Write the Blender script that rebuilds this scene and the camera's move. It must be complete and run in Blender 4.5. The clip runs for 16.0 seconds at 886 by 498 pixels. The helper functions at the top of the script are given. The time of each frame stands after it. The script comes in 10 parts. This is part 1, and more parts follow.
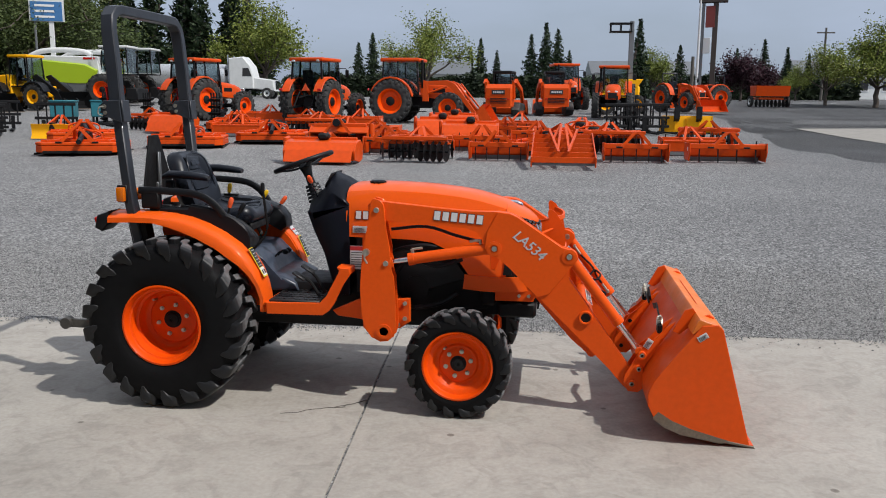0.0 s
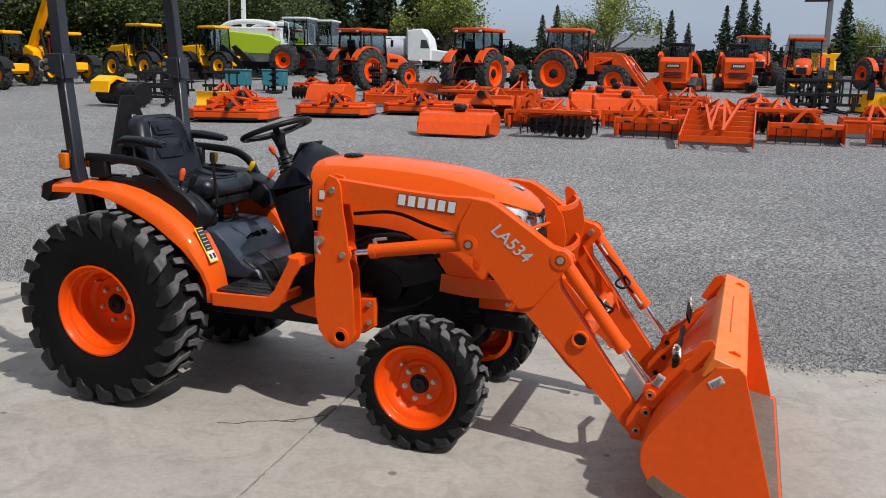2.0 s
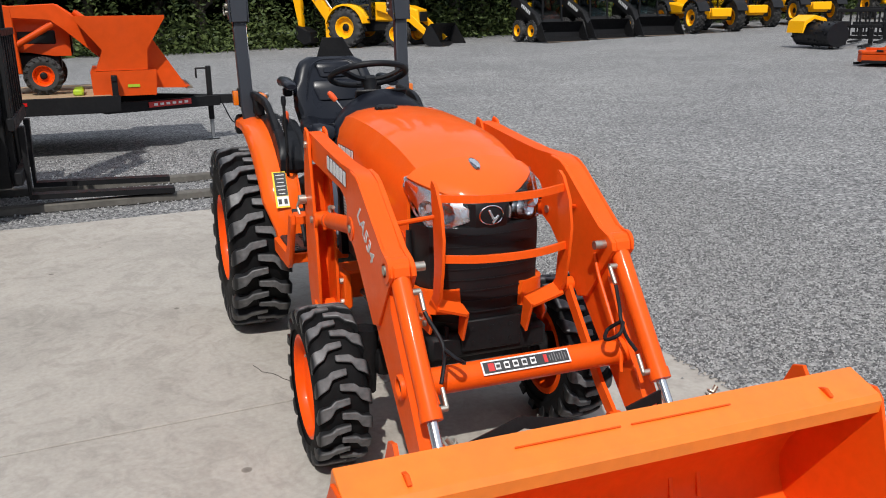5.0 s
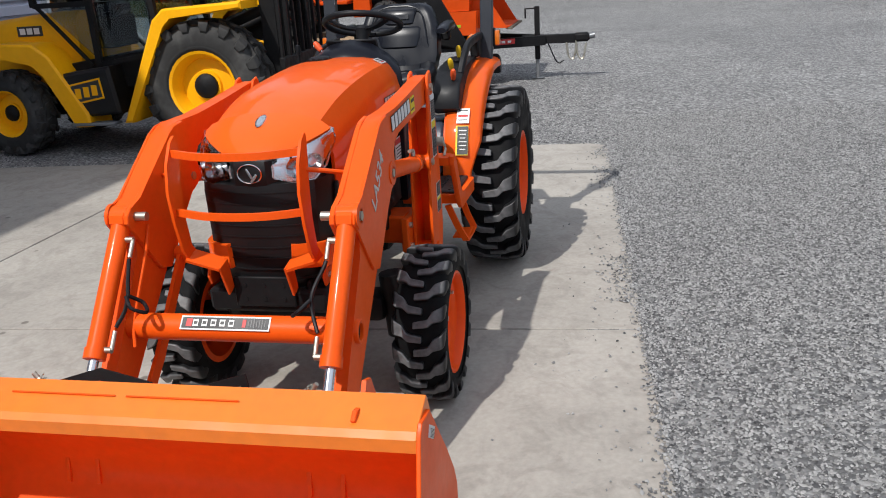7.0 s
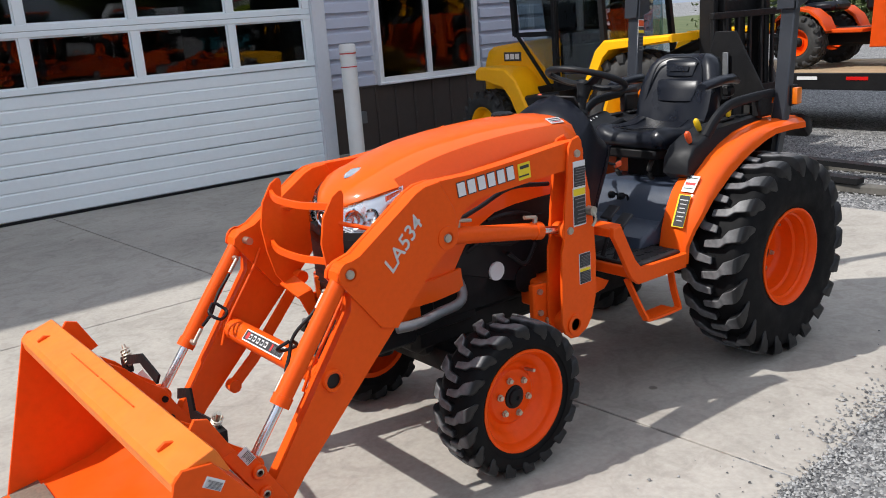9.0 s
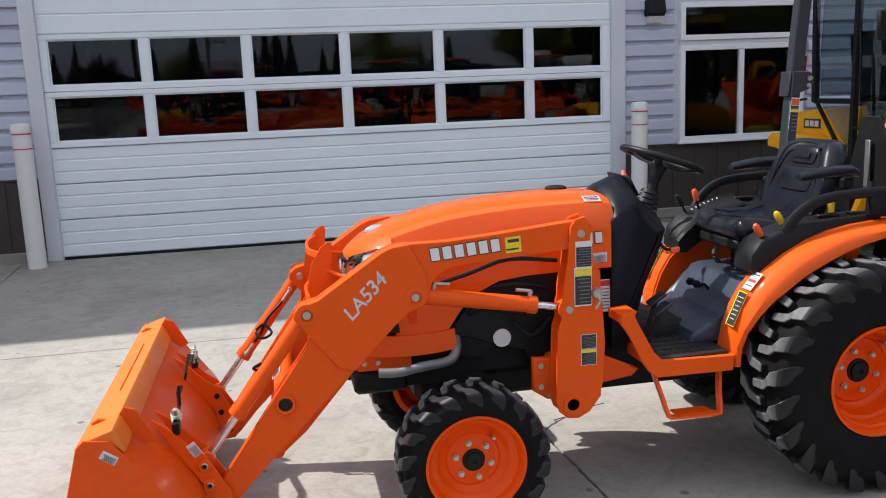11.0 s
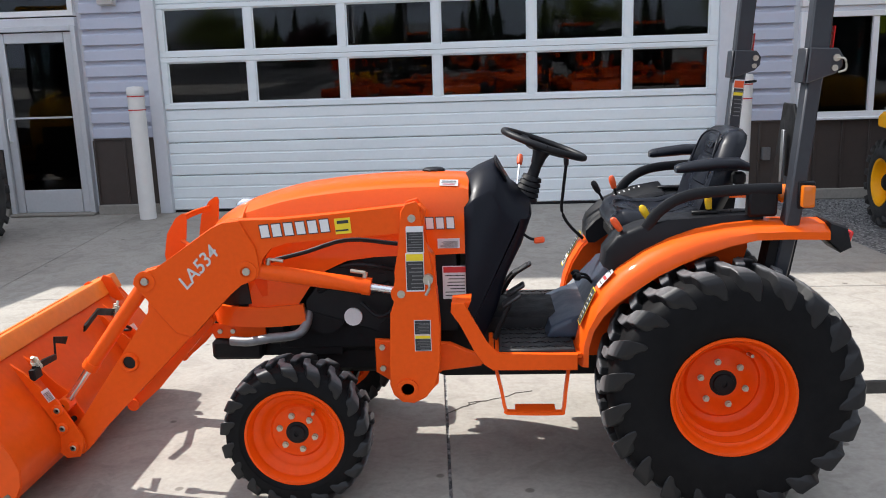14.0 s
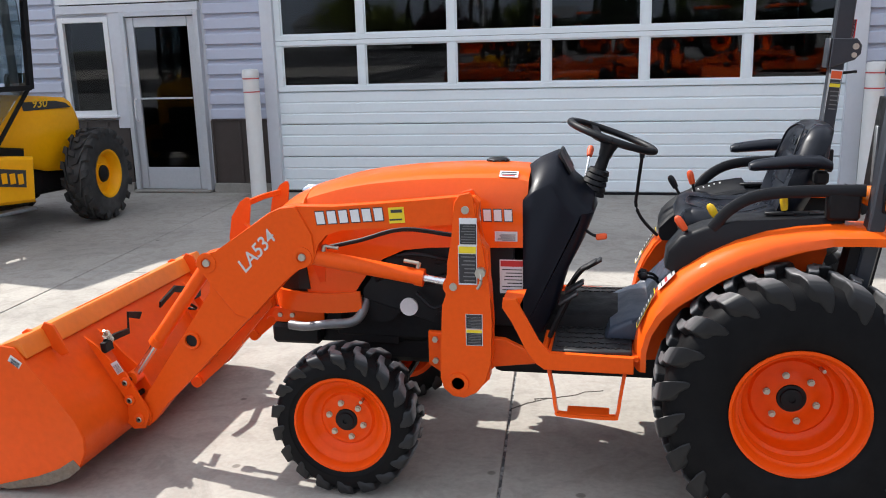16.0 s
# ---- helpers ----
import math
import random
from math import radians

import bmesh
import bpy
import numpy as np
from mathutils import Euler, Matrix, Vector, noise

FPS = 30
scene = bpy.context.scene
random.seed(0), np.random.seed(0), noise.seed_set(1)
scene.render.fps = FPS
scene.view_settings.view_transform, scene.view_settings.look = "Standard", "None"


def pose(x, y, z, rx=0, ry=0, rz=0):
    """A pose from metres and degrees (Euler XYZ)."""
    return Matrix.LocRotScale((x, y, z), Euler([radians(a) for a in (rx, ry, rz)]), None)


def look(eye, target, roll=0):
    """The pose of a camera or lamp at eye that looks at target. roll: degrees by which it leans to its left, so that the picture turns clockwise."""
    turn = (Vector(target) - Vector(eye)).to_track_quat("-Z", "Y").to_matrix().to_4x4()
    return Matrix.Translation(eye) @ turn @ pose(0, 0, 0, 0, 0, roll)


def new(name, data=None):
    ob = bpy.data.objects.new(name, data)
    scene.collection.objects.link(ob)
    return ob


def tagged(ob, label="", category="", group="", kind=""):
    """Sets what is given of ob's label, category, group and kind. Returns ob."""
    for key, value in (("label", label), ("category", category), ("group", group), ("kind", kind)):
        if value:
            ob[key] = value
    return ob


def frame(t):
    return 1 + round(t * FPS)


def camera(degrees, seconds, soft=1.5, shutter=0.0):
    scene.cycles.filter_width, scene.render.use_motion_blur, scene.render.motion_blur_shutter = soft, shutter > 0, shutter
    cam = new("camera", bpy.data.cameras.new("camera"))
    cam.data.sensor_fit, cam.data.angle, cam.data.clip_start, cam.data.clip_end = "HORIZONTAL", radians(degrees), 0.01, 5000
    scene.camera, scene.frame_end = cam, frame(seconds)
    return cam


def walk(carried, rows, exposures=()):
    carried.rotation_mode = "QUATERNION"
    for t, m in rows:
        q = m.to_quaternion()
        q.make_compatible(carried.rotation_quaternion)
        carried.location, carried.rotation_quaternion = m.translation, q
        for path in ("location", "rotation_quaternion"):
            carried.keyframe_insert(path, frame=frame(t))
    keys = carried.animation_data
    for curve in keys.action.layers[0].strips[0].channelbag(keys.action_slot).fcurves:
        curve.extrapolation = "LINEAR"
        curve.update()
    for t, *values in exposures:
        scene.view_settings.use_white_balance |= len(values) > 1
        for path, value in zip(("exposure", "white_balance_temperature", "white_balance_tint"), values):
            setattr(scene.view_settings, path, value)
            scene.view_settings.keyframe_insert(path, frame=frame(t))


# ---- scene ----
cam = camera(54.7, 16.0, soft=1.0)
PATH = [
    (0, (2.15, -5.084, 1.74), (1.902, -3.128, 1.4), 0.5),
    (0.5, (2.314, -4.893, 1.72), (1.92, -2.962, 1.383), 0.4),
    (1, (2.456, -4.653, 1.701), (1.993, -2.738, 1.358), 0.8),
    (1.5, (2.625, -4.276, 1.706), (2.146, -2.368, 1.346), 1.4),
    (2, (2.968, -3.935, 1.676), (2.316, -2.088, 1.273), 1.2),
    (2.5, (3.263, -3.519, 1.66), (2.483, -1.724, 1.247), 0.9),
    (3, (3.56, -3.029, 1.663), (2.643, -1.306, 1.227), -0.5),
    (3.5, (3.917, -2.571, 1.683), (2.754, -1.016, 1.202), -2.5),
    (4, (4.143, -2.039, 1.643), (2.907, -0.546, 1.151), -2.7),
    (4.5, (4.478, -1.575, 1.63), (2.915, -0.423, 1.154), -2.9),
    (4.7, (4.582, -1.399, 1.654), (2.89, -0.454, 1.157), -2.0),
    (6.8, (4.692, 0.973, 1.633), (2.816, 0.708, 0.991), -2.7),
    (7, (4.657, 1.195, 1.62), (2.803, 0.79, 0.987), -3.6),
    (7.5, (4.537, 1.657, 1.663), (2.789, 0.892, 1.064), -3.2),
    (8, (4.238, 2.017, 1.688), (2.567, 1.069, 1.132), -2.5),
    (8.5, (3.963, 2.445, 1.693), (2.537, 1.132, 1.2), -3.1),
    (9, (3.639, 2.711, 1.678), (2.458, 1.182, 1.162), -4.3),
    (9.5, (3.209, 2.884, 1.681), (2.185, 1.228, 1.227), -4.2),
    (10, (2.79, 3.087, 1.704), (2.138, 1.227, 1.36), -3.3),
    (10.2, (2.686, 3.176, 1.695), (2.096, 1.297, 1.352), -3.0),
    (12.3, (1.712, 4.013, 1.732), (1.675, 2.051, 1.347), -3.5),
    (12.5, (1.593, 4.037, 1.733), (1.575, 2.074, 1.347), -3.8),
    (13, (1.249, 4.013, 1.736), (1.233, 2.054, 1.333), -3.2),
    (13.5, (1.082, 3.881, 1.741), (1.12, 1.924, 1.331), -2.5),
    (14, (0.892, 3.656, 1.726), (0.996, 1.705, 1.297), -1.8),
    (14.5, (0.675, 3.519, 1.725), (0.881, 1.579, 1.285), -1.0),
    (15, (0.605, 3.496, 1.73), (0.876, 1.567, 1.278), -1.1),
    (15.5, (0.616, 3.538, 1.736), (0.949, 1.62, 1.279), -1.2),
    (16, (0.631, 3.542, 1.733), (1.022, 1.635, 1.276), -1.5),
]
walk(cam, [(t, look(eye, target, roll)) for t, eye, target, roll in PATH],
     exposures=[(0, 0.04, 6420, 10), (2, 0.1, 6420, 10), (4.7, 0.2, 6420, 10), (7, 0.2, 6400, 10), (9, 0.5, 6400, 10), (12.5, 0.68, 6450, 10), (15, 0.92, 6450, 10), (16, 0.92, 6450, 10)])

# ---------------------------------------------------------------- light
SUN_DIR = Vector((1.67, -0.75, 2.25)).normalized()      # towards the sun
sun_el = math.asin(SUN_DIR.z)
sun_az = math.atan2(SUN_DIR.x, SUN_DIR.y)

world = bpy.data.worlds.new("sky")
scene.world = world
world.use_nodes = True
wn, wl = world.node_tree.nodes, world.node_tree.links
wn.clear()
w_out = wn.new("ShaderNodeOutputWorld")
w_bg = wn.new("ShaderNodeBackground")
w_sky = wn.new("ShaderNodeTexSky")
w_sky.sky_type = "NISHITA"
w_sky.sun_disc = False
w_sky.sun_elevation = sun_el
w_sky.sun_rotation = sun_az
w_sky.air_density, w_sky.dust_density, w_sky.ozone_density = 1.0, 2.2, 1.2
# thin broken cloud over the whole dome
w_tc = wn.new("ShaderNodeTexCoord")
w_map = wn.new("ShaderNodeMapping")
w_map.inputs["Scale"].default_value = (1.0, 1.0, 3.2)
w_noise = wn.new("ShaderNodeTexNoise")
w_noise.inputs["Scale"].default_value = 2.3
w_noise.inputs["Detail"].default_value = 7.0
w_noise.inputs["Roughness"].default_value = 0.55
w_ramp = wn.new("ShaderNodeValToRGB")
w_ramp.color_ramp.elements[0].position, w_ramp.color_ramp.elements[1].position = 0.30, 0.66
w_ramp.color_ramp.elements[0].color, w_ramp.color_ramp.elements[1].color = (0.55, 0.55, 0.55, 1), (0.97, 0.97, 0.97, 1)
w_mix = wn.new("ShaderNodeMix")
w_mix.data_type = "RGBA"
# cloud: blue-grey at the skyline, brighter and whiter higher up
w_sep = wn.new("ShaderNodeSeparateXYZ")
w_up = wn.new("ShaderNodeMapRange")
w_up.inputs["From Min"].default_value, w_up.inputs["From Max"].default_value = 0.02, 0.55
w_cloud = wn.new("ShaderNodeMix")
w_cloud.data_type = "RGBA"
w_cloud.inputs[6].default_value = (4.7, 5.6, 7.3, 1)
w_cloud.inputs[7].default_value = (8.8, 9.4, 10.6, 1)
wl.new(w_tc.outputs["Generated"], w_sep.inputs["Vector"])
wl.new(w_sep.outputs["Z"], w_up.inputs["Value"])
wl.new(w_up.outputs["Result"], w_cloud.inputs["Factor"])
wl.new(w_cloud.outputs[2], w_mix.inputs[7])
wl.new(w_tc.outputs["Generated"], w_map.inputs["Vector"])
wl.new(w_map.outputs["Vector"], w_noise.inputs["Vector"])
wl.new(w_noise.outputs["Fac"], w_ramp.inputs["Fac"])
wl.new(w_ramp.outputs["Color"], w_mix.inputs["Factor"])
wl.new(w_sky.outputs["Color"], w_mix.inputs[6])
wl.new(w_mix.outputs[2], w_bg.inputs["Color"])
w_bg.inputs["Strength"].default_value = 0.080
wl.new(w_bg.outputs["Background"], w_out.inputs["Surface"])

sun = new("sun", bpy.data.lights.new("sun", "SUN"))
sun.data.energy, sun.data.angle, sun.data.color = 3.4, radians(0.7), (1.0, 0.965, 0.91)
sun.matrix_world = look(SUN_DIR * 40, (0, 0, 0))

LOT_RISE = 0.03                       # the gravel lot climbs gently away from the slab


def lot_z(y):
    """Height of the gravel at a distance y from the tractor's centre line."""
    if y < 1.5:
        return 0.0
    if y < 60:
        return LOT_RISE * (y - 1.5)
    return LOT_RISE * 58.5 + 0.012 * (min(y, 160) - 60)


# ---------------------------------------------------------------- mesh tools
def rows(bm, rings, close_ring=True, cap=True):
    """Skins a list of rings of points that have equal counts."""
    vs = [[bm.verts.new(p) for p in ring] for ring in rings]
    n = len(vs[0])
    for a, b in zip(vs, vs[1:]):
        for i in range(n if close_ring else n - 1):
            j = (i + 1) % n
            bm.faces.new((a[i], a[j], b[j], b[i]))
    if cap and close_ring:
        bm.faces.new(vs[0][::-1])
        bm.faces.new(vs[-1])
    return vs


def box(bm, c, s, rot=(0, 0, 0), bev=0.0, seg=1):
    """A box with centre c and size s, turned by degrees, its edges bevelled."""
    m = pose(*c, *rot) @ Matrix.Diagonal((s[0], s[1], s[2], 1))
    made = bmesh.ops.create_cube(bm, size=1.0, matrix=m)
    if bev:
        es = {e for v in made["verts"] for e in v.link_edges}
        bmesh.ops.bevel(bm, geom=list(es), offset=min(bev, min(s) * 0.45), segments=seg, profile=0.5, affect="EDGES")
    return bm


def axes_of(a, b):
    d = (Vector(b) - Vector(a))
    length = d.length
    d.normalize()
    side = d.cross(Vector((0, 0, 1)) if abs(d.z) < 0.95 else Vector((1, 0, 0))).normalized()
    return d, side, side.cross(d).normalized(), length


def cyl(bm, a, b, r, r2=None, n=14, cap=True):
    d, u, v, _ = axes_of(a, b)
    r2 = r if r2 is None else r2
    rings = []
    for p, q in ((Vector(a), r), (Vector(b), r2)):
        rings.append([p + q * (math.cos(t) * u + math.sin(t) * v) for t in (2 * math.pi * i / n for i in range(n))])
    rows(bm, rings, True, cap)
    return bm


def lathe(bm, o, d, prof, n=32, start=0.0):
    """Turns (radius, distance along d) points round the axis through o."""
    d = Vector(d).normalized()
    u = d.cross(Vector((0, 0, 1)) if abs(d.z) < 0.95 else Vector((1, 0, 0))).normalized()
    v = u.cross(d).normalized()
    o = Vector(o)
    rings = []
    for i in range(n):
        t = start + 2 * math.pi * i / n
        w = math.cos(t) * u + math.sin(t) * v
        rings.append([bm.verts.new(o + r * w + h * d) for r, h in prof])
    for i in range(n):
        a, b = rings[i], rings[(i + 1) % n]
        for k in range(len(prof) - 1):
            bm.faces.new((a[k], b[k], b[k + 1], a[k + 1]))
    return bm


def prism(bm, pts, a, b, plane="xz", bev=0.0, seg=1):
    """A polygon of a plane, thickened from a to b along the third axis."""
    def put(p, q, h):
        return {"xz": (p, h, q), "xy": (p, q, h), "yz": (h, p, q)}[plane]
    lo = [bm.verts.new(put(p, q, a)) for p, q in pts]
    hi = [bm.verts.new(put(p, q, b)) for p, q in pts]
    n = len(pts)
    fs = [bm.faces.new(lo), bm.faces.new(hi[::-1])]
    for i in range(n):
        j = (i + 1) % n
        fs.append(bm.faces.new((lo[j], lo[i], hi[i], hi[j])))
    if bev:
        es = [e for f in fs[:2] for e in f.edges]
        bmesh.ops.bevel(bm, geom=list(set(es)), offset=bev, segments=seg, profile=0.5, affect="EDGES")
    bmesh.ops.recalc_face_normals(bm, faces=[f for f in bm.faces if f.is_valid])
    return bm


def smooth_path(pts, k=5):
    """A Catmull-Rom line through the points."""
    ps = [Vector(p) for p in pts]
    if len(ps) < 3:
        return ps
    ext = [2 * ps[0] - ps[1]] + ps + [2 * ps[-1] - ps[-2]]
    out = []
    for i in range(1, len(ext) - 2):
        p0, p1, p2, p3 = ext[i - 1:i + 3]
        for j in range(k):
            t = j / k
            out.append(0.5 * ((2 * p1) + (p2 - p0) * t + (2 * p0 - 5 * p1 + 4 * p2 - p3) * t * t + (3 * p1 - p0 - 3 * p2 + p3) * t ** 3))
    out.append(ps[-1])
    return out


def sweep(bm, pts, prof, up=(0, 0, 1), cap=True):
    """Draws a closed profile of (side, up) points along a line."""
    ps = [Vector(p) for p in pts]
    rings = []
    for i, p in enumerate(ps):
        d = (ps[min(i + 1, len(ps) - 1)] - ps[max(i - 1, 0)]).normalized()
        ref = Vector(up)
        if abs(d.dot(ref)) > 0.97:
            ref = Vector((1, 0, 0)) if abs(d.x) < 0.9 else Vector((0, 1, 0))
        s = d.cross(ref).normalized()
        u = s.cross(d).normalized()
        rings.append([p + a * s + b * u for a, b in prof])
    rows(bm, rings, True, cap)
    return bm


def tube(bm, pts, r, n=8, k=4):
    ps = smooth_path(pts, k) if k else [Vector(p) for p in pts]
    return sweep(bm, ps, [(r * math.cos(2 * math.pi * i / n), r * math.sin(2 * math.pi * i / n)) for i in range(n)])


def bar(bm, pts, w, h, up=(0, 0, 1), k=0):
    """A flat bar, w across and h thick, along a line."""
    ps = smooth_path(pts, k) if k else pts
    return sweep(bm, ps, [(-w / 2, -h / 2), (w / 2, -h / 2), (w / 2, h / 2), (-w / 2, h / 2)], up)


def mesh_of(name, bm, mat, angle=38):
    bmesh.ops.recalc_face_normals(bm, faces=bm.faces[:])
    me = bpy.data.meshes.new(name)
    bm.to_mesh(me)
    bm.free()
    me.materials.append(mat)
    me.shade_smooth()
    me.set_sharp_from_angle(angle=radians(angle))
    return me


def part(name, bm, mat, parent=None, label="", angle=38):
    """Links a bmesh as one mesh object, under a thing or a part if one is given."""
    ob = new(name, mesh_of(name, bm, mat, angle))
    if parent is not None:
        ob.parent = parent
    return tagged(ob, label)


def thing(name, label, category, at=None, group="", kind=""):
    ob = new(name)
    ob.empty_display_size = 0.2
    if at is not None:
        ob.matrix_basis = at
    return tagged(ob, label, category, group, kind)


def B():
    return bmesh.new()


# ---------------------------------------------------------------- materials
def material(name, color, rough=0.5, metal=0.0, grain=0.0, grain_size=40.0, stain=0.0, stain_size=3.0, stain_color=None,
             bump=0.0, bump_size=60.0, coat=0.0, random_=0.0, spec=0.5, coat_rough=0.06):
    """A surface with fine grain, broad stains and a fine relief, sizes in marks a metre."""
    m = bpy.data.materials.new(name)
    m.use_nodes = True
    nt = m.node_tree
    n, l = nt.nodes, nt.links
    p = n["Principled BSDF"]
    p.inputs["Roughness"].default_value = rough
    p.inputs["Metallic"].default_value = metal
    p.inputs["Specular IOR Level"].default_value = spec
    if coat:
        p.inputs["Coat Weight"].default_value = coat
        p.inputs["Coat Roughness"].default_value = coat_rough
    tc = n.new("ShaderNodeTexCoord")
    src = None
    base = n.new("ShaderNodeRGB")
    base.outputs[0].default_value = (*color, 1)
    src = base.outputs[0]

    def blend(a, fac, b, mode="MIX"):
        mx = n.new("ShaderNodeMix")
        mx.data_type, mx.blend_type = "RGBA", mode
        l.new(fac, mx.inputs["Factor"])
        l.new(a, mx.inputs[6])
        if isinstance(b, tuple):
            mx.inputs[7].default_value = (*b, 1)
        else:
            l.new(b, mx.inputs[7])
        return mx.outputs[2]

    def noise_fac(size, detail, lo, hi, top):
        t = n.new("ShaderNodeTexNoise")
        t.inputs["Scale"].default_value = size
        t.inputs["Detail"].default_value = detail
        l.new(tc.outputs["Object"], t.inputs["Vector"])
        r = n.new("ShaderNodeMapRange")
        r.inputs["From Min"].default_value, r.inputs["From Max"].default_value = lo, hi
        r.inputs["To Min"].default_value, r.inputs["To Max"].default_value = 0.0, top
        l.new(t.outputs["Fac"], r.inputs["Value"])
        return r.outputs["Result"], t.outputs["Fac"]

    if random_:
        oi = n.new("ShaderNodeObjectInfo")
        r = n.new("ShaderNodeMapRange")
        r.inputs["To Min"].default_value, r.inputs["To Max"].default_value = 0.0, random_
        l.new(oi.outputs["Random"], r.inputs["Value"])
        src = blend(src, r.outputs["Result"], tuple(c * 0.35 for c in color))
    if stain:
        f, _ = noise_fac(stain_size, 6, 0.46, 0.72, stain)
        src = blend(src, f, stain_color or tuple(c * 0.5 for c in color))
    if grain:
        f, _ = noise_fac(grain_size, 4, 0.35, 0.7, grain)
        src = blend(src, f, tuple(c * 0.45 for c in color))
        rf, _ = noise_fac(stain_size * 2.3, 5, 0.3, 0.7, 1.0)
        rr = n.new("ShaderNodeMapRange")
        rr.inputs["To Min"].default_value, rr.inputs["To Max"].default_value = max(rough - 0.08, 0.02), min(rough + 0.14, 1)
        l.new(rf, rr.inputs["Value"])
        l.new(rr.outputs["Result"], p.inputs["Roughness"])
    l.new(src, p.inputs["Base Color"])
    if bump:
        t = n.new("ShaderNodeTexNoise")
        t.inputs["Scale"].default_value, t.inputs["Detail"].default_value = bump_size, 5
        l.new(tc.outputs["Object"], t.inputs["Vector"])
        b = n.new("ShaderNodeBump")
        b.inputs["Strength"].default_value, b.inputs["Distance"].default_value = bump, 0.004
        l.new(t.outputs["Fac"], b.inputs["Height"])
        l.new(b.outputs["Normal"], p.inputs["Normal"])
    return m


ORANGE = material("orange_paint", (0.83, 0.098, 0.007), 0.40, grain=0.10, grain_size=55, stain=0.10, stain_size=2.2, stain_color=(0.62, 0.08, 0.01), spec=0.12, coat=0.10, bump=0.04, bump_size=35)
ORANGE_HOOD = material("orange_hood_gloss", (0.84, 0.110, 0.008), 0.40, grain=0.06, grain_size=60, stain=0.06, coat=0.42, spec=0.08, stain_color=(0.7, 0.10, 0.01))
ORANGE_WORN = material("orange_bucket_worn", (0.80, 0.088, 0.004), 0.42, grain=0.14, grain_size=30, stain=0.18, stain_size=2.4, stain_color=(0.48, 0.10, 0.02), spec=0.2, coat=0.08, bump=0.10, bump_size=28)
ORANGE_RIM = material("orange_rim", (0.84, 0.078, 0.002), 0.38, grain=0.12, grain_size=40, stain=0.12, stain_color=(0.5, 0.07, 0.01), spec=0.12, coat=0.15)
ORANGE_FAR = material("orange_implement", (0.70, 0.074, 0.004), 0.42, grain=0.22, grain_size=9, stain=0.2, stain_size=1.6, stain_color=(0.42, 0.06, 0.01), spec=0.2, coat=0.10, random_=0.16)
# lip orange lightened for pigment fade and for direct sun painted in
ORANGE_FADED_SUNLIT = material("faded_sunlit_orange_lip", (0.82, 0.19, 0.014), 0.44, grain=0.16, grain_size=26, stain=0.3, stain_size=3.0, stain_color=(0.52, 0.12, 0.02), coat=0.1, bump=0.08, bump_size=30)
RUST = material("worn_steel_edge", (0.23, 0.19, 0.15), 0.62, metal=0.5, grain=0.5, grain_size=70, stain=0.5, stain_size=9, stain_color=(0.20, 0.10, 0.05), bump=0.25)
TYRE = material("tyre_rubber", (0.0055, 0.0055, 0.0062), 0.66, grain=0.3, grain_size=50, stain=0.15, stain_size=6, stain_color=(0.016, 0.016, 0.016), bump=0.16, bump_size=90, spec=0.14)
SEAT_BASE = material("blue_grey_seat_base", (0.040, 0.052, 0.078), 0.36, grain=0.2, grain_size=120, stain=0.15, stain_size=6, stain_color=(0.04, 0.045, 0.055), bump=0.08, bump_size=240, spec=0.45)
TYRE_DUSTY = material("dusty_tyre", (0.024, 0.0235, 0.023), 0.75, grain=0.3, grain_size=20, stain=0.6, stain_size=4, stain_color=(0.105, 0.102, 0.097), bump=0.2)
BLACK_PLASTIC = material("black_plastic", (0.006, 0.0066, 0.0085), 0.46, grain=0.2, grain_size=120, stain=0.12, stain_size=6, stain_color=(0.022, 0.023, 0.026), bump=0.08, bump_size=300, spec=0.28)
DASH_PLASTIC = material("dark_blue_grey_plastic", (0.0055, 0.0066, 0.0115), 0.36, grain=0.2, grain_size=150, stain=0.12, stain_size=5, stain_color=(0.011, 0.012, 0.017), bump=0.06, bump_size=260, spec=0.16)
LAMP_SILVER = material("lamp_reflector", (0.82, 0.83, 0.85), 0.22, metal=0.85, grain=0.1, grain_size=40, bump=0.3, bump_size=30)
GRILLE_BLACK = material("grille_black", (0.007, 0.007, 0.008), 0.42, spec=0.35, grain=0.2, grain_size=90, bump=0.12, bump_size=160)
BLACK_METAL = material("black_cast_metal", (0.009, 0.009, 0.010), 0.52, spec=0.2, grain=0.4, grain_size=40, stain=0.35, stain_size=7, stain_color=(0.018, 0.017, 0.016), bump=0.25, bump_size=60)
ROPS_GREY = material("dark_grey_enamel", (0.020, 0.024, 0.032), 0.42, grain=0.15, grain_size=60, stain=0.12, stain_color=(0.08, 0.08, 0.085), coat=0.15, bump=0.05)
VINYL = material("black_vinyl", (0.0075, 0.0092, 0.0145), 0.30, grain=0.15, grain_size=80, stain=0.1, stain_color=(0.010, 0.011, 0.015), bump=0.05, bump_size=220, spec=0.32)
MAT_RUBBER = material("rubber_mat", (0.012, 0.012, 0.014), 0.5, grain=0.4, grain_size=30, stain=0.4, stain_size=7, stain_color=(0.045, 0.044, 0.042), bump=0.2)
CHROME = material("chrome_rod", (0.75, 0.76, 0.78), 0.14, metal=1.0, grain=0.1, grain_size=60)
ZINC = material("zinc_bolt", (0.55, 0.52, 0.44), 0.38, metal=0.9, grain=0.3, grain_size=90)
GREY_METAL = material("grey_metal", (0.22, 0.23, 0.24), 0.45, metal=0.6, grain=0.3, grain_size=50, stain=0.2)
KNOB_YELLOW = material("yellow_knob", (0.80, 0.50, 0.01), 0.4, grain=0.1)
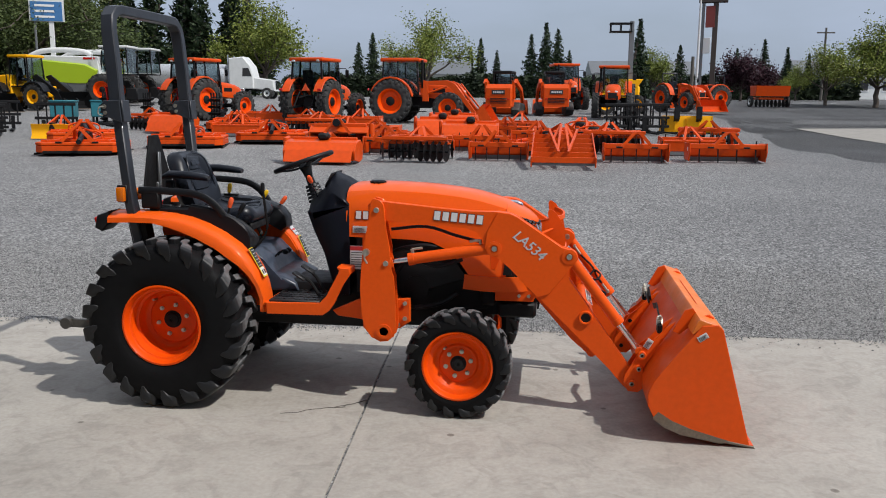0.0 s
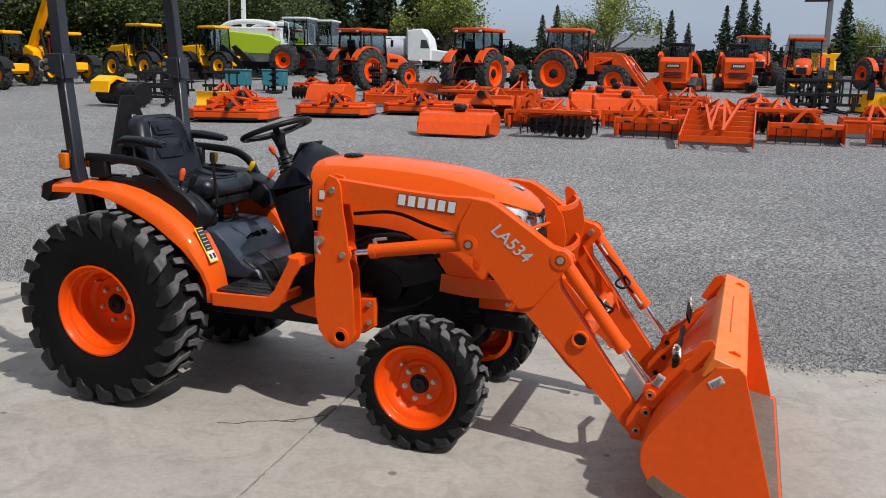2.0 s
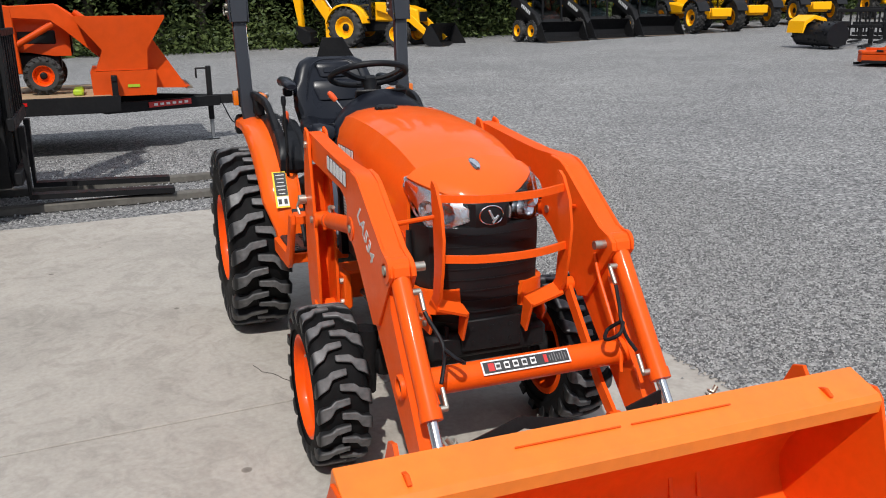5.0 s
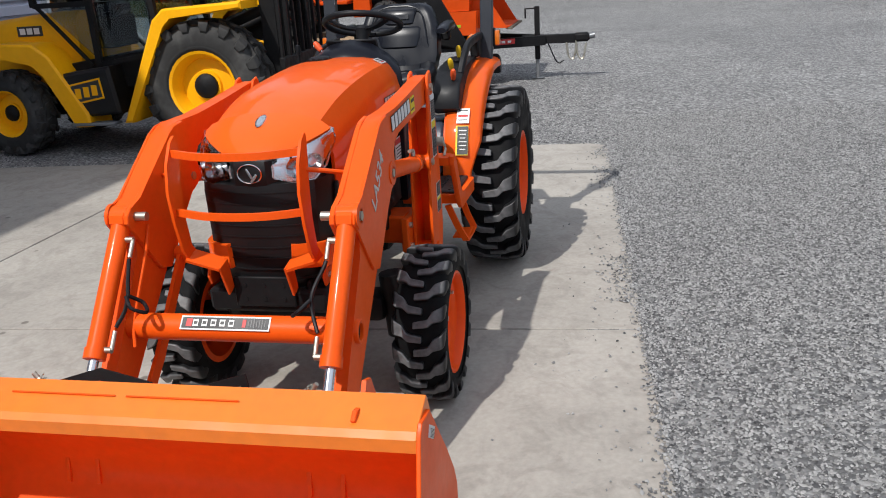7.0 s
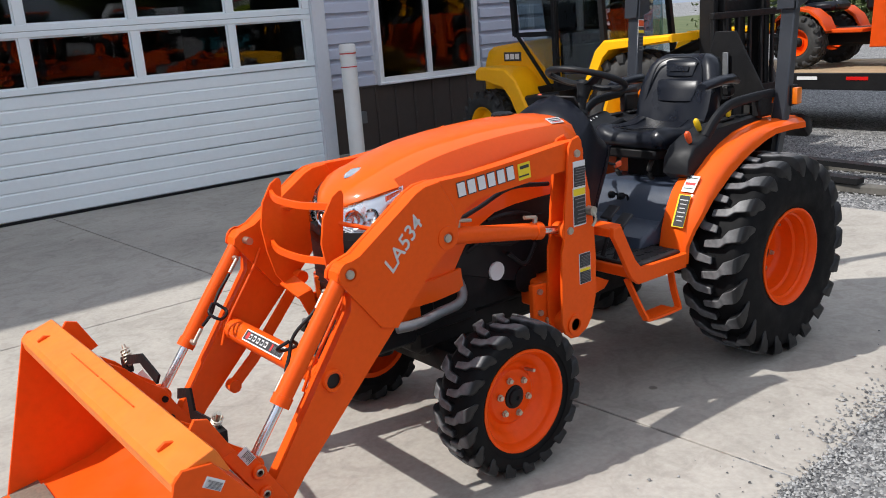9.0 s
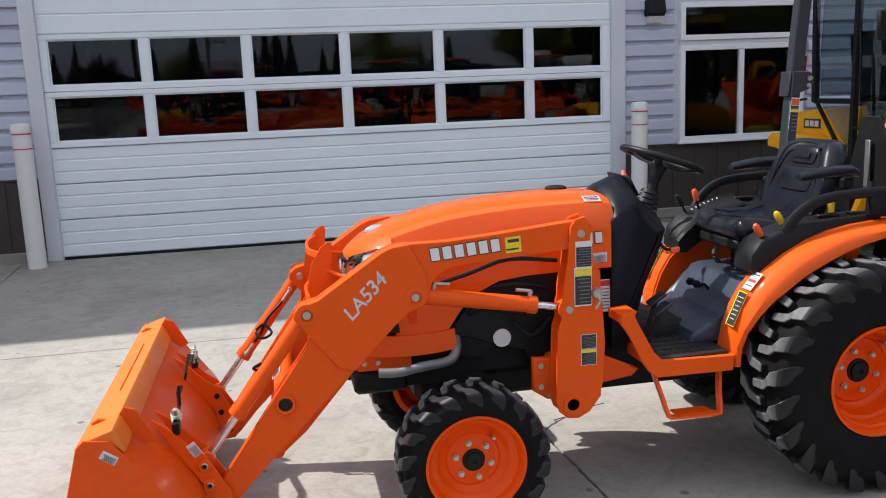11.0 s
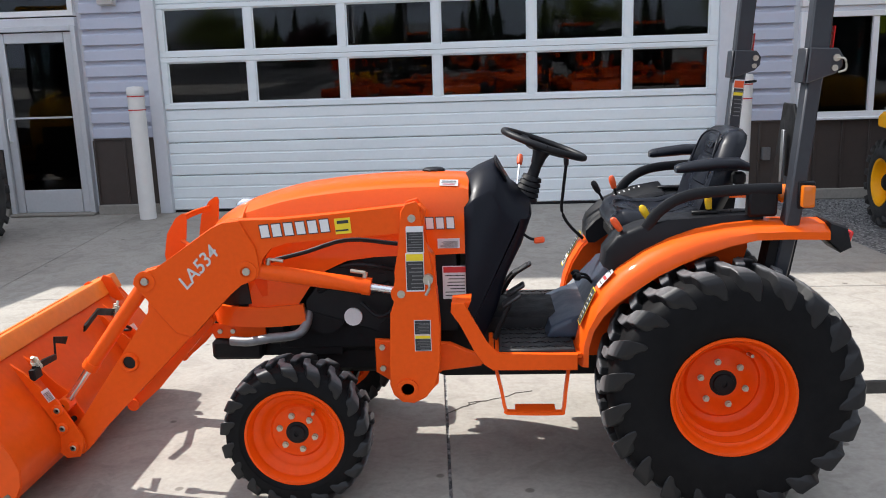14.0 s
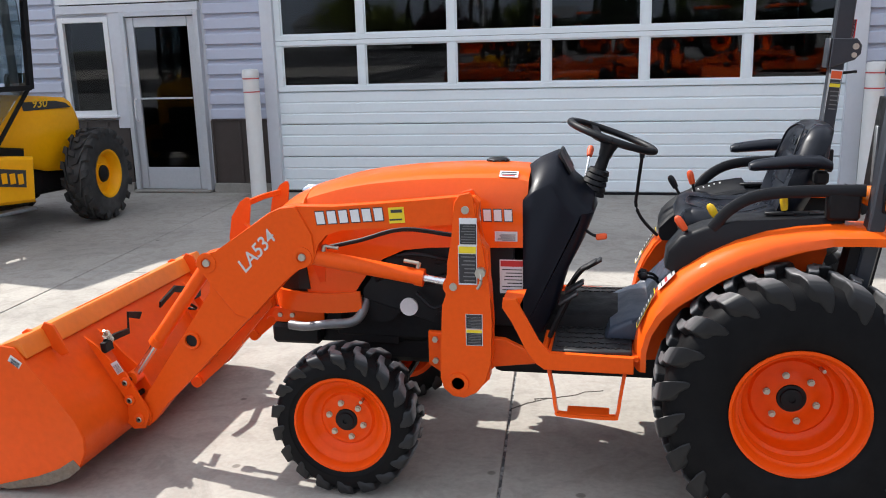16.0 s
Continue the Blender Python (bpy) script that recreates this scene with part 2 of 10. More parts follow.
KNOB_RED = material("orange_red_knob", (0.80, 0.10, 0.02), 0.4, grain=0.1)
AMBER = material("amber_lens", (0.66, 0.15, 0.004), 0.18, grain=0.05, coat=0.6)
RED_LENS = material("red_lens", (0.55, 0.01, 0.01), 0.2, coat=0.6)
DECAL_WHITE = material("white_decal", (0.72, 0.72, 0.72), 0.45, grain=0.08, grain_size=120)
CRACK = material("crack_dirt", (0.13, 0.115, 0.10), 0.9, grain=0.6, grain_size=60)
DECAL_BLACK = material("black_decal", (0.03, 0.03, 0.032), 0.45, grain=0.1, grain_size=120)
PRINT_GREY = material("grey_small_print", (0.16, 0.16, 0.16), 0.5, grain=0.1, grain_size=120)
DECAL_YELLOW = material("yellow_decal", (0.82, 0.62, 0.02), 0.45, grain=0.08, grain_size=120)
DECAL_SILVER = material("silver_decal", (0.62, 0.62, 0.62), 0.35, metal=0.2, grain=0.08, grain_size=120)
DECAL_RED = material("red_decal", (0.55, 0.03, 0.03), 0.45, grain=0.08, grain_size=120)
YELLOW = material("yellow_machine_paint", (0.95, 0.44, 0.002), 0.42, grain=0.08, grain_size=25, stain=0.08, stain_size=1.8, stain_color=(0.6, 0.30, 0.02), coat=0.10, spec=0.2)
LIME = material("lime_green_paint", (0.36, 0.50, 0.02), 0.35, grain=0.08, grain_size=15, coat=0.4)
MACHINE_WHITE = material("white_machine_paint", (0.66, 0.67, 0.66), 0.4, grain=0.1, grain_size=10, stain=0.15, coat=0.2)
PYLON_RED = material("faded_sign_red", (0.20, 0.035, 0.03), 0.5, grain=0.15, grain_size=5)
SIGN_BLUE = material("sign_blue", (0.05, 0.16, 0.36), 0.35, grain=0.1, grain_size=6)
SIGN_NAVY = material("sign_navy", (0.03, 0.04, 0.20), 0.35, grain=0.1, grain_size=6)
TEAL = material("teal_paint", (0.02, 0.16, 0.20), 0.5, grain=0.2, grain_size=10)
TANK_STEEL = material("tank_steel", (0.62, 0.63, 0.65), 0.32, metal=0.6, grain=0.15, grain_size=3)
SIDING = material("grey_blue_siding", (0.50, 0.53, 0.63), 0.48, grain=0.06, grain_size=30, stain=0.12, stain_size=1.1, stain_color=(0.44, 0.46, 0.54), random_=0.05, bump=0.03)
WHITE_PAINT = material("white_paint", (0.82, 0.83, 0.84), 0.42, grain=0.05, grain_size=20, stain=0.12, stain_size=1.5, stain_color=(0.55, 0.55, 0.53))
DOOR_WHITE = material("garage_door_white", (0.80, 0.86, 0.88), 0.44, grain=0.05, grain_size=25, stain=0.16, stain_size=0.8, stain_color=(0.55, 0.56, 0.58), bump=0.05, bump_size=180)
TRIM_GREY = material("pale_grey_trim", (0.64, 0.66, 0.70), 0.45, grain=0.06, grain_size=20, stain=0.12)
BROWN = material("dark_brown_panel", (0.055, 0.042, 0.036), 0.5, grain=0.15, grain_size=14, stain=0.15, stain_size=2, stain_color=(0.09, 0.075, 0.065), random_=0.12)
ALU = material("door_aluminium", (0.60, 0.62, 0.65), 0.42, metal=0.35, grain=0.1, grain_size=30)
ASPHALT = material("worn_asphalt", (0.135, 0.137, 0.142), 0.9, grain=0.5, grain_size=30, stain=0.4, stain_size=0.5, stain_color=(0.19, 0.19, 0.19), bump=0.3, bump_size=50)
BASE_CONCRETE = material("kerb_concrete", (0.30, 0.28, 0.25), 0.85, grain=0.25, grain_size=40, stain=0.35, stain_size=2.5, bump=0.3, bump_size=70)
# near-black colour holds the dimness of the room behind the panes
INTERIOR_SHADE = material("shade_dark_interior", (0.035, 0.034, 0.033), 0.8, grain=0.3, grain_size=4, stain=0.3, stain_size=0.8)
DULL_STEEL = material("dull_link_steel", (0.085, 0.080, 0.072), 0.6, metal=0.3, grain=0.3, grain_size=60, stain=0.4, stain_size=8, bump=0.2)
TIMBER = material("weathered_timber", (0.125, 0.115, 0.10), 0.85, grain=0.5, grain_size=22, stain=0.5, stain_size=3, bump=0.4, bump_size=40)
DECK_WOOD = material("trailer_deck_wood", (0.42, 0.30, 0.18), 0.75, grain=0.4, grain_size=14, stain=0.3, stain_size=2, random_=0.2)
BOLLARD_WHITE = material("bollard_white", (0.76, 0.76, 0.74), 0.5, grain=0.06, grain_size=18, stain=0.22, stain_size=2.2, stain_color=(0.52, 0.50, 0.46))


def glass_material(name, tint, rough=0.0, ior=1.5):
    m = bpy.data.materials.new(name)
    m.use_nodes = True
    p = m.node_tree.nodes["Principled BSDF"]
    p.inputs["Base Color"].default_value = (*tint, 1)
    p.inputs["Roughness"].default_value = rough
    p.inputs["IOR"].default_value = ior
    p.inputs["Transmission Weight"].default_value = 1.0
    return m


GLASS = glass_material("window_glass", (0.30, 0.33, 0.33), 0.005, 1.45)
CAB_GLASS = glass_material("cab_glass", (0.50, 0.58, 0.60), 0.0, 1.45)


def clear_cover(name):
    """A thin clear cover: see-through, with a Fresnel gloss."""
    m = bpy.data.materials.new(name)
    m.use_nodes = True
    n, l = m.node_tree.nodes, m.node_tree.links
    n.remove(n["Principled BSDF"])
    clear, gloss, fres, mx = n.new("ShaderNodeBsdfTransparent"), n.new("ShaderNodeBsdfGlossy"), n.new("ShaderNodeFresnel"), n.new("ShaderNodeMixShader")
    clear.inputs["Color"].default_value = (0.95, 0.96, 0.97, 1)
    gloss.inputs["Roughness"].default_value = 0.04
    fres.inputs["IOR"].default_value = 1.5
    l.new(fres.outputs["Fac"], mx.inputs["Fac"])
    l.new(clear.outputs["BSDF"], mx.inputs[1])
    l.new(gloss.outputs["BSDF"], mx.inputs[2])
    l.new(mx.outputs["Shader"], n["Material Output"].inputs["Surface"])
    return m


LENS_GLASS = clear_cover("lamp_lens")


def tread_material(name, R):
    """Black rubber whose ground faces, out at the rolling radius R, are worn dusty grey with sky sheen painted in."""
    m = bpy.data.materials.new(name)
    m.use_nodes = True
    n, l = m.node_tree.nodes, m.node_tree.links
    p = n["Principled BSDF"]
    p.inputs["Roughness"].default_value, p.inputs["Specular IOR Level"].default_value = 0.46, 0.34
    tc, flat, length, face, wear, mul, mx = (n.new("ShaderNode" + k) for k in ("TexCoord", "VectorMath", "VectorMath", "MapRange", "TexNoise", "Math", "Mix"))
    flat.operation, flat.inputs[1].default_value = "MULTIPLY", (1, 0, 1)
    length.operation = "LENGTH"
    face.inputs["From Min"].default_value, face.inputs["From Max"].default_value = R - 0.012, R - 0.004
    wear.inputs["Scale"].default_value, wear.inputs["Detail"].default_value = 34, 5
    mul.operation = "MULTIPLY"
    mx.data_type = "RGBA"
    mx.inputs[6].default_value, mx.inputs[7].default_value = (0.0115, 0.0118, 0.013, 1), (0.21, 0.21, 0.215, 1)
    l.new(tc.outputs["Object"], flat.inputs[0])
    l.new(flat.outputs["Vector"], length.inputs[0])
    l.new(length.outputs["Value"], face.inputs["Value"])
    l.new(tc.outputs["Object"], wear.inputs["Vector"])
    l.new(face.outputs["Result"], mul.inputs[0])
    l.new(wear.outputs["Fac"], mul.inputs[1])
    l.new(mul.outputs["Value"], mx.inputs["Factor"])
    l.new(mx.outputs[2], p.inputs["Base Color"])
    b = n.new("ShaderNodeBump")
    b.inputs["Strength"].default_value, b.inputs["Distance"].default_value = 0.2, 0.003
    l.new(wear.outputs["Fac"], b.inputs["Height"])
    l.new(b.outputs["Normal"], p.inputs["Normal"])
    return m


TREAD_REAR, TREAD_FRONT = tread_material("rear_tread", 0.484), tread_material("front_tread", 0.301)


def ground_material(name, kind):
    m = bpy.data.materials.new(name)
    m.use_nodes = True
    n, l = m.node_tree.nodes, m.node_tree.links
    p = n["Principled BSDF"]
    tc = n.new("ShaderNodeTexCoord")
    geo = n.new("ShaderNodeNewGeometry")

    def tex(kind_, scale, detail=5, rough=0.55, vec=None):
        t = n.new(kind_)
        t.inputs["Scale"].default_value = scale
        if kind_ == "ShaderNodeTexNoise":
            t.inputs["Detail"].default_value, t.inputs["Roughness"].default_value = detail, rough
        l.new(vec or geo.outputs["Position"], t.inputs["Vector"])
        return t

    def ramp(src, stops):
        r = n.new("ShaderNodeValToRGB")
        e = r.color_ramp.elements
        while len(e) < len(stops):
            e.new(0.5)
        for el, (pos, col) in zip(e, stops):
            el.position, el.color = pos, (*col, 1)
        l.new(src, r.inputs["Fac"])
        return r.outputs["Color"]

    def mix(a, b, fac, mode="MIX"):
        x = n.new("ShaderNodeMix")
        x.data_type, x.blend_type = "RGBA", mode
        if isinstance(fac, float):
            x.inputs["Factor"].default_value = fac
        else:
            l.new(fac, x.inputs["Factor"])
        l.new(a, x.inputs[6])
        l.new(b, x.inputs[7])
        return x.outputs[2]

    if kind == "gravel":
        v = tex("ShaderNodeTexVoronoi", 46)
        v2 = tex("ShaderNodeTexVoronoi", 90)
        v3 = tex("ShaderNodeTexVoronoi", 26)
        stones = ramp(v.outputs["Color"], [(0.0, (0.020, 0.020, 0.023)), (0.40, (0.150, 0.149, 0.151)), (0.75, (0.34, 0.338, 0.330)), (1.0, (0.60, 0.595, 0.58))])
        fines = ramp(v2.outputs["Color"], [(0.0, (0.09, 0.09, 0.095)), (1.0, (0.44, 0.44, 0.44))])
        c = mix(stones, fines, 0.12)
        c = mix(c, ramp(v3.outputs["Color"], [(0.2, (0.62, 0.62, 0.63)), (0.8, (1.30, 1.29, 1.26))]), 0.25, "MULTIPLY")
        broad = tex("ShaderNodeTexNoise", 0.22, 6, 0.6)
        c = mix(c, ramp(broad.outputs["Fac"], [(0.35, (0.80, 0.80, 0.81)), (0.65, (1.12, 1.12, 1.11))]), 0.7, "MULTIPLY")
        tracks = tex("ShaderNodeTexNoise", 1.3, 4, 0.5)
        c = mix(c, ramp(tracks.outputs["Fac"], [(0.35, (0.80, 0.80, 0.80)), (0.65, (1.1, 1.1, 1.1))]), 0.35, "MULTIPLY")
        sx = n.new("ShaderNodeSeparateXYZ")
        # gravel colour darkens smoothly from x 1 to x 9
        worn = n.new("ShaderNodeMapRange")
        worn.interpolation_type = "SMOOTHSTEP"
        worn.inputs["From Min"].default_value, worn.inputs["From Max"].default_value = 1.0, 9.0
        l.new(geo.outputs["Position"], sx.inputs["Vector"])
        l.new(sx.outputs["X"], worn.inputs["Value"])
        c = mix(c, ramp(worn.outputs["Result"], [(0.0, (0.88, 0.88, 0.88)), (1.0, (0.66, 0.665, 0.68))]), 1.0, "MULTIPLY")
        l.new(c, p.inputs["Base Color"])
        p.inputs["Roughness"].default_value = 0.9
        b = n.new("ShaderNodeBump")
        b.inputs["Strength"].default_value, b.inputs["Distance"].default_value = 0.75, 0.010
        l.new(v.outputs["Distance"], b.inputs["Height"])
        b.invert = True
        l.new(b.outputs["Normal"], p.inputs["Normal"])
    elif kind == "concrete":
        broad = tex("ShaderNodeTexNoise", 0.75, 7, 0.62)
        fine = tex("ShaderNodeTexNoise", 38, 5)
        swirl = tex("ShaderNodeTexNoise", 4.5, 6, 0.62)
        swirl.inputs["Distortion"].default_value = 1.6
        c = ramp(broad.outputs["Fac"], [(0.30, (0.285, 0.262, 0.232)), (0.50, (0.365, 0.338, 0.300)), (0.72, (0.42, 0.39, 0.348))])
        c = mix(c, ramp(swirl.outputs["Fac"], [(0.38, (0.74, 0.73, 0.72)), (0.52, (1.0, 1.0, 1.0)), (0.7, (1.06, 1.06, 1.05))]), 0.55, "MULTIPLY")
        c = mix(c, ramp(fine.outputs["Fac"], [(0.3, (0.82, 0.82, 0.82)), (0.7, (1.1, 1.1, 1.1))]), 0.6, "MULTIPLY")
        spots = tex("ShaderNodeTexVoronoi", 2.6)
        c = mix(c, ramp(spots.outputs["Distance"], [(0.0, (0.30, 0.28, 0.27)), (0.045, (0.45, 0.43, 0.41)), (0.06, (1, 1, 1))]), 0.85, "MULTIPLY")
        l.new(c, p.inputs["Base Color"])
        p.inputs["Roughness"].default_value = 0.8
        b = n.new("ShaderNodeBump")
        b.inputs["Strength"].default_value, b.inputs["Distance"].default_value = 0.3, 0.006
        l.new(swirl.outputs["Fac"], b.inputs["Height"])
        b2 = n.new("ShaderNodeBump")
        b2.inputs["Strength"].default_value, b2.inputs["Distance"].default_value = 0.35, 0.002
        l.new(fine.outputs["Fac"], b2.inputs["Height"])
        l.new(b.outputs["Normal"], b2.inputs["Normal"])
        l.new(b2.outputs["Normal"], p.inputs["Normal"])
    else:
        broad = tex("ShaderNodeTexNoise", 0.6, 7, 0.6)
        c = ramp(broad.outputs["Fac"], [(0.3, (0.05, 0.07, 0.02)), (0.55, (0.09, 0.11, 0.035)), (0.75, (0.15, 0.13, 0.08))])
        l.new(c, p.inputs["Base Color"])
        p.inputs["Roughness"].default_value = 0.95
    return m


GRAVEL = ground_material("grey_gravel", "gravel")
CONCRETE = ground_material("tan_concrete", "concrete")
GRASS_DIRT = ground_material("grass_and_dirt", "grass")


def stone_material(name, lo, hi):
    m = bpy.data.materials.new(name)
    m.use_nodes = True
    n, l = m.node_tree.nodes, m.node_tree.links
    p = n["Principled BSDF"]
    g = n.new("ShaderNodeNewGeometry")
    r = n.new("ShaderNodeValToRGB")
    r.color_ramp.elements[0].color, r.color_ramp.elements[1].color = (*lo, 1), (*hi, 1)
    l.new(g.outputs["Random Per Island"], r.inputs["Fac"])
    l.new(r.outputs["Color"], p.inputs["Base Color"])
    p.inputs["Roughness"].default_value = 0.85
    return m


STONE = stone_material("crushed_stone", (0.045, 0.045, 0.048), (0.37, 0.367, 0.360))


def leaf_material(name, lo, hi):
    m = stone_material(name, lo, hi)
    p = m.node_tree.nodes["Principled BSDF"]
    p.inputs["Roughness"].default_value = 0.6
    p.inputs["Transmission Weight"].default_value = 0.0
    p.inputs["Specular IOR Level"].default_value = 0.25
    return m


LEAF_DARK = leaf_material("conifer_needles", (0.008, 0.018, 0.009), (0.035, 0.058, 0.022))
LEAF_SPRING = leaf_material("spring_leaves", (0.09, 0.13, 0.02), (0.24, 0.27, 0.055))
LEAF_GREEN = leaf_material("green_leaves", (0.030, 0.048, 0.014), (0.090, 0.120, 0.034))
LEAF_OLIVE = leaf_material("olive_leaves", (0.055, 0.070, 0.018), (0.135, 0.150, 0.042))
LEAF_PURPLE = leaf_material("purple_leaves", (0.02, 0.008, 0.012), (0.06, 0.02, 0.03))
HEDGE_LEAF = leaf_material("hedge_leaves", (0.008, 0.015, 0.008), (0.03, 0.045, 0.018))
BARK = material("bark", (0.10, 0.08, 0.065), 0.9, grain=0.5, grain_size=8, stain=0.4, stain_size=2, bump=0.5, bump_size=14)

# ---------------------------------------------------------------- ground
def build_ground():
    """One sheet of gravel that climbs gently, and reaches the horizon."""
    bm = B()
    xs = [-1500, -300, -90, -50, -30, -15, -6, 0, 6, 15, 30, 60, 300, 1500]
    ys = [-1500, -200, -40, -12, -6, 0, 1.0, 1.06, 1.5, 6, 15, 30, 45, 60, 90, 120, 160, 400, 1500]
    vs = [[bm.verts.new((x, y, lot_z(y) - (0.012 if y < 1.05 else 0.004))) for x in xs] for y in ys]
    for a, b in zip(vs, vs[1:]):
        for i in range(len(xs) - 1):
            bm.faces.new((a[i], a[i + 1], b[i + 1], b[i]))
    tagged(part("ground", bm, GRAVEL), "grey crushed-gravel lot reaching to the far trees", "ground", kind="structure")
    # grass beyond the lot
    bm = B()
    for (x0, x1, y0, y1, z) in ((-700, 900, 112, 700, 0.05), (-400, -36, -60, 112, 0.04)):
        n = 14
        grid = [[bm.verts.new((x0 + (x1 - x0) * i / n, y0 + (y1 - y0) * j / n, lot_z(y0 + (y1 - y0) * j / n) + z)) for i in range(n + 1)] for j in range(n + 1)]
        for a, b in zip(grid, grid[1:]):
            for i in range(n):
                bm.faces.new((a[i], a[i + 1], b[i + 1], b[i]))
    tagged(part("grass_verge", bm, GRASS_DIRT), "rough grass verge beyond the gravel lot", "grass", kind="structure")
    # worn asphalt beyond the gravel
    rng = random.Random(8)
    bm = B()
    left = [(13.5, 11.5), (16, 9.6), (20, 8.4), (24, 9.0), (30, 9.3), (37, 9.9), (45, 10.2), (52, 9.5), (60, 8.6), (75, 8.0), (95, 7.0)]
    line = []
    for (y0, x0), (y1, x1) in zip(left, left[1:]):
        for k in range(4):
            y = y0 + (y1 - y0) * k / 4
            line.append((y, x0 + (x1 - x0) * k / 4 + rng.uniform(-0.25, 0.25)))
    prev = None
    for y, x in line:
        pair = [bm.verts.new((x, y, lot_z(y) - 0.004)), bm.verts.new((80, y, lot_z(y) - 0.004))]
        if prev:
            bm.faces.new((prev[0], prev[1], pair[1], pair[0]))
        prev = pair
    tagged(part("asphalt_lot", bm, ASPHALT), "worn dark asphalt beyond the gravel", "asphalt", kind="structure")
    # paved drive across the lot
    bm = B()
    prism(bm, [(11.2, 29.0), (11.5, 24.5), (12.0, 20.8), (60, 26.0), (60, 36.0), (15.2, 29.9)], 0.0, 0.01, "xy")
    for v in bm.verts:
        v.co.z += lot_z(v.co.y) + 0.004
    tagged(part("paved_drive", bm, BASE_CONCRETE), "pale concrete drive crossing the gravel lot", "drive", kind="structure")


def build_slab():
    """The cast concrete apron, panel by panel, with open joints."""
    root = thing("concrete_apron", "tan cast-concrete apron panels before the workshop", "apron", kind="structure")
    def edge(x):
        return 1.24 + 0.055 * x
    xs = [-3.02, 1.09, 4.75, 8.4, 12.05, 15.7]
    rng = random.Random(3)
    for i in range(5):
        for k in range(2):
            def lean(x, y):
                return x - 0.062 * y
            a, b = xs[i], xs[i + 1]
            if k == 0:
                y0, y1 = -2.64, None
            else:
                y0, y1 = -6.60, -2.64
            g = 0.0065
            if i == 0 and k == 1:
                a = -2.72
            def top(x):
                return edge(x) if y1 is None else y1
            pts = []
            n = 22
            if k == 0:
                for j in range(n + 1):
                    x = lean(b, 1.3) - g - (lean(b, 1.3) - lean(a, 1.3) - 2 * g) * j / n
                    wob = 0.022 * (noise.noise((x * 3.1, 0.3, 0)) + 0.6 * noise.noise((x * 9.0, 4, 0)))
                    pts.append((x, edge(x) + wob))
                if i == 0:
                    pts[-1] = (-3.07, edge(-3) - 0.16)
                    pts[-2] = (-2.99, edge(-3) - 0.02)
            else:
                pts += [(lean(b, y1) - g, y1 - g), (lean(a, y1) + g, y1 - g)]
            pts += [(lean(a, y0) + g, y0 + g), (lean(b, y0) - g, y0 + g)]
            bm = B()
            prism(bm, pts, -0.15, 0.0 + rng.uniform(-0.001, 0.001), "xy", bev=0.003)
            part("panel", bm, CONCRETE, root, angle=30)


def build_cracks():
    """Hairline cracks and a dark stain in the slab, as thin dark inlays."""
    for pts, w in (([(0.67, -0.64), (0.72, -0.622), (0.763, -0.612), (0.80, -0.57), (0.84, -0.547), (0.875, -0.535), (0.915, -0.508)], 0.004),
                   ([(0.915, -0.508), (0.955, -0.505), (1.006, -0.487), (1.000, -0.462), (1.013, -0.446), (1.035, -0.435), (1.057, -0.409), (1.106, -0.354)], 0.007),
                   ([(0.94, -0.507), (0.975, -0.475), (1.006, -0.458)], 0.004)):
        bm = B()
        bar(bm, [(x, y, 0.0015) for x, y in pts], w, 0.002, k=1)
        tagged(part("crack", bm, CRACK), "dark hairline crack in the concrete apron", "crack", kind="structure")


# ---------------------------------------------------------------- building
WALL_Y = -6.51


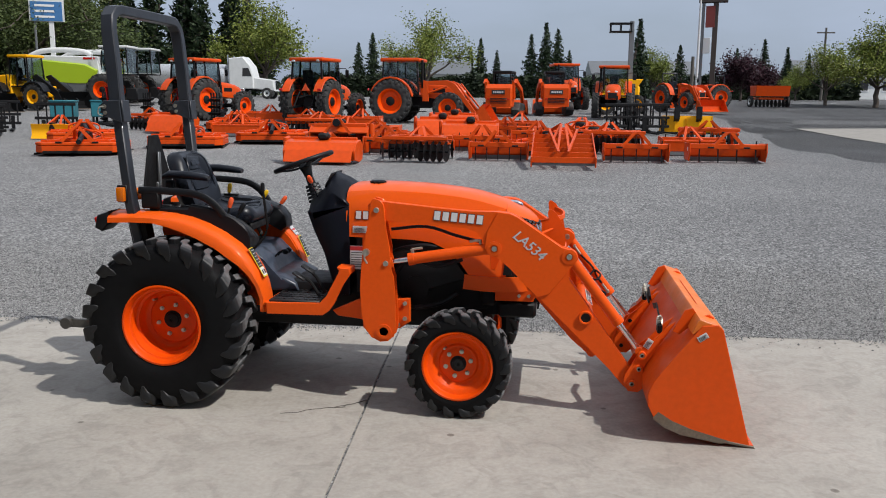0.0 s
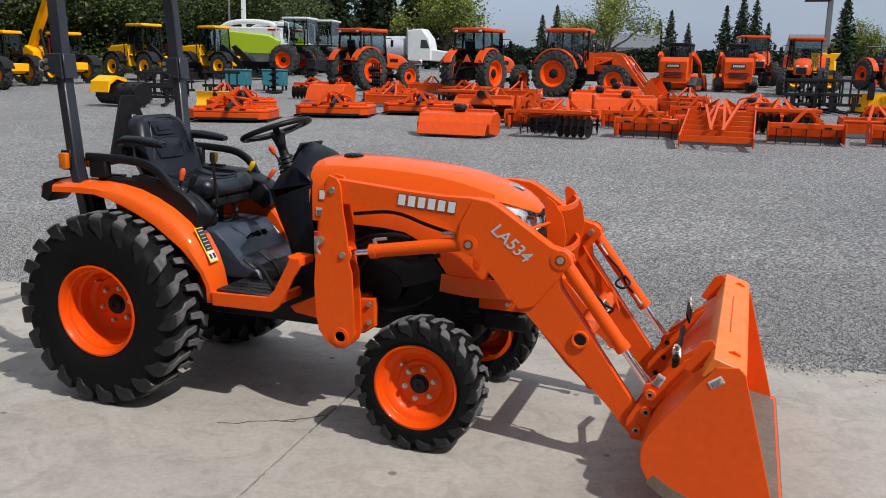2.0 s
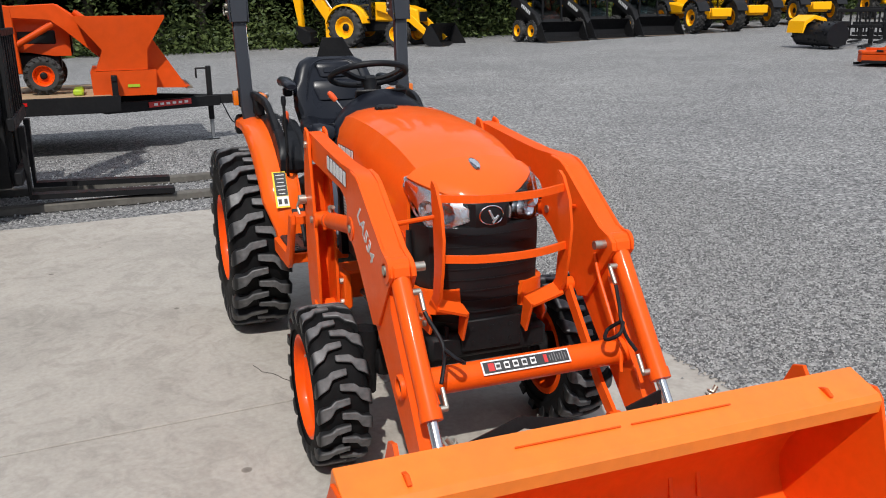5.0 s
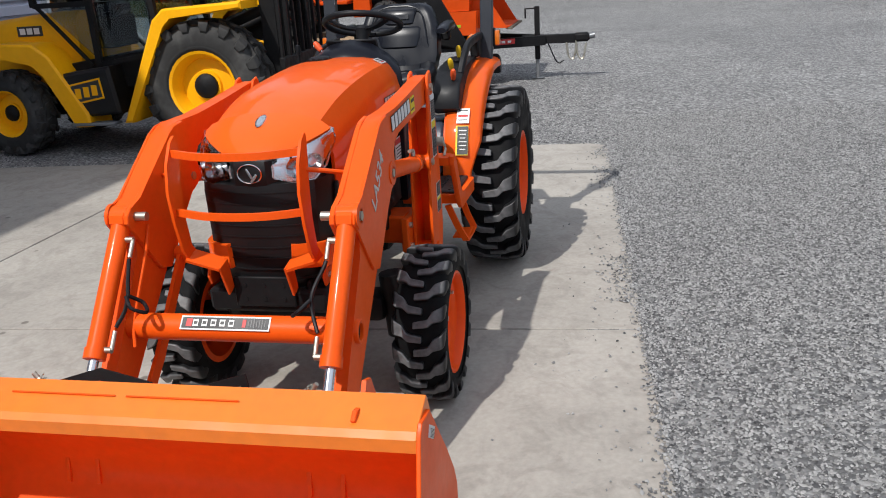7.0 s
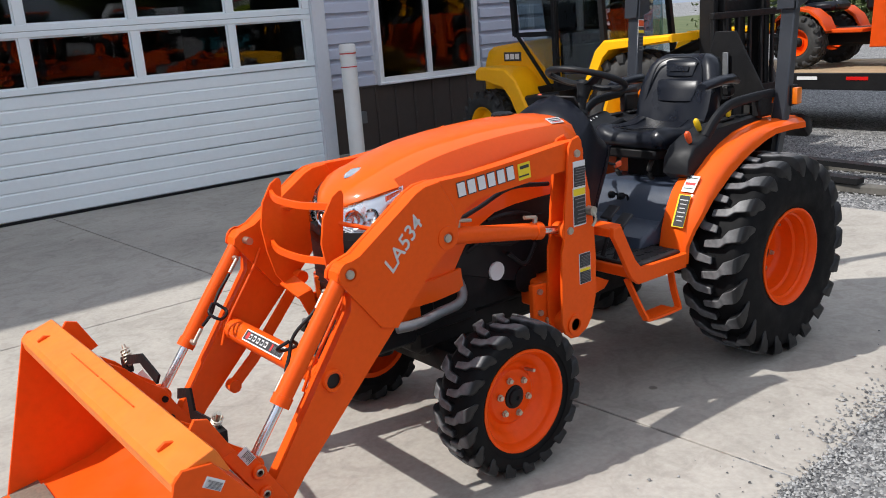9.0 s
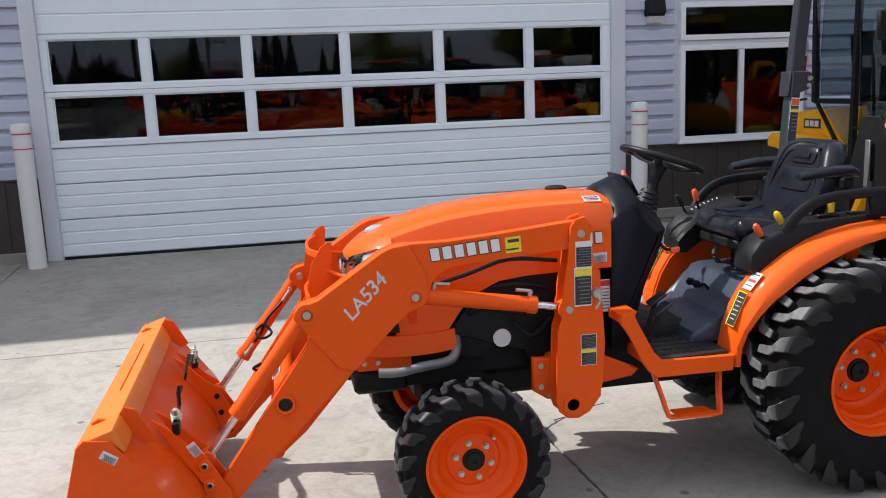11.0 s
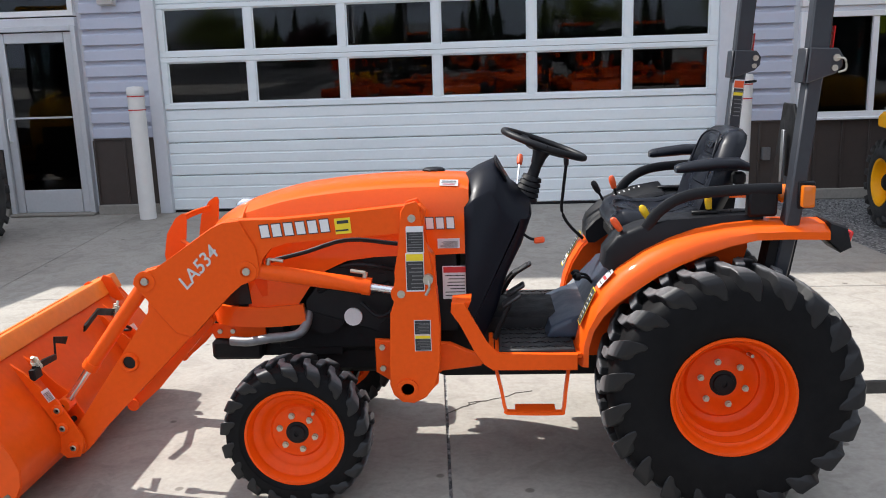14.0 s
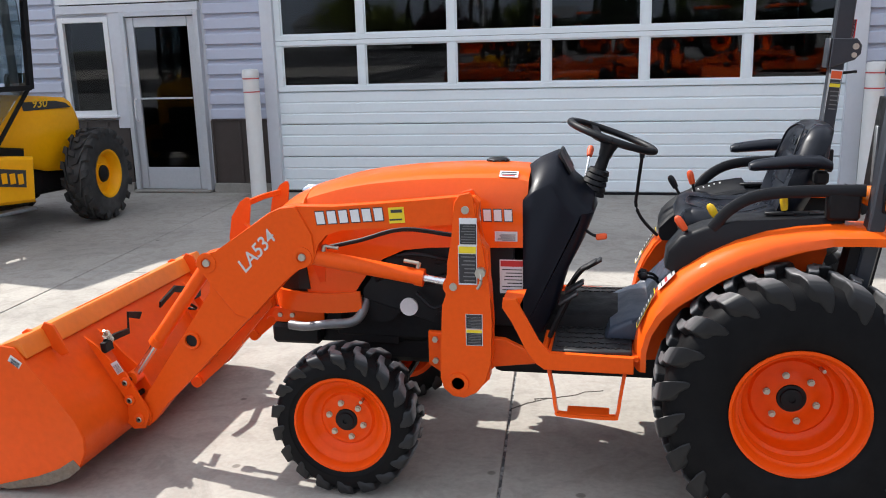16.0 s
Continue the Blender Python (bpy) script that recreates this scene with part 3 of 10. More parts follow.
def build_building():
    # plain backing walls with the openings left out
    wall = thing("wall_front", "grey-blue lap-sided workshop wall above brown panelling", "wall", kind="structure")
    core = B()
    y0, y1 = WALL_Y - 0.22, WALL_Y - 0.035
    x_lo, x_hi, top = -8.2, 16.0, 7.3
    holes = [(-1.70, 4.83, -0.1, 3.75), (-4.32, -2.61, 0.93, 2.66), (-7.9, -6.2, 0.93, 2.66), (5.80, 6.86, -0.1, 2.27), (7.03, 7.73, 0.99, 2.22), (5.80, 7.73, 2.36, 3.0)]
    xs = sorted({x_lo, x_hi, *[h[0] for h in holes], *[h[1] for h in holes]})
    zs = sorted({-0.1, top, *[h[2] for h in holes], *[h[3] for h in holes]})
    for a, b in zip(xs, xs[1:]):
        for c, d in zip(zs, zs[1:]):
            mx, mz = (a + b) / 2, (c + d) / 2
            if any(h[0] < mx < h[1] and h[2] < mz < h[3] for h in holes):
                continue
            box(core, (mx, (y0 + y1) / 2, mz), (b - a, y1 - y0, d - c))
    part("backing", core, TRIM_GREY, wall)
    # lap siding boards
    prof = [(-0.035, 0.0), (0.010, 0.0), (0.020, 0.008), (0.016, 0.114), (0.008, 0.126), (-0.022, 0.140), (-0.027, 0.183), (-0.035, 0.183)]
    cache = {}
    stretches = [(4.99, 5.74, 0.93, 6.9), (7.80, 15.9, 0.93, 6.9), (5.74, 7.80, 3.06, 6.9), (-2.54, -1.88, 0.93, 6.9), (-6.13, -4.39, 0.93, 6.9),
                 (-4.39, -2.54, 2.73, 6.9), (-8.1, -7.97, 0.93, 6.9), (-7.97, -6.13, 2.73, 6.9), (-1.88, 4.99, 4.05, 6.9)]
    for a, b, lo, hi in stretches:
        z = lo
        while z < hi - 0.1:
            key = round(b - a, 3)
            if key not in cache:
                bm = B()
                rows(bm, [[(0, p, q) for p, q in prof], [(b - a, p, q) for p, q in prof]])
                cache[key] = mesh_of("siding_board", bm, SIDING, 30)
            ob = new("siding_board", cache[key])
            ob.parent = wall
            ob.location = (a, WALL_Y, z)
            z += 0.183
    # brown panelling below, with battens
    for a, b in ((4.99, 5.74), (7.80, 15.9), (6.90, 7.80), (-2.54, -1.88), (-8.1, -4.39), (-4.39, -2.54)):
        n = max(2, round((b - a) / 0.30))
        for i in range(n):
            bm = B()
            x0, x1 = a + (b - a) * i / n, a + (b - a) * (i + 1) / n
            box(bm, ((x0 + x1) / 2, WALL_Y - 0.012, 0.515), (x1 - x0 - 0.008, 0.045, 0.79), bev=0.004)
            part("brown_panel", bm, BROWN, wall)
            bm = B()
            box(bm, (x1, WALL_Y + 0.016, 0.515), (0.028, 0.022, 0.79), bev=0.004)
            part("batten", bm, BROWN, wall)
    # ledge between siding and panelling
    for a, b in ((4.99, 5.74), (7.80, 15.9), (6.90, 7.80), (-2.54, -1.88), (-8.1, -2.54)):
        bm = B()
        box(bm, ((a + b) / 2, WALL_Y + 0.004, 0.921), (b - a, 0.05, 0.02), bev=0.003)
        part("ledge", bm, BROWN, wall)
    for a, b in ((4.99, 5.77), (6.90, 15.9), (-8.1, -1.88)):
        bm = B()
        box(bm, ((a + b) / 2, WALL_Y - 0.002, 0.055), (b - a, 0.09, 0.13), bev=0.012)
        part("kerb", bm, BASE_CONCRETE, wall)
    # corner and jamb trims
    for x, w, h in ((4.91, 0.16, 3.95), (-1.79, 0.18, 3.95)):
        bm = B()
        box(bm, (x, WALL_Y + 0.0, h / 2), (w, 0.10, h), bev=0.006)
        part("jamb_trim", bm, TRIM_GREY, wall)
    bm = B()
    box(bm, (1.6, WALL_Y, 3.86), (6.5, 0.10, 0.18), bev=0.006)
    part("head_trim", bm, TRIM_GREY, wall)
    # other walls, roof and eaves that close the building
    for nm, c, s in (("wall_east", (15.95, -13.5, 3.6), (0.2, 13.9, 7.4)), ("wall_west", (-8.15, -13.5, 3.6), (0.2, 13.9, 7.4)), ("wall_back", (3.9, -20.5, 3.6), (24.3, 0.2, 7.4))):
        bm = B()
        box(bm, c, s)
        tagged(part(nm, bm, SIDING), "grey-blue sided outer wall of the workshop", "wall", kind="structure")
    bm = B()
    prism(bm, [(-5.42, 7.18), (-5.42, 7.42), (-13.5, 8.9), (-21.3, 7.42), (-21.3, 7.18), (-13.5, 8.65)], -8.9, 16.7, "yz")
    tagged(part("roof", bm, BROWN), "dark metal roof with deep eaves", "roof", kind="structure")
    # added room shell; its shade is painted in so the panes look dark
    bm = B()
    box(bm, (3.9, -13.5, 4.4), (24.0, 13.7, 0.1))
    tagged(part("ceiling", bm, INTERIOR_SHADE), "unseen workshop ceiling, its dimness put into the colour", "ceiling", kind="structure")
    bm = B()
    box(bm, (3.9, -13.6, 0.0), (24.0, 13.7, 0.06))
    tagged(part("workshop_floor", bm, INTERIOR_SHADE), "concrete workshop floor, its dimness put into the colour", "floor", kind="structure")
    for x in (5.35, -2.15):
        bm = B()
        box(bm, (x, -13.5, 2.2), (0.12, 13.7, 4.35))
        tagged(part("inner_wall", bm, INTERIOR_SHADE), "added partition wall inside the workshop, shade put into its colour", "wall", kind="structure")
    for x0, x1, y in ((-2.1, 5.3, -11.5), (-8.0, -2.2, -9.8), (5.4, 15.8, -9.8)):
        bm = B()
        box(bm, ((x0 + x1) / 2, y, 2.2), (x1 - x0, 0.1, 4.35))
        tagged(part("inner_wall", bm, INTERIOR_SHADE), "added rear wall inside the workshop, shade put into its colour", "wall", kind="structure")


def build_garage_door():
    door = thing("door_1", "closed white sectional garage door with two rows of panes", "garage door", kind="structure")
    xa, xb = -1.70, 4.83
    y = WALL_Y - 0.02
    # ribbed sections
    def ribs(z0, z1, n, name):
        prof = [(-0.03, z0)]
        h = (z1 - z0) / n
        for i in range(n):
            b = z0 + i * h
            prof += [(-0.012, b + 0.002), (0.0, b + 0.014), (0.0, b + h - 0.016), (-0.010, b + h - 0.006)]
        prof += [(-0.03, z1)]
        bm = B()
        rows(bm, [[(xa, y + p, q) for p, q in prof], [(xb, y + p, q) for p, q in prof]])
        part(name, bm, DOOR_WHITE, door, angle=25)
    ribs(0.026, 0.448, 3, "section")
    ribs(0.452, 0.848, 3, "section")
    ribs(0.852, 1.250, 3, "section")
    ribs(2.475, 3.09, 3, "section")
    ribs(3.095, 3.75, 3, "section")
    bm = B()
    box(bm, ((xa + xb) / 2, y - 0.012, 0.012), (xb - xa, 0.03, 0.026), bev=0.005)
    part("bottom_seal", bm, BLACK_PLASTIC, door)
    n = 6
    edges = [-1.60] + [-0.67 + 1.104 * i for i in range(n - 1)] + [4.755]
    for z0, z1 in ((1.254, 1.858), (1.862, 2.471)):
        bm = B()
        lo, hi = z0 + 0.062, z1 - 0.055
        box(bm, ((xa + xb) / 2, y - 0.008, (z0 + lo) / 2), (xb - xa, 0.05, lo - z0), bev=0.004)
        box(bm, ((xa + xb) / 2, y - 0.008, (z1 + hi) / 2), (xb - xa, 0.05, z1 - hi), bev=0.004)
        part("rail", bm, DOOR_WHITE, door)
        for i, x in enumerate(edges):
            c, w = ((xa + x) / 2, x - xa) if i == 0 else ((xb + x) / 2, xb - x) if i == n else (x, 0.095)
            bm = B()
            box(bm, (c, y - 0.009, (lo + hi) / 2), (w, 0.046, hi - lo), bev=0.004)
            part("mullion", bm, DOOR_WHITE, door)
        for i in range(n):
            a, b = edges[i] + (0.0475 if i else 0.0), edges[i + 1] - (0.0475 if i < n - 1 else 0.0)
            bm = B()
            box(bm, ((a + b) / 2, y - 0.022, (lo + hi) / 2), (b - a, 0.006, hi - lo))
            p = part("pane", bm, GLASS, door)
            p.visible_shadow = False
            bm = B()
            for c, s in (((a + 0.008, y - 0.016, (lo + hi) / 2), (0.016, 0.012, hi - lo)), ((b - 0.008, y - 0.016, (lo + hi) / 2), (0.016, 0.012, hi - lo)),
                         (((a + b) / 2, y - 0.016, lo + 0.008), (b - a - 0.032, 0.012, 0.016)), (((a + b) / 2, y - 0.016, hi - 0.008), (b - a - 0.032, 0.012, 0.016))):
                box(bm, c, s)
            part("bead", bm, DOOR_WHITE, door)


def window_unit(name, label, x0, x1, z0, z1, bars=(), sill=True):
    w = thing(name, label, "window", kind="structure")
    y = WALL_Y
    f = 0.065
    bm = B()
    for c, s in (((x0 + f / 2, y, (z0 + z1) / 2), (f, 0.09, z1 - z0)), ((x1 - f / 2, y, (z0 + z1) / 2), (f, 0.09, z1 - z0)),
                 (((x0 + x1) / 2, y, z0 + f / 2), (x1 - x0 - 2 * f, 0.09, f)), (((x0 + x1) / 2, y, z1 - f / 2), (x1 - x0 - 2 * f, 0.09, f))):
        box(bm, c, s, bev=0.004)
    part("window_frame", bm, WHITE_PAINT, w)
    for kind, v in bars:
        bm = B()
        if kind == "x":
            box(bm, (v, y - 0.004, (z0 + z1) / 2), (0.065, 0.075, z1 - z0 - 2 * f), bev=0.004)
        else:
            box(bm, ((x0 + x1) / 2, y - 0.002, v), (x1 - x0 - 2 * f, 0.08, 0.10), bev=0.004)
        part("mullion", bm, WHITE_PAINT, w)
    bm = B()
    box(bm, ((x0 + x1) / 2, y - 0.012, (z0 + z1) / 2), (x1 - x0 - 2 * f, 0.006, z1 - z0 - 2 * f))
    p = part("pane", bm, GLASS, w)
    p.visible_shadow = False
    if sill:
        bm = B()
        box(bm, ((x0 + x1) / 2, y + 0.045, z0 - 0.012), (x1 - x0 + 0.06, 0.07, 0.03), bev=0.006)
        part("window_sill", bm, WHITE_PAINT, w)


def build_openings():
    window_unit("window_1", "white-framed slider window under a transom", -4.32, -2.61, 0.95, 2.14, [("x", -3.45)])
    window_unit("window_2", "white-framed transom pane over the slider window", -4.32, -2.61, 2.20, 2.66, (), False)
    window_unit("window_3", "white-framed slider window farther along the wall", -7.9, -6.2, 0.95, 2.14, [("x", -7.05)])
    window_unit("window_4", "white-framed transom pane farther along the wall", -7.9, -6.2, 2.20, 2.66, (), False)
    window_unit("window_5", "white-framed sidelight beside the entry door", 7.03, 7.73, 0.99, 2.22, (), True)
    window_unit("window_6", "long transom pane above the entry door", 5.80, 7.73, 2.38, 3.0, (), False)
    bm = B()
    for c, s in (((-3.465, WALL_Y - 0.02, 2.17), (1.71, 0.07, 0.06)), ((-7.05, WALL_Y - 0.02, 2.17), (1.7, 0.07, 0.06)), ((6.77, WALL_Y - 0.01, 2.315), (1.95, 0.10, 0.10)), ((6.945, WALL_Y - 0.01, 1.55), (0.17, 0.08, 1.44))):
        box(bm, c, s, bev=0.005)
    tagged(part("trim", bm, TRIM_GREY), "pale grey trim boards round the openings", "trim", kind="structure")
    # glazed entry door
    d = thing("door_2", "closed aluminium entry door with a tall glass pane", "door", kind="structure")
    x0, x1, z0, z1 = 5.80, 6.86, 0.03, 2.27
    y = WALL_Y
    bm = B()
    for c, s in (((x0 + 0.03, y, 1.15), (0.06, 0.11, 2.24)), ((x1 - 0.03, y, 1.15), (0.06, 0.11, 2.24)), ((6.33, y, z1 - 0.03), (x1 - x0 - 0.12, 0.11, 0.06))):
        box(bm, c, s, bev=0.005)
    part("frame", bm, ALU, d)
    bm = B()
    for c, s in (((x0 + 0.115, y - 0.01, 1.12), (0.10, 0.05, 2.16)), ((x1 - 0.115, y - 0.01, 1.12), (0.10, 0.05, 2.16)),
                 ((6.33, y - 0.01, 0.18), (x1 - x0 - 0.34, 0.05, 0.28)), ((6.33, y - 0.01, 2.14), (x1 - x0 - 0.34, 0.05, 0.12))):
        box(bm, c, s, bev=0.005)
    part("leaf", bm, ALU, d)
    bm = B()
    box(bm, (6.33, y - 0.012, 1.20), (x1 - x0 - 0.34, 0.008, 1.76))
    p = part("pane", bm, GLASS, d)
    p.visible_shadow = False
    bm = B()
    tube(bm, [(6.745, y + 0.03, 0.92), (6.745, y + 0.075, 0.95), (6.745, y + 0.075, 1.17), (6.745, y + 0.03, 1.20)], 0.011, k=3)
    part("handle", bm, WHITE_PAINT, d, "white bow handle")
    bm = B()
    box(bm, (6.33, y + 0.02, 1.2), (x1 - x0 - 0.34, 0.025, 0.022), bev=0.004)
    part("push_bar", bm, ALU, d)
    bm = B()
    box(bm, (6.33, y + 0.02, 0.02), (1.06, 0.2, 0.035), bev=0.01)
    part("threshold", bm, BASE_CONCRETE, d)


def build_bollard(x, y, h):
    b = thing("bollard", "white plastic bollard sleeve with two red bands", "bollard", pose(x, y, 0), "bollards by the garage door")
    r = 0.095
    bm = B()
    lathe(bm, (0, 0, 0), (0, 0, 1), [(0.0, 0.0), (r, 0.0), (r, h - 0.10), (r + 0.004, h - 0.10), (r + 0.004, h - 0.03), (r - 0.01, h - 0.008), (0.0, h)], 28)
    part("sleeve", bm, BOLLARD_WHITE, b)
    for z in (h - 0.115, h - 0.27):
        bm = B()
        lathe(bm, (0, 0, 0), (0, 0, 1), [(r - 0.002, z - 0.006), (r + 0.003, z - 0.006), (r + 0.003, z + 0.006), (r - 0.002, z + 0.006)], 28)
        part("red_band", bm, DECAL_RED, b)


def build_wall_lamp(x, z):
    l = thing("wall_lamp", "dark box wall lamp with a frosted lens", "wall lamp", pose(x, WALL_Y, z), "lamps on the workshop wall")
    bm = B()
    prism(bm, [(0.0, 0.14), (0.13, 0.14), (0.16, -0.02), (0.12, -0.05), (0.0, -0.05)], -0.11, 0.11, "yz", bev=0.006)
    part("housing", bm, BLACK_METAL, l)
    bm = B()
    prism(bm, [(0.0, -0.055), (0.12, -0.055), (0.105, -0.13), (0.0, -0.15)], -0.095, 0.095, "yz", bev=0.006)
    part("lens", bm, DECAL_SILVER, l)


def build_wall_bits():
    o = thing("outlet_box", "grey weatherproof outlet box on the panelling", "outlet")
    bm = B()
    box(bm, (-2.28, WALL_Y + 0.05, 0.55), (0.10, 0.06, 0.15), bev=0.008)
    part("cover", bm, GREY_METAL, o)


build_ground()
build_slab()
build_cracks()
ground_things = set(bpy.data.objects)
build_building()
build_garage_door()
build_openings()
build_bollard(5.02, -6.14, 1.55)
build_bollard(-1.865, -6.02, 1.49)
build_wall_lamp(5.38, 2.62)
build_wall_lamp(-2.25, 2.55)
build_wall_bits()
# the workshop was laid out from its own datum, which lies here
for ob in set(bpy.data.objects) - ground_things:
    if ob.parent is None:
        ob.location += Vector((-0.10, -0.08, 0.0))

# ---------------------------------------------------------------- wheels
def tyre_mesh(R, W, rim, lug_h, out=1):
    """The body of a tyre on the y axis; out tells which way its outer face looks."""
    bm = B()
    c = R - lug_h
    lathe(bm, (0, 0, 0), (0, 1, 0), [(rim - 0.012, -0.40 * W), (rim + 0.012, -0.43 * W), (rim + (c - rim) * 0.45, -0.465 * W), (c - 0.06, -0.44 * W), (c - 0.02, -0.38 * W),
                                     (c, -0.24 * W), (c + 0.004, 0), (c, 0.24 * W), (c - 0.02, 0.38 * W), (c - 0.06, 0.44 * W), (rim + (c - rim) * 0.45, 0.465 * W),
                                     (rim + 0.035, 0.455 * W), (rim + 0.012, 0.44 * W), (rim - 0.012, 0.40 * W)], 56)
    # raised rim guard
    lathe(bm, (0, 0, 0), (0, 1, 0), [(rim + 0.02, 0.45 * W * out), (rim + 0.032, 0.468 * W * out), (rim + 0.050, 0.468 * W * out)], 56)
    return bm


def lug_mesh(bm, t0, side, R, W, lug_h, sweep_deg, lug_w, tail):
    """One bar of the tread: from the crown out over the shoulder, stepped half way."""
    c = R - lug_h
    rings = []
    for s, top, wide in ((-0.05, R - 0.002, 0.80), (0.20, R, 0.86), (0.36, R, 0.92), (0.64, R - 0.002, 1.08), (0.84, R - 0.008, 1.16), (0.95, R - 0.020, 1.18), (0.995, R - 0.042, 1.12), (0.97, R - tail, 0.80)):
        yy = side * s * 0.5 * W
        mid = t0 + radians(sweep_deg) * (0.25 * s + 0.75 * max(0.0, min((s - 0.36) / 0.28, 1.0)))
        half = lug_w * wide / R / 2
        low = c - 0.02 if s < 0.9 else top - 0.03
        base_y = yy if s < 0.9 else side * (0.5 * W * 0.86)
        base_h = half * 1.16
        rings.append([(top * math.cos(mid - half), yy, top * math.sin(mid - half)), (top * math.cos(mid + half), yy, top * math.sin(mid + half)),
                      (low * math.cos(mid + base_h), base_y, low * math.sin(mid + base_h)), (low * math.cos(mid - base_h), base_y, low * math.sin(mid - base_h))])
    rows(bm, rings)
    return bm


def lugged_tyre(R, W, rim, lug_h, tail):
    """A tyre with bulging sidewalls, for lugs that run a tail's length down the shoulder."""
    c, h = R - lug_h, 0.5 * W
    d = tail - lug_h
    half = [(c, 0.0), (c, 0.40 * h), (c - 0.05 * d, 0.70 * h), (c - 0.25 * d, 0.86 * h), (c - 0.6 * d, 0.935 * h), (R - tail, 0.965 * h), ((R - tail + rim) / 2, 0.99 * h), (rim + 0.030, 0.955 * h),
            (rim + 0.026, 0.935 * h), (rim + 0.014, 0.915 * h), (rim - 0.012, 0.80 * h)]
    bm = B()
    lathe(bm, (0, 0, 0), (0, 1, 0), [(r, -y) for r, y in half[::-1]] + half[1:], 72)
    return bm


def tread_lug(side, R, W, lug_h, tail, sweep_deg, half_w):
    """One stepped bar: from past the crown, out over the shoulder and down the sidewall."""
    c, h = R - lug_h, 0.5 * W
    d = tail - lug_h
    bm = B()
    rings = []
    for y, drop, wide, lean, by, br_ in ((-0.16, 0.02, 0.80, 0.0, -0.16, c - 0.012), (0.22, 0.0, 0.92, 0.10, 0.22, c - 0.012), (0.38, 0.0, 0.98, 0.16, 0.38, c - 0.012), (0.56, 0.02, 1.40, 0.60, 0.56, c - 0.014),
                                         (0.84, 0.07, 1.70, 0.80, 0.80, c - 0.35 * d), (0.950, 0.17, 1.85, 0.94, 0.86, c - 0.45 * d), (1.000, 0.36, 1.75, 1.12, 0.90, c - 0.65 * d), (0.997, 0.68, 1.25, 1.36, 0.92, R - 0.75 * tail), (0.972, 1.0, 0.55, 1.60, 0.93, R - tail - 0.002)):
        r = R - drop * tail
        mid = radians(sweep_deg) * lean
        a = half_w * wide / R
        rings.append([(r * math.cos(mid - a), side * y * h, r * math.sin(mid - a)), (r * math.cos(mid + a), side * y * h, r * math.sin(mid + a)),
                      (br_ * math.cos(mid + 1.15 * a), side * by * h, br_ * math.sin(mid + 1.15 * a)), (br_ * math.cos(mid - 1.15 * a), side * by * h, br_ * math.sin(mid - 1.15 * a))])
    rows(bm, rings)
    bmesh.ops.recalc_face_normals(bm, faces=bm.faces[:])
    bmesh.ops.bevel(bm, geom=bm.edges[:], offset=0.003, segments=1, affect="EDGES")
    return bm


def rim_mesh(lip, dish_y, lip_y, back_y, hub_r):
    """A dished steel disc wheel; distances along the outward axis."""
    bm = B()
    lathe(bm, (0, 0, 0), (0, 1, 0), [(lip - 0.03, back_y), (lip, back_y + 0.004), (lip - 0.016, back_y + 0.03), (lip - 0.03, back_y + 0.06), (lip - 0.042, dish_y - 0.004), (lip - 0.034, lip_y - 0.05), (lip - 0.012, lip_y - 0.02),
                                     (lip + 0.004, lip_y - 0.006), (lip + 0.004, lip_y), (lip - 0.006, lip_y + 0.002), (lip - 0.018, lip_y - 0.014), (lip - 0.021, lip_y - 0.034), (lip - 0.032, lip_y - 0.040), (lip - 0.036, (dish_y + lip_y) / 2 - 0.004), (lip - 0.050, (dish_y + lip_y) / 2 - 0.012), (lip - 0.054, dish_y + 0.020), (lip - 0.064, dish_y + 0.006), (lip - 0.082, dish_y - 0.002), (lip - 0.092, dish_y + 0.006),
                                     (hub_r + 0.05, dish_y + 0.006), (hub_r + 0.035, dish_y + 0.016), (hub_r, dish_y + 0.016), (0.0, dish_y + 0.016)], 48)
    return bm


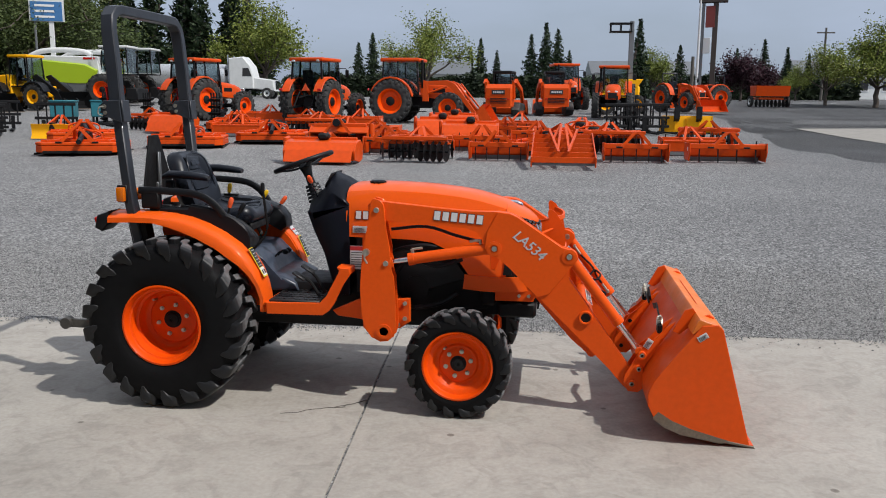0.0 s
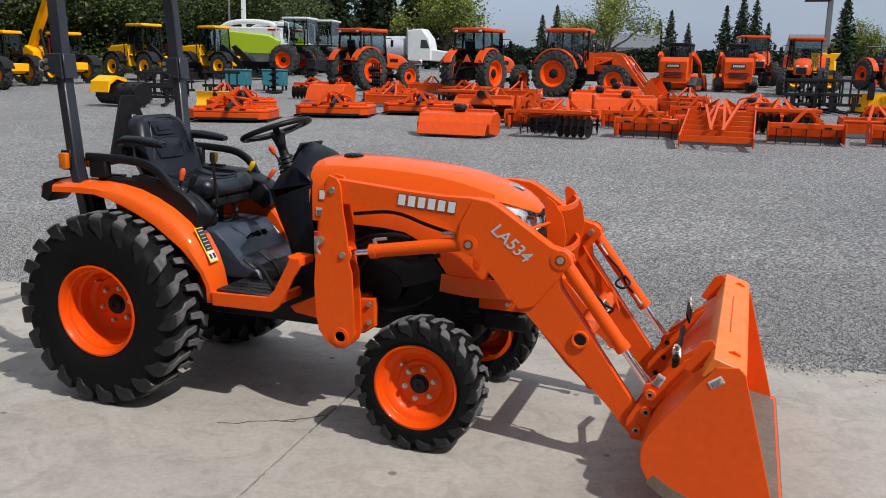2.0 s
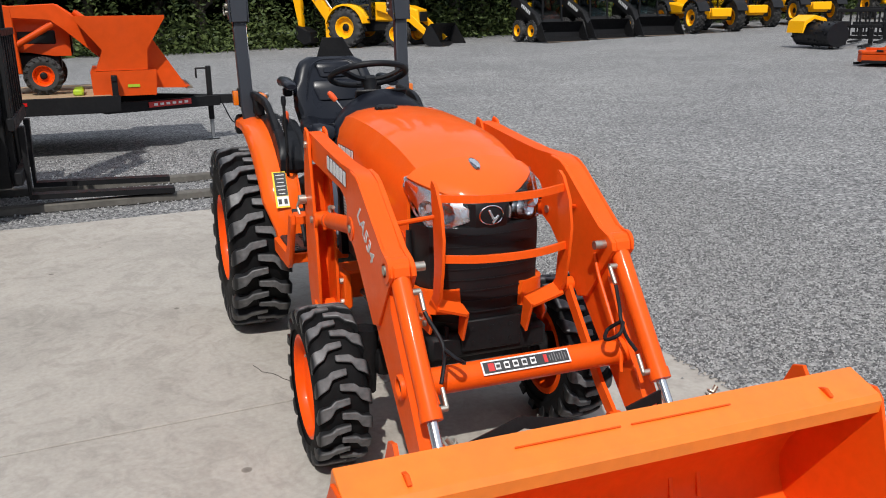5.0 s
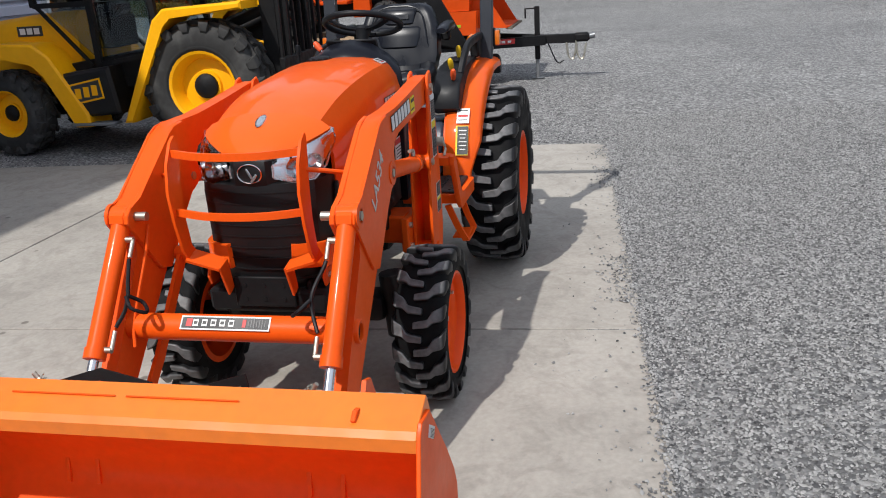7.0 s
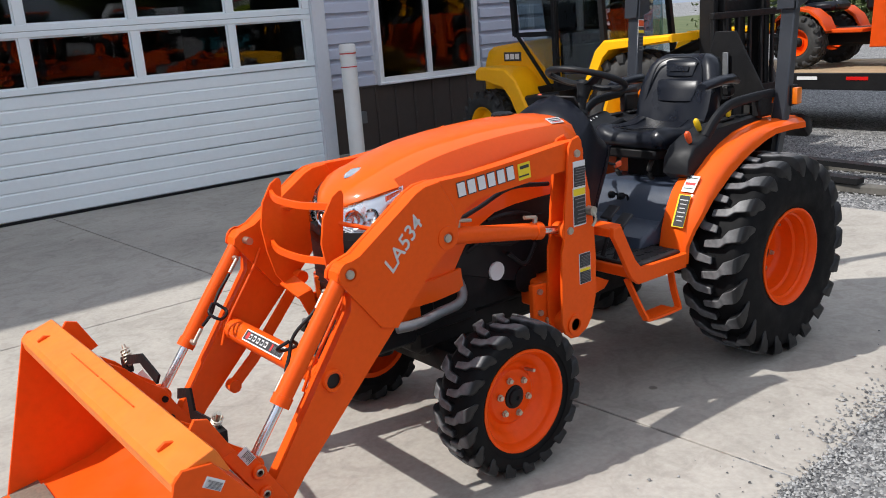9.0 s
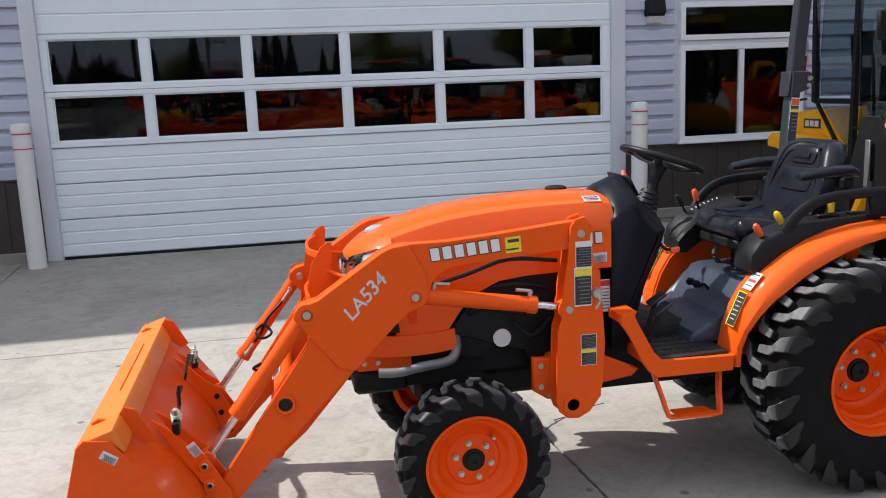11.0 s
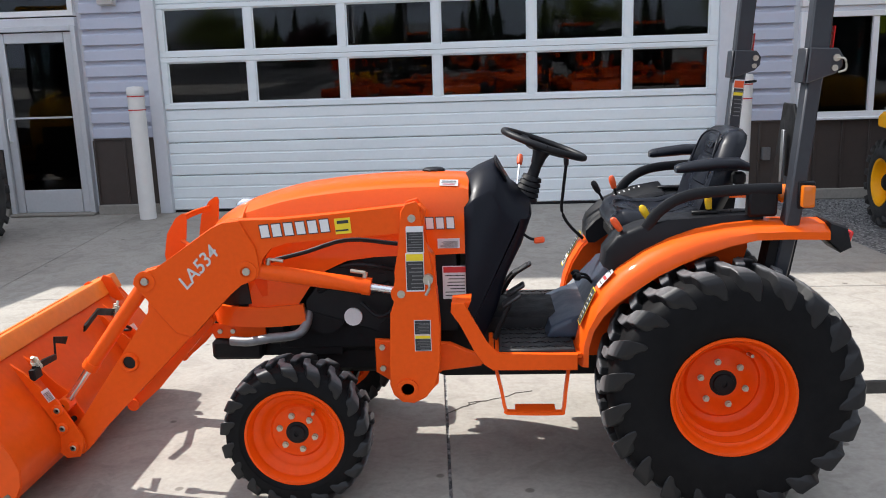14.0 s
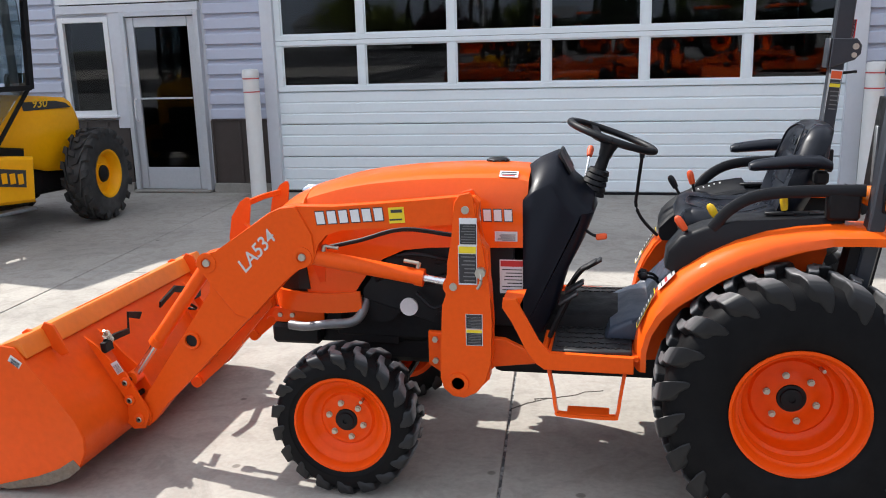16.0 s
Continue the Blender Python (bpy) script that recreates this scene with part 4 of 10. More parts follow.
def wheel(parent, at, out, R, W, lip, dish, lip_y, lugs, lug_h, sweep_deg, half_w, hub_r, bolts, bolt_r, name, tail, tread, steer=0):
    w = part(name, lugged_tyre(R, W, lip + 0.004, lug_h, tail), TYRE, parent, "black bar-lug tyre", 50)
    for side in (1, -1):
        me = mesh_of("lug", tread_lug(side, R, W, lug_h, tail, sweep_deg * out, half_w), tread, 30)
        for i in range(lugs):
            ob = new("lug", me)
            ob.parent = w
            ob.matrix_basis = Euler((0, -2 * math.pi * (i + (0.5 if side < 0 else 0)) / lugs, 0)).to_matrix().to_4x4()
    w.matrix_basis = pose(*at, 0, 0, steer)
    bm = rim_mesh(lip, dish, lip_y, -W * 0.42, hub_r)
    if out < 0:
        bmesh.ops.scale(bm, vec=(1, -1, 1), verts=bm.verts[:])
    part("rim", bm, ORANGE_RIM, w, "painted steel disc rim", 34)
    bm = B()
    lathe(bm, (0, 0, 0), (0, out, 0), [(hub_r + 0.012, dish + 0.014), (hub_r + 0.010, dish + 0.022), (hub_r, dish + 0.024), (hub_r * 0.95, dish + 0.032), (hub_r * 0.7, dish + 0.036), (hub_r * 0.3, dish + 0.036), (hub_r * 0.25, dish + 0.030), (0.0, dish + 0.030)], 24)
    part("hub", bm, BLACK_METAL, w, "black hub cap")
    for i in range(bolts):
        t = 2 * math.pi * (i + 0.25) / bolts
        p = Vector((bolt_r * math.cos(t), out * (dish + 0.014), bolt_r * math.sin(t)))
        bm = B()
        cyl(bm, p, p + Vector((0, out * 0.006, 0)), 0.013, n=12)
        cyl(bm, p + Vector((0, out * 0.006, 0)), p + Vector((0, out * 0.016, 0)), 0.010, n=6)
        part("wheel_bolt", bm, ZINC, w)
    bm = B()
    a = lip - 0.075
    cyl(bm, (-a * 0.6, out * (dish + 0.01), a * 0.75), (-a * 0.62, out * (dish + 0.055), a * 0.78), 0.007, n=8)
    part("valve", bm, ZINC, w)
    return w


# ---------------------------------------------------------------- flat markings
def mark(parent, name, c, size, mat, out, turn=0.0, thick=0.0022, plane="xz"):
    """A thin sticker on a side plane; out is the way that it faces along y."""
    bm = B()
    box(bm, (0, 0, 0), (size[0], thick, size[1]), bev=0.0)
    ob = part(name, bm, mat, parent)
    ob.matrix_basis = pose(*c, 0, turn, 0)
    return ob


def warning_label(parent, c, size, out, head, body=DECAL_BLACK, turn=0.0):
    """A safety sticker: a heading band over a body with lines that cannot be read."""
    w, h = size
    m = pose(*c, 0, turn, 0)
    def put(name, dx, dz, sx, sz, mat, lift):
        bm = B()
        box(bm, (dx, out * lift, dz), (sx, 0.0016, sz))
        ob = part(name, bm, mat, parent)
        ob.matrix_basis = m
    put("sticker", 0, 0, w, h, DECAL_WHITE, 0.0006)
    put("sticker_body", 0, -0.09 * h, w * 0.92, h * 0.74, body, 0.0022)
    put("sticker_heading", 0, 0.385 * h, w * 0.92, h * 0.17, head, 0.0022)
    line = PRINT_GREY if body is DECAL_BLACK else DECAL_BLACK
    rl = random.Random(round(c[0] * 1000))
    n = 7
    for i in range(n):
        bm = B()
        lw = w * rl.uniform(0.55, 0.82)
        box(bm, (-0.41 * w + lw / 2, out * 0.0036, 0.21 * h - i * 0.60 * h / (n - 1)), (lw, 0.0014, h * 0.026))
        ob = part("print_line", bm, line, parent)
        ob.matrix_basis = m


def brand_blocks(parent, c, out, length, height, turn, back=True):
    """A maker's name as six plain leaning white blocks, edged in black."""
    m = pose(*c, 0, turn, 0)
    pitch = length / 6
    for i in range(6):
        x = (i - 2.5) * pitch
        for nm, mat, k, lo, hi in (("name_ground", DECAL_BLACK, 1.0, 0.0004, 0.0016), ("name_block", DECAL_WHITE, 0.86, 0.0016, 0.0034)):
            if nm == "name_ground" and not back:
                continue
            bm = B()
            prism(bm, [(x - 0.44 * k * pitch, -0.5 * k * height), (x + 0.38 * k * pitch, -0.5 * k * height), (x + 0.44 * k * pitch, 0.5 * k * height), (x - 0.38 * k * pitch, 0.5 * k * height)], out * lo, out * hi)
            ob = part(nm, bm, mat, parent)
            ob.matrix_basis = m


def lettering(parent, text, size, mat, m, name="lettering", shear=0.18, thick=0.0008, weight=0.010):
    """Raised characters in the built-in font, as a mesh."""
    cu = bpy.data.curves.new(name, "FONT")
    cu.body, cu.size, cu.extrude, cu.shear = text, size, thick, shear
    cu.align_x, cu.align_y = "CENTER", "CENTER"
    cu.offset = size * weight
    tmp = bpy.data.objects.new(name, cu)
    me = bpy.data.meshes.new_from_object(tmp)
    bpy.data.objects.remove(tmp)
    bpy.data.curves.remove(cu)
    me.materials.clear()
    me.materials.append(mat)
    ob = new(name, me)
    ob.parent = parent
    ob.matrix_basis = m
    return ob


def frame_of(o, x, z):
    """A pose with its x and z axes along the given ways."""
    x, z = Vector(x).normalized(), Vector(z).normalized()
    y = z.cross(x)
    m = Matrix((x, y, z)).transposed().to_4x4()
    m.translation = o
    return m


# ---------------------------------------------------------------- the compact tractor
def ring_section(x, top, w, sh, low, k=1.0):
    half = [(0.0, top), (0.35 * w, top - 0.004 * k), (0.62 * w, top - 0.014 * k), (0.82 * w, top - 0.036 * k), (0.94 * w, sh), (w, sh - 0.05), (w, low)]
    return [(x, y, z) for y, z in half[::-1]] + [(x, -y, z) for y, z in half[1:]]


def build_tractor():
    T = thing("compact_tractor", "orange compact loader tractor parked on the concrete apron", "tractor")

    # wheels
    for s in (1, -1):
        wheel(T, (0, 0.528 * s, 0.486), s, 0.484, 0.300, 0.228, -0.035, 0.136, 21, 0.034, 9, 0.0205, 0.040, 6, 0.088, "rear_wheel", 0.108, TREAD_REAR)
        wheel(T, (1.662, 0.488 * s, 0.301), s, 0.301, 0.198, 0.194, 0.012, 0.088, 18, 0.022, 10, 0.0150, 0.034, 6, 0.072, "front_wheel", 0.064, TREAD_FRONT)

    # chassis, engine, axles
    bm = B()
    box(bm, (0.55, 0, 0.53), (1.15, 0.36, 0.28), bev=0.04, seg=2)
    box(bm, (0.02, 0, 0.56), (0.46, 0.46, 0.40), bev=0.05, seg=2)
    cyl(bm, (0, -0.46, 0.503), (0, 0.46, 0.503), 0.10, n=20)
    for s in (1, -1):
        cyl(bm, (0, 0.30 * s, 0.503), (0, 0.42 * s, 0.503), 0.16, 0.12, n=20)
    part("transmission", bm, BLACK_METAL, T)
    bm = B()
    box(bm, (1.42, 0, 0.72), (0.80, 0.34, 0.42), bev=0.03)
    box(bm, (1.45, 0, 0.50), (0.74, 0.26, 0.20), bev=0.03)
    for i in range(4):
        cyl(bm, (1.2 + 0.13 * i, 0.15, 0.86), (1.2 + 0.13 * i, 0.21, 0.90), 0.035, n=12)
        cyl(bm, (1.2 + 0.13 * i, -0.15, 0.86), (1.2 + 0.13 * i, -0.21, 0.90), 0.035, n=12)
    cyl(bm, (1.30, 0.14, 0.62), (1.30, 0.23, 0.62), 0.06, n=18)
    cyl(bm, (1.58, 0.14, 0.70), (1.58, 0.22, 0.70), 0.085, n=20)
    cyl(bm, (1.38, -0.14, 0.66), (1.38, -0.23, 0.66), 0.075, n=20)
    box(bm, (1.80, 0, 0.74), (0.10, 0.40, 0.36), bev=0.02)
    part("engine", bm, BLACK_METAL, T)
    bm = B()
    cyl(bm, (1.46, 0.21, 0.69), (1.46, 0.235, 0.69), 0.038, n=22)
    part("filter_cap", bm, DECAL_WHITE, T, "pale round filter cap")
    bm = B()
    tube(bm, [(1.98, 0.25, 0.598), (1.90, 0.27, 0.60), (1.80, 0.28, 0.618), (1.70, 0.275, 0.628), (1.66, 0.25, 0.66), (1.65, 0.20, 0.72)], 0.020, n=12)
    part("exhaust_pipe", bm, GREY_METAL, T, "bare steel exhaust pipe")
    for pts, r in (([(1.50, 0.235, 0.91), (1.42, 0.255, 0.92), (1.34, 0.255, 0.91), (1.25, 0.22, 0.88)], 0.009), ([(1.60, 0.22, 0.80), (1.53, 0.245, 0.83), (1.40, 0.26, 0.80), (1.3, 0.24, 0.83)], 0.012),
                   ([(1.25, 0.24, 0.76), (1.34, 0.27, 0.70), (1.42, 0.26, 0.76)], 0.009), ([(1.50, -0.235, 0.91), (1.42, -0.255, 0.92), (1.30, -0.265, 0.90), (1.22, -0.25, 0.86)], 0.011),
                   ([(1.65, -0.24, 0.84), (1.50, -0.27, 0.80), (1.34, -0.26, 0.84), (1.25, -0.25, 0.74)], 0.012), ([(1.62, -0.24, 0.64), (1.52, -0.27, 0.58), (1.38, -0.26, 0.55)], 0.014)):
        bm = B()
        tube(bm, pts, r)
        part("hose", bm, BLACK_PLASTIC, T)
    bm = B()
    box(bm, (1.662, 0, 0.37), (0.14, 0.62, 0.11), bev=0.03, seg=2)
    box(bm, (1.662, 0, 0.44), (0.24, 0.24, 0.12), bev=0.02)
    for s in (1, -1):
        cyl(bm, (1.662, 0.34 * s, 0.305), (1.662, 0.49 * s, 0.305), 0.075, 0.06, n=18)
        cyl(bm, (1.662, 0.35 * s, 0.25), (1.662, 0.33 * s, 0.50), 0.05, n=14)
    tube(bm, [(1.52, -0.33, 0.33), (1.50, 0, 0.35), (1.52, 0.33, 0.33)], 0.014)
    part("front_axle", bm, BLACK_METAL, T)
    bm = B()
    box(bm, (1.97, 0, 0.545), (0.22, 0.44, 0.09), bev=0.015)
    box(bm, (2.09, 0, 0.585), (0.012, 0.22, 0.11), bev=0.004)
    for s in (1, -1):
        box(bm, (1.80, 0.155 * s, 0.56), (0.55, 0.016, 0.12), bev=0.004)
    part("front_frame", bm, BLACK_METAL, T, "black steel front frame plate")
    for y in (-0.07, 0.0, 0.07):
        for z in (0.56, 0.61):
            bm = B()
            cyl(bm, (2.094, y, z), (2.099, y, z), 0.008, n=10)
            part("frame_hole", bm, BLACK_METAL, T)

    # hood
    st = [(0.965, 1.248, 0.243, 1.165, 0.955), (0.99, 1.255, 0.246, 1.17, 0.955), (1.10, 1.262, 0.247, 1.175, 0.953), (1.23, 1.262, 0.247, 1.172, 0.952), (1.36, 1.257, 0.247, 1.165, 0.948), (1.47, 1.250, 0.247, 1.155, 0.935), (1.56, 1.241, 0.246, 1.140, 0.895),
          (1.63, 1.233, 0.245, 1.13, 0.83), (1.69, 1.223, 0.243, 1.115, 0.745), (1.74, 1.213, 0.241, 1.105, 0.69), (1.82, 1.192, 0.237, 1.085, 0.672), (1.90, 1.168, 0.231, 1.07, 0.668)]
    bm = B()
    rows(bm, [ring_section(*s) for s in st], False, False)
    made = [f for f in bm.faces]
    bm.normal_update()
    bmesh.ops.solidify(bm, geom=made, thickness=0.012)
    bmesh.ops.recalc_face_normals(bm, faces=bm.faces[:])
    hood = part("hood", bm, ORANGE_HOOD, T, "glossy orange hood", 30)
    bm = B()
    nose = []
    for x, top, w, e in ((1.899, 1.1685, 0.2295, 1.112), (1.945, 1.150, 0.212, 1.102), (1.99, 1.128, 0.176, 1.086), (2.03, 1.103, 0.130, 1.068), (2.06, 1.080, 0.085, 1.054), (2.078, 1.058, 0.045, 1.044)):
        half = [(0, top), (0.35 * w, top - 0.003), (0.65 * w, top - 0.25 * (top - e)), (0.88 * w, top - 0.6 * (top - e)), (w, e), (w * 0.96, e - 0.012)]
        nose.append([(x, y, z) for y, z in half[::-1]] + [(x, -y, z) for y, z in half[1:]])
    rows(bm, nose, False, False)
    bm.normal_update()
    bmesh.ops.solidify(bm, geom=bm.faces[:], thickness=0.012)
    bmesh.ops.recalc_face_normals(bm, faces=bm.faces[:])
    part("nose", bm, ORANGE_HOOD, hood, angle=30)
    bm = B()
    lathe(bm, (1.120, -0.06, 1.246), (0, 0, 1), [(0.042, 0.0), (0.044, 0.008), (0.044, 0.022), (0.038, 0.027), (0, 0.029)], 20)
    cap = part("fuel_cap", bm, BLACK_PLASTIC, hood, "black ribbed fuel cap")
    for i in range(10):
        t = 2 * math.pi * i / 10
        bm = B()
        box(bm, (1.120 + 0.044 * math.cos(t), -0.06 + 0.044 * math.sin(t), 1.259), (0.010, 0.010, 0.018), (0, 0, math.degrees(t)), bev=0.002)
        part("grip", bm, BLACK_PLASTIC, cap)
    bm = B()
    lathe(bm, (1.94, 0, 1.146), (0.34, 0, 0.94), [(0.0, 0.02), (0.022, 0.014), (0.030, 0.008), (0.033, 0.0)], 20)
    bmesh.ops.scale(bm, vec=(1.45, 0.55, 1), verts=bm.verts[:], space=Matrix.Translation((-1.94, 0, -1.15)))
    part("hood_badge", bm, CHROME, hood, "chrome oval badge")
    top_label = frame_of((1.045, 0.180, 1.2385), (-1, 0, -0.06), (0, 0.45, 0.89))
    for nm, dy, w_, h_, mat, lift in (("sticker", 0, 0.075, 0.042, DECAL_SILVER, 0.0), ("print_line", 0.010, 0.060, 0.005, DECAL_BLACK, 0.0014), ("print_line", -0.003, 0.062, 0.004, DECAL_BLACK, 0.0014), ("print_line", -0.012, 0.050, 0.004, DECAL_RED, 0.0014)):
        bm = B()
        box(bm, (0, dy, lift), (w_, h_, 0.002))
        part(nm, bm, mat, hood).matrix_basis = top_label
    for s in (1, -1):
        brand_blocks(hood, (1.145, 0.2485 * s, 1.085), s, 0.25, 0.052, 0)
        warning_label(hood, (1.05, 0.2485 * s, 1.00), (0.09, 0.04), s, DECAL_SILVER, DECAL_SILVER)
        # dark side vent; shade of the recess behind the tank panel painted deeper orange
        bm = B()
        prism(bm, [(1.885, 0.755), (1.905, 0.93), (1.92, 0.93), (1.935, 0.80), (1.935, 0.755)], 0.226 * s, 0.2395 * s, bev=0.002)
        part("side_vent", bm, GRILLE_BLACK, hood)
        bm = B()
        prism(bm, [(1.815, 0.79), (1.84, 0.785), (1.885, 0.90), (1.872, 0.915), (1.808, 0.915)], 0.2345 * s, 0.2385 * s, bev=0.0015)
        part("pressed_panel", bm, ORANGE_RIM, hood, "deeper orange panel painting the shade of a hood recess")
        bm = B()
        prism(bm, [(1.84, 0.598), (2.06, 0.598), (2.075, 0.63), (2.06, 0.664), (1.84, 0.664)], 0.205 * s, 0.217 * s, bev=0.003)
        side = part("front_bracket", bm, ORANGE, T, "orange steel front bracket")
        for x in (1.98, 2.035):
            bm = B()
            cyl(bm, (x, 0.215 * s, 0.632), (x, 0.227 * s, 0.632), 0.011, n=6)
            part("bolt", bm, ZINC, side)
        bm = B()
        prism(bm, [(1.02, 0.954), (1.42, 0.945), (1.55, 0.90), (1.66, 0.76), (1.66, 0.72), (1.35, 0.62), (1.02, 0.62)], 0.205 * s, 0.225 * s, bev=0.004)
        part("side_screen", bm, BLACK_PLASTIC, T)
        bm = B()
        bar(bm, [(1.66, 0.247 * s, 0.712), (1.80, 0.247 * s, 0.70), (1.93, 0.236 * s, 0.70), (2.03, 0.205 * s, 0.705), (2.085, 0.11 * s, 0.712)], 0.018, 0.085, k=4)
        part("lower_cowl", bm, ORANGE_HOOD, T)

    # grille and lamps
    bm = B()
    plan = [(1.90, 0.226), (1.97, 0.222), (2.03, 0.200), (2.07, 0.145), (2.088, 0.06), (2.09, 0.0)]
    plan = plan + [(x, -y) for x, y in plan[-2::-1]]
    rings = []
    for z, k, dx in ((0.585, 0.86, -0.02), (0.62, 0.93, -0.006), (0.75, 0.98, 0.0), (0.93, 1.0, 0.002), (0.962, 0.99, -0.002), (0.972, 0.90, -0.05), (1.085, 0.86, -0.06)):
        rings.append([(x + dx, y * k, z) for x, y in plan])
    rows(bm, rings)
    grille = part("grille", bm, GRILLE_BLACK, T, "black mesh grille", 30)
    bm = B()
    prism(bm, [(1.98, 0.095), (2.06, 0.088), (2.088, 0.055), (2.090, 0.0), (2.088, -0.055), (2.06, -0.088), (1.98, -0.095)], 0.955, 1.046, "xy", bev=0.006)
    part("grille_crown", bm, GRILLE_BLACK, grille)
    for i in range(9):
        z = 0.63 + 0.038 * i
        bm = B()
        bar(bm, [(x + 0.003, y * (0.95 + 0.005 * i), z) for x, y in plan[2:-2]], 0.002, 0.004)
        part("slat", bm, GRILLE_BLACK, grille)
    bm = B()
    lathe(bm, (2.090, 0, 1.0), (1, 0, 0), [(0.0335, 0.0), (0.035, 0.004), (0.037, 0.005), (0.039, 0.003), (0.039, 0.0)], 26)
    bmesh.ops.scale(bm, vec=(1, 1.15, 0.86), verts=bm.verts[:], space=Matrix.Translation((-2.09, 0, -1.0)))
    box(bm, (2.094, 0.0, 1.0), (0.006, 0.009, 0.04), (28, 0, 0), bev=0.002)
    box(bm, (2.094, 0.014, 0.985), (0.006, 0.01, 0.035), (-40, 0, 0), bev=0.002)
    part("emblem", bm, CHROME, grille, "chrome oval emblem")
    for s in (1, -1):
        tops = [(2.080, 0.078, 1.042), (2.052, 0.125, 1.062), (2.015, 0.170, 1.078), (1.965, 0.208, 1.094), (1.895, 0.238, 1.112)]
        bots = [(2.092, 0.085, 0.982), (2.072, 0.145, 0.964), (2.030, 0.205, 0.966), (1.975, 0.230, 1.000), (1.905, 0.243, 1.062)]
        for nm, mat, inset in (("reflector", LAMP_SILVER, 0.016), ("lens", LENS_GLASS, 0.0)):
            bm = B()
            rings = []
            for a, b in zip(tops, bots):
                a, b = Vector(a), Vector(b)
                mid = (a + b) / 2 + Vector((0.008, 0.006, 0))
                ring = [a, mid, b]
                back = Vector((-0.012, -0.010, 0))
                ring = [p + Vector((-inset, -inset * 0.8, 0)) for p in ring] + [p + back + Vector((-inset, -inset * 0.8, 0)) for p in ring[::-1]]
                rings.append([(p.x, p.y * s, p.z) for p in ring])
            rows(bm, rings)
            if nm == "reflector":
                lamp = part("headlight", bm, mat, T, "clear headlight with chrome reflectors")
            else:
                ob = part(nm, bm, mat, lamp)
                ob.visible_shadow = False
        for c, r in (((2.050, 0.150 * s, 1.010), 0.036), ((2.000, 0.195 * s, 1.022), 0.026)):
            bm = B()
            lathe(bm, c, (0.82, 0.55 * s, 0.1), [(0.0, -0.006), (r * 0.4, -0.006), (r * 0.9, 0.006), (r, 0.008)], 18)
            part("bulb_bowl", bm, CHROME, lamp)
        bm = B()
        cyl(bm, (2.035, 0.128 * s, 1.045), (2.055, 0.135 * s, 0.985), 0.004, n=8)
        part("divider", bm, GRILLE_BLACK, lamp)
        bm = B()
        rings = []
        for u in (0.12, 0.4, 0.7, 0.94):
            a, b = Vector(tops[3]).lerp(Vector(tops[4]), u), Vector(bots[3]).lerp(Vector(bots[4]), u)
            a, b = a.lerp(b, 0.16), b.lerp(a, 0.08)
            rings.append([(p.x - d_, (p.y - 0.8 * d_) * s, p.z) for p, d_ in ((a, 0.010), (b, 0.010), (b, 0.018), (a, 0.018))])
        rows(bm, rings)
        part("side_marker", bm, ORANGE_RIM, lamp, "orange panel at the outer end of the lamp")

    # dashboard cowl and steering
    prof = [(0.984, 1.250), (0.93, 1.288), (0.858, 1.318), (0.835, 1.300), (0.790, 1.225), (0.712, 1.165), (0.700, 1.09), (0.742, 0.975), (0.805, 0.85), (0.85, 0.70), (0.90, 0.60), (0.984, 0.60)]
    bm = B()
    rings = []
    for y, k in ((-0.246, 0.80), (-0.236, 0.90), (-0.19, 0.96), (-0.11, 0.985), (0.0, 1.0), (0.11, 0.985), (0.19, 0.96), (0.236, 0.90), (0.246, 0.80)):
        cx, cz = 0.984, 0.95
        rings.append([(cx + (x - cx) * k, y * (1.0 if x > 0.86 else 0.90), cz + (z - cz) * (0.93 + 0.07 * k) - (0.11 * (y / 0.246) ** 2 if z > 1.1 else 0)) for x, z in prof])
    rows(bm, rings)
    dash = part("dashboard", bm, DASH_PLASTIC, T, "black moulded dashboard cowl", 62)
    bm = B()
    box(bm, (0.83, 0, 1.272), (0.012, 0.24, 0.10), (0, 28, 0), bev=0.01)
    part("instrument_panel", bm, GRILLE_BLACK, dash)
    axis = Vector((-0.34, 0, 0.94)).normalized()
    hubc = Vector((0.655, 0, 1.342))
    bm = B()
    u, v = Vector((0, 1, 0)), axis.cross(Vector((0, 1, 0)))
    ring_pts = [hubc + axis * 0.028 + 0.178 * (math.cos(t) * u + math.sin(t) * v) for t in (2 * math.pi * i / 40 for i in range(41))]
    sweep(bm, ring_pts, [(0.0145 * math.cos(t), 0.0145 * math.sin(t)) for t in (2 * math.pi * i / 10 for i in range(10))], axis, False)
    sw = part("steering_wheel", bm, BLACK_PLASTIC, T, "black three-spoke steering wheel", 60)
    for a in (90, 210, 330):
        t = radians(a)
        d = math.cos(t) * u + math.sin(t) * v
        bm = B()
        bar(bm, [hubc, hubc + 0.09 * d + axis * 0.004, hubc + 0.172 * d + axis * 0.028], 0.034, 0.012, axis, 4)
        part("spoke", bm, BLACK_PLASTIC, sw)
    bm = B()
    lathe(bm, hubc, axis, [(0.0, 0.022), (0.03, 0.018), (0.040, 0.0), (0.030, -0.03), (0.026, -0.06)], 20)
    part("horn_pad", bm, BLACK_PLASTIC, sw)
    bm = B()
    cyl(bm, hubc - axis * 0.03, hubc - axis * 0.24, 0.022, 0.03, n=14)
    for i in range(5):
        p = hubc - axis * (0.115 + 0.022 * i)
        cyl(bm, p, p - axis * 0.016, 0.040 + 0.003 * i, 0.046 + 0.003 * i, n=16)
    part("steering_column", bm, BLACK_PLASTIC, T)
    bm = B()
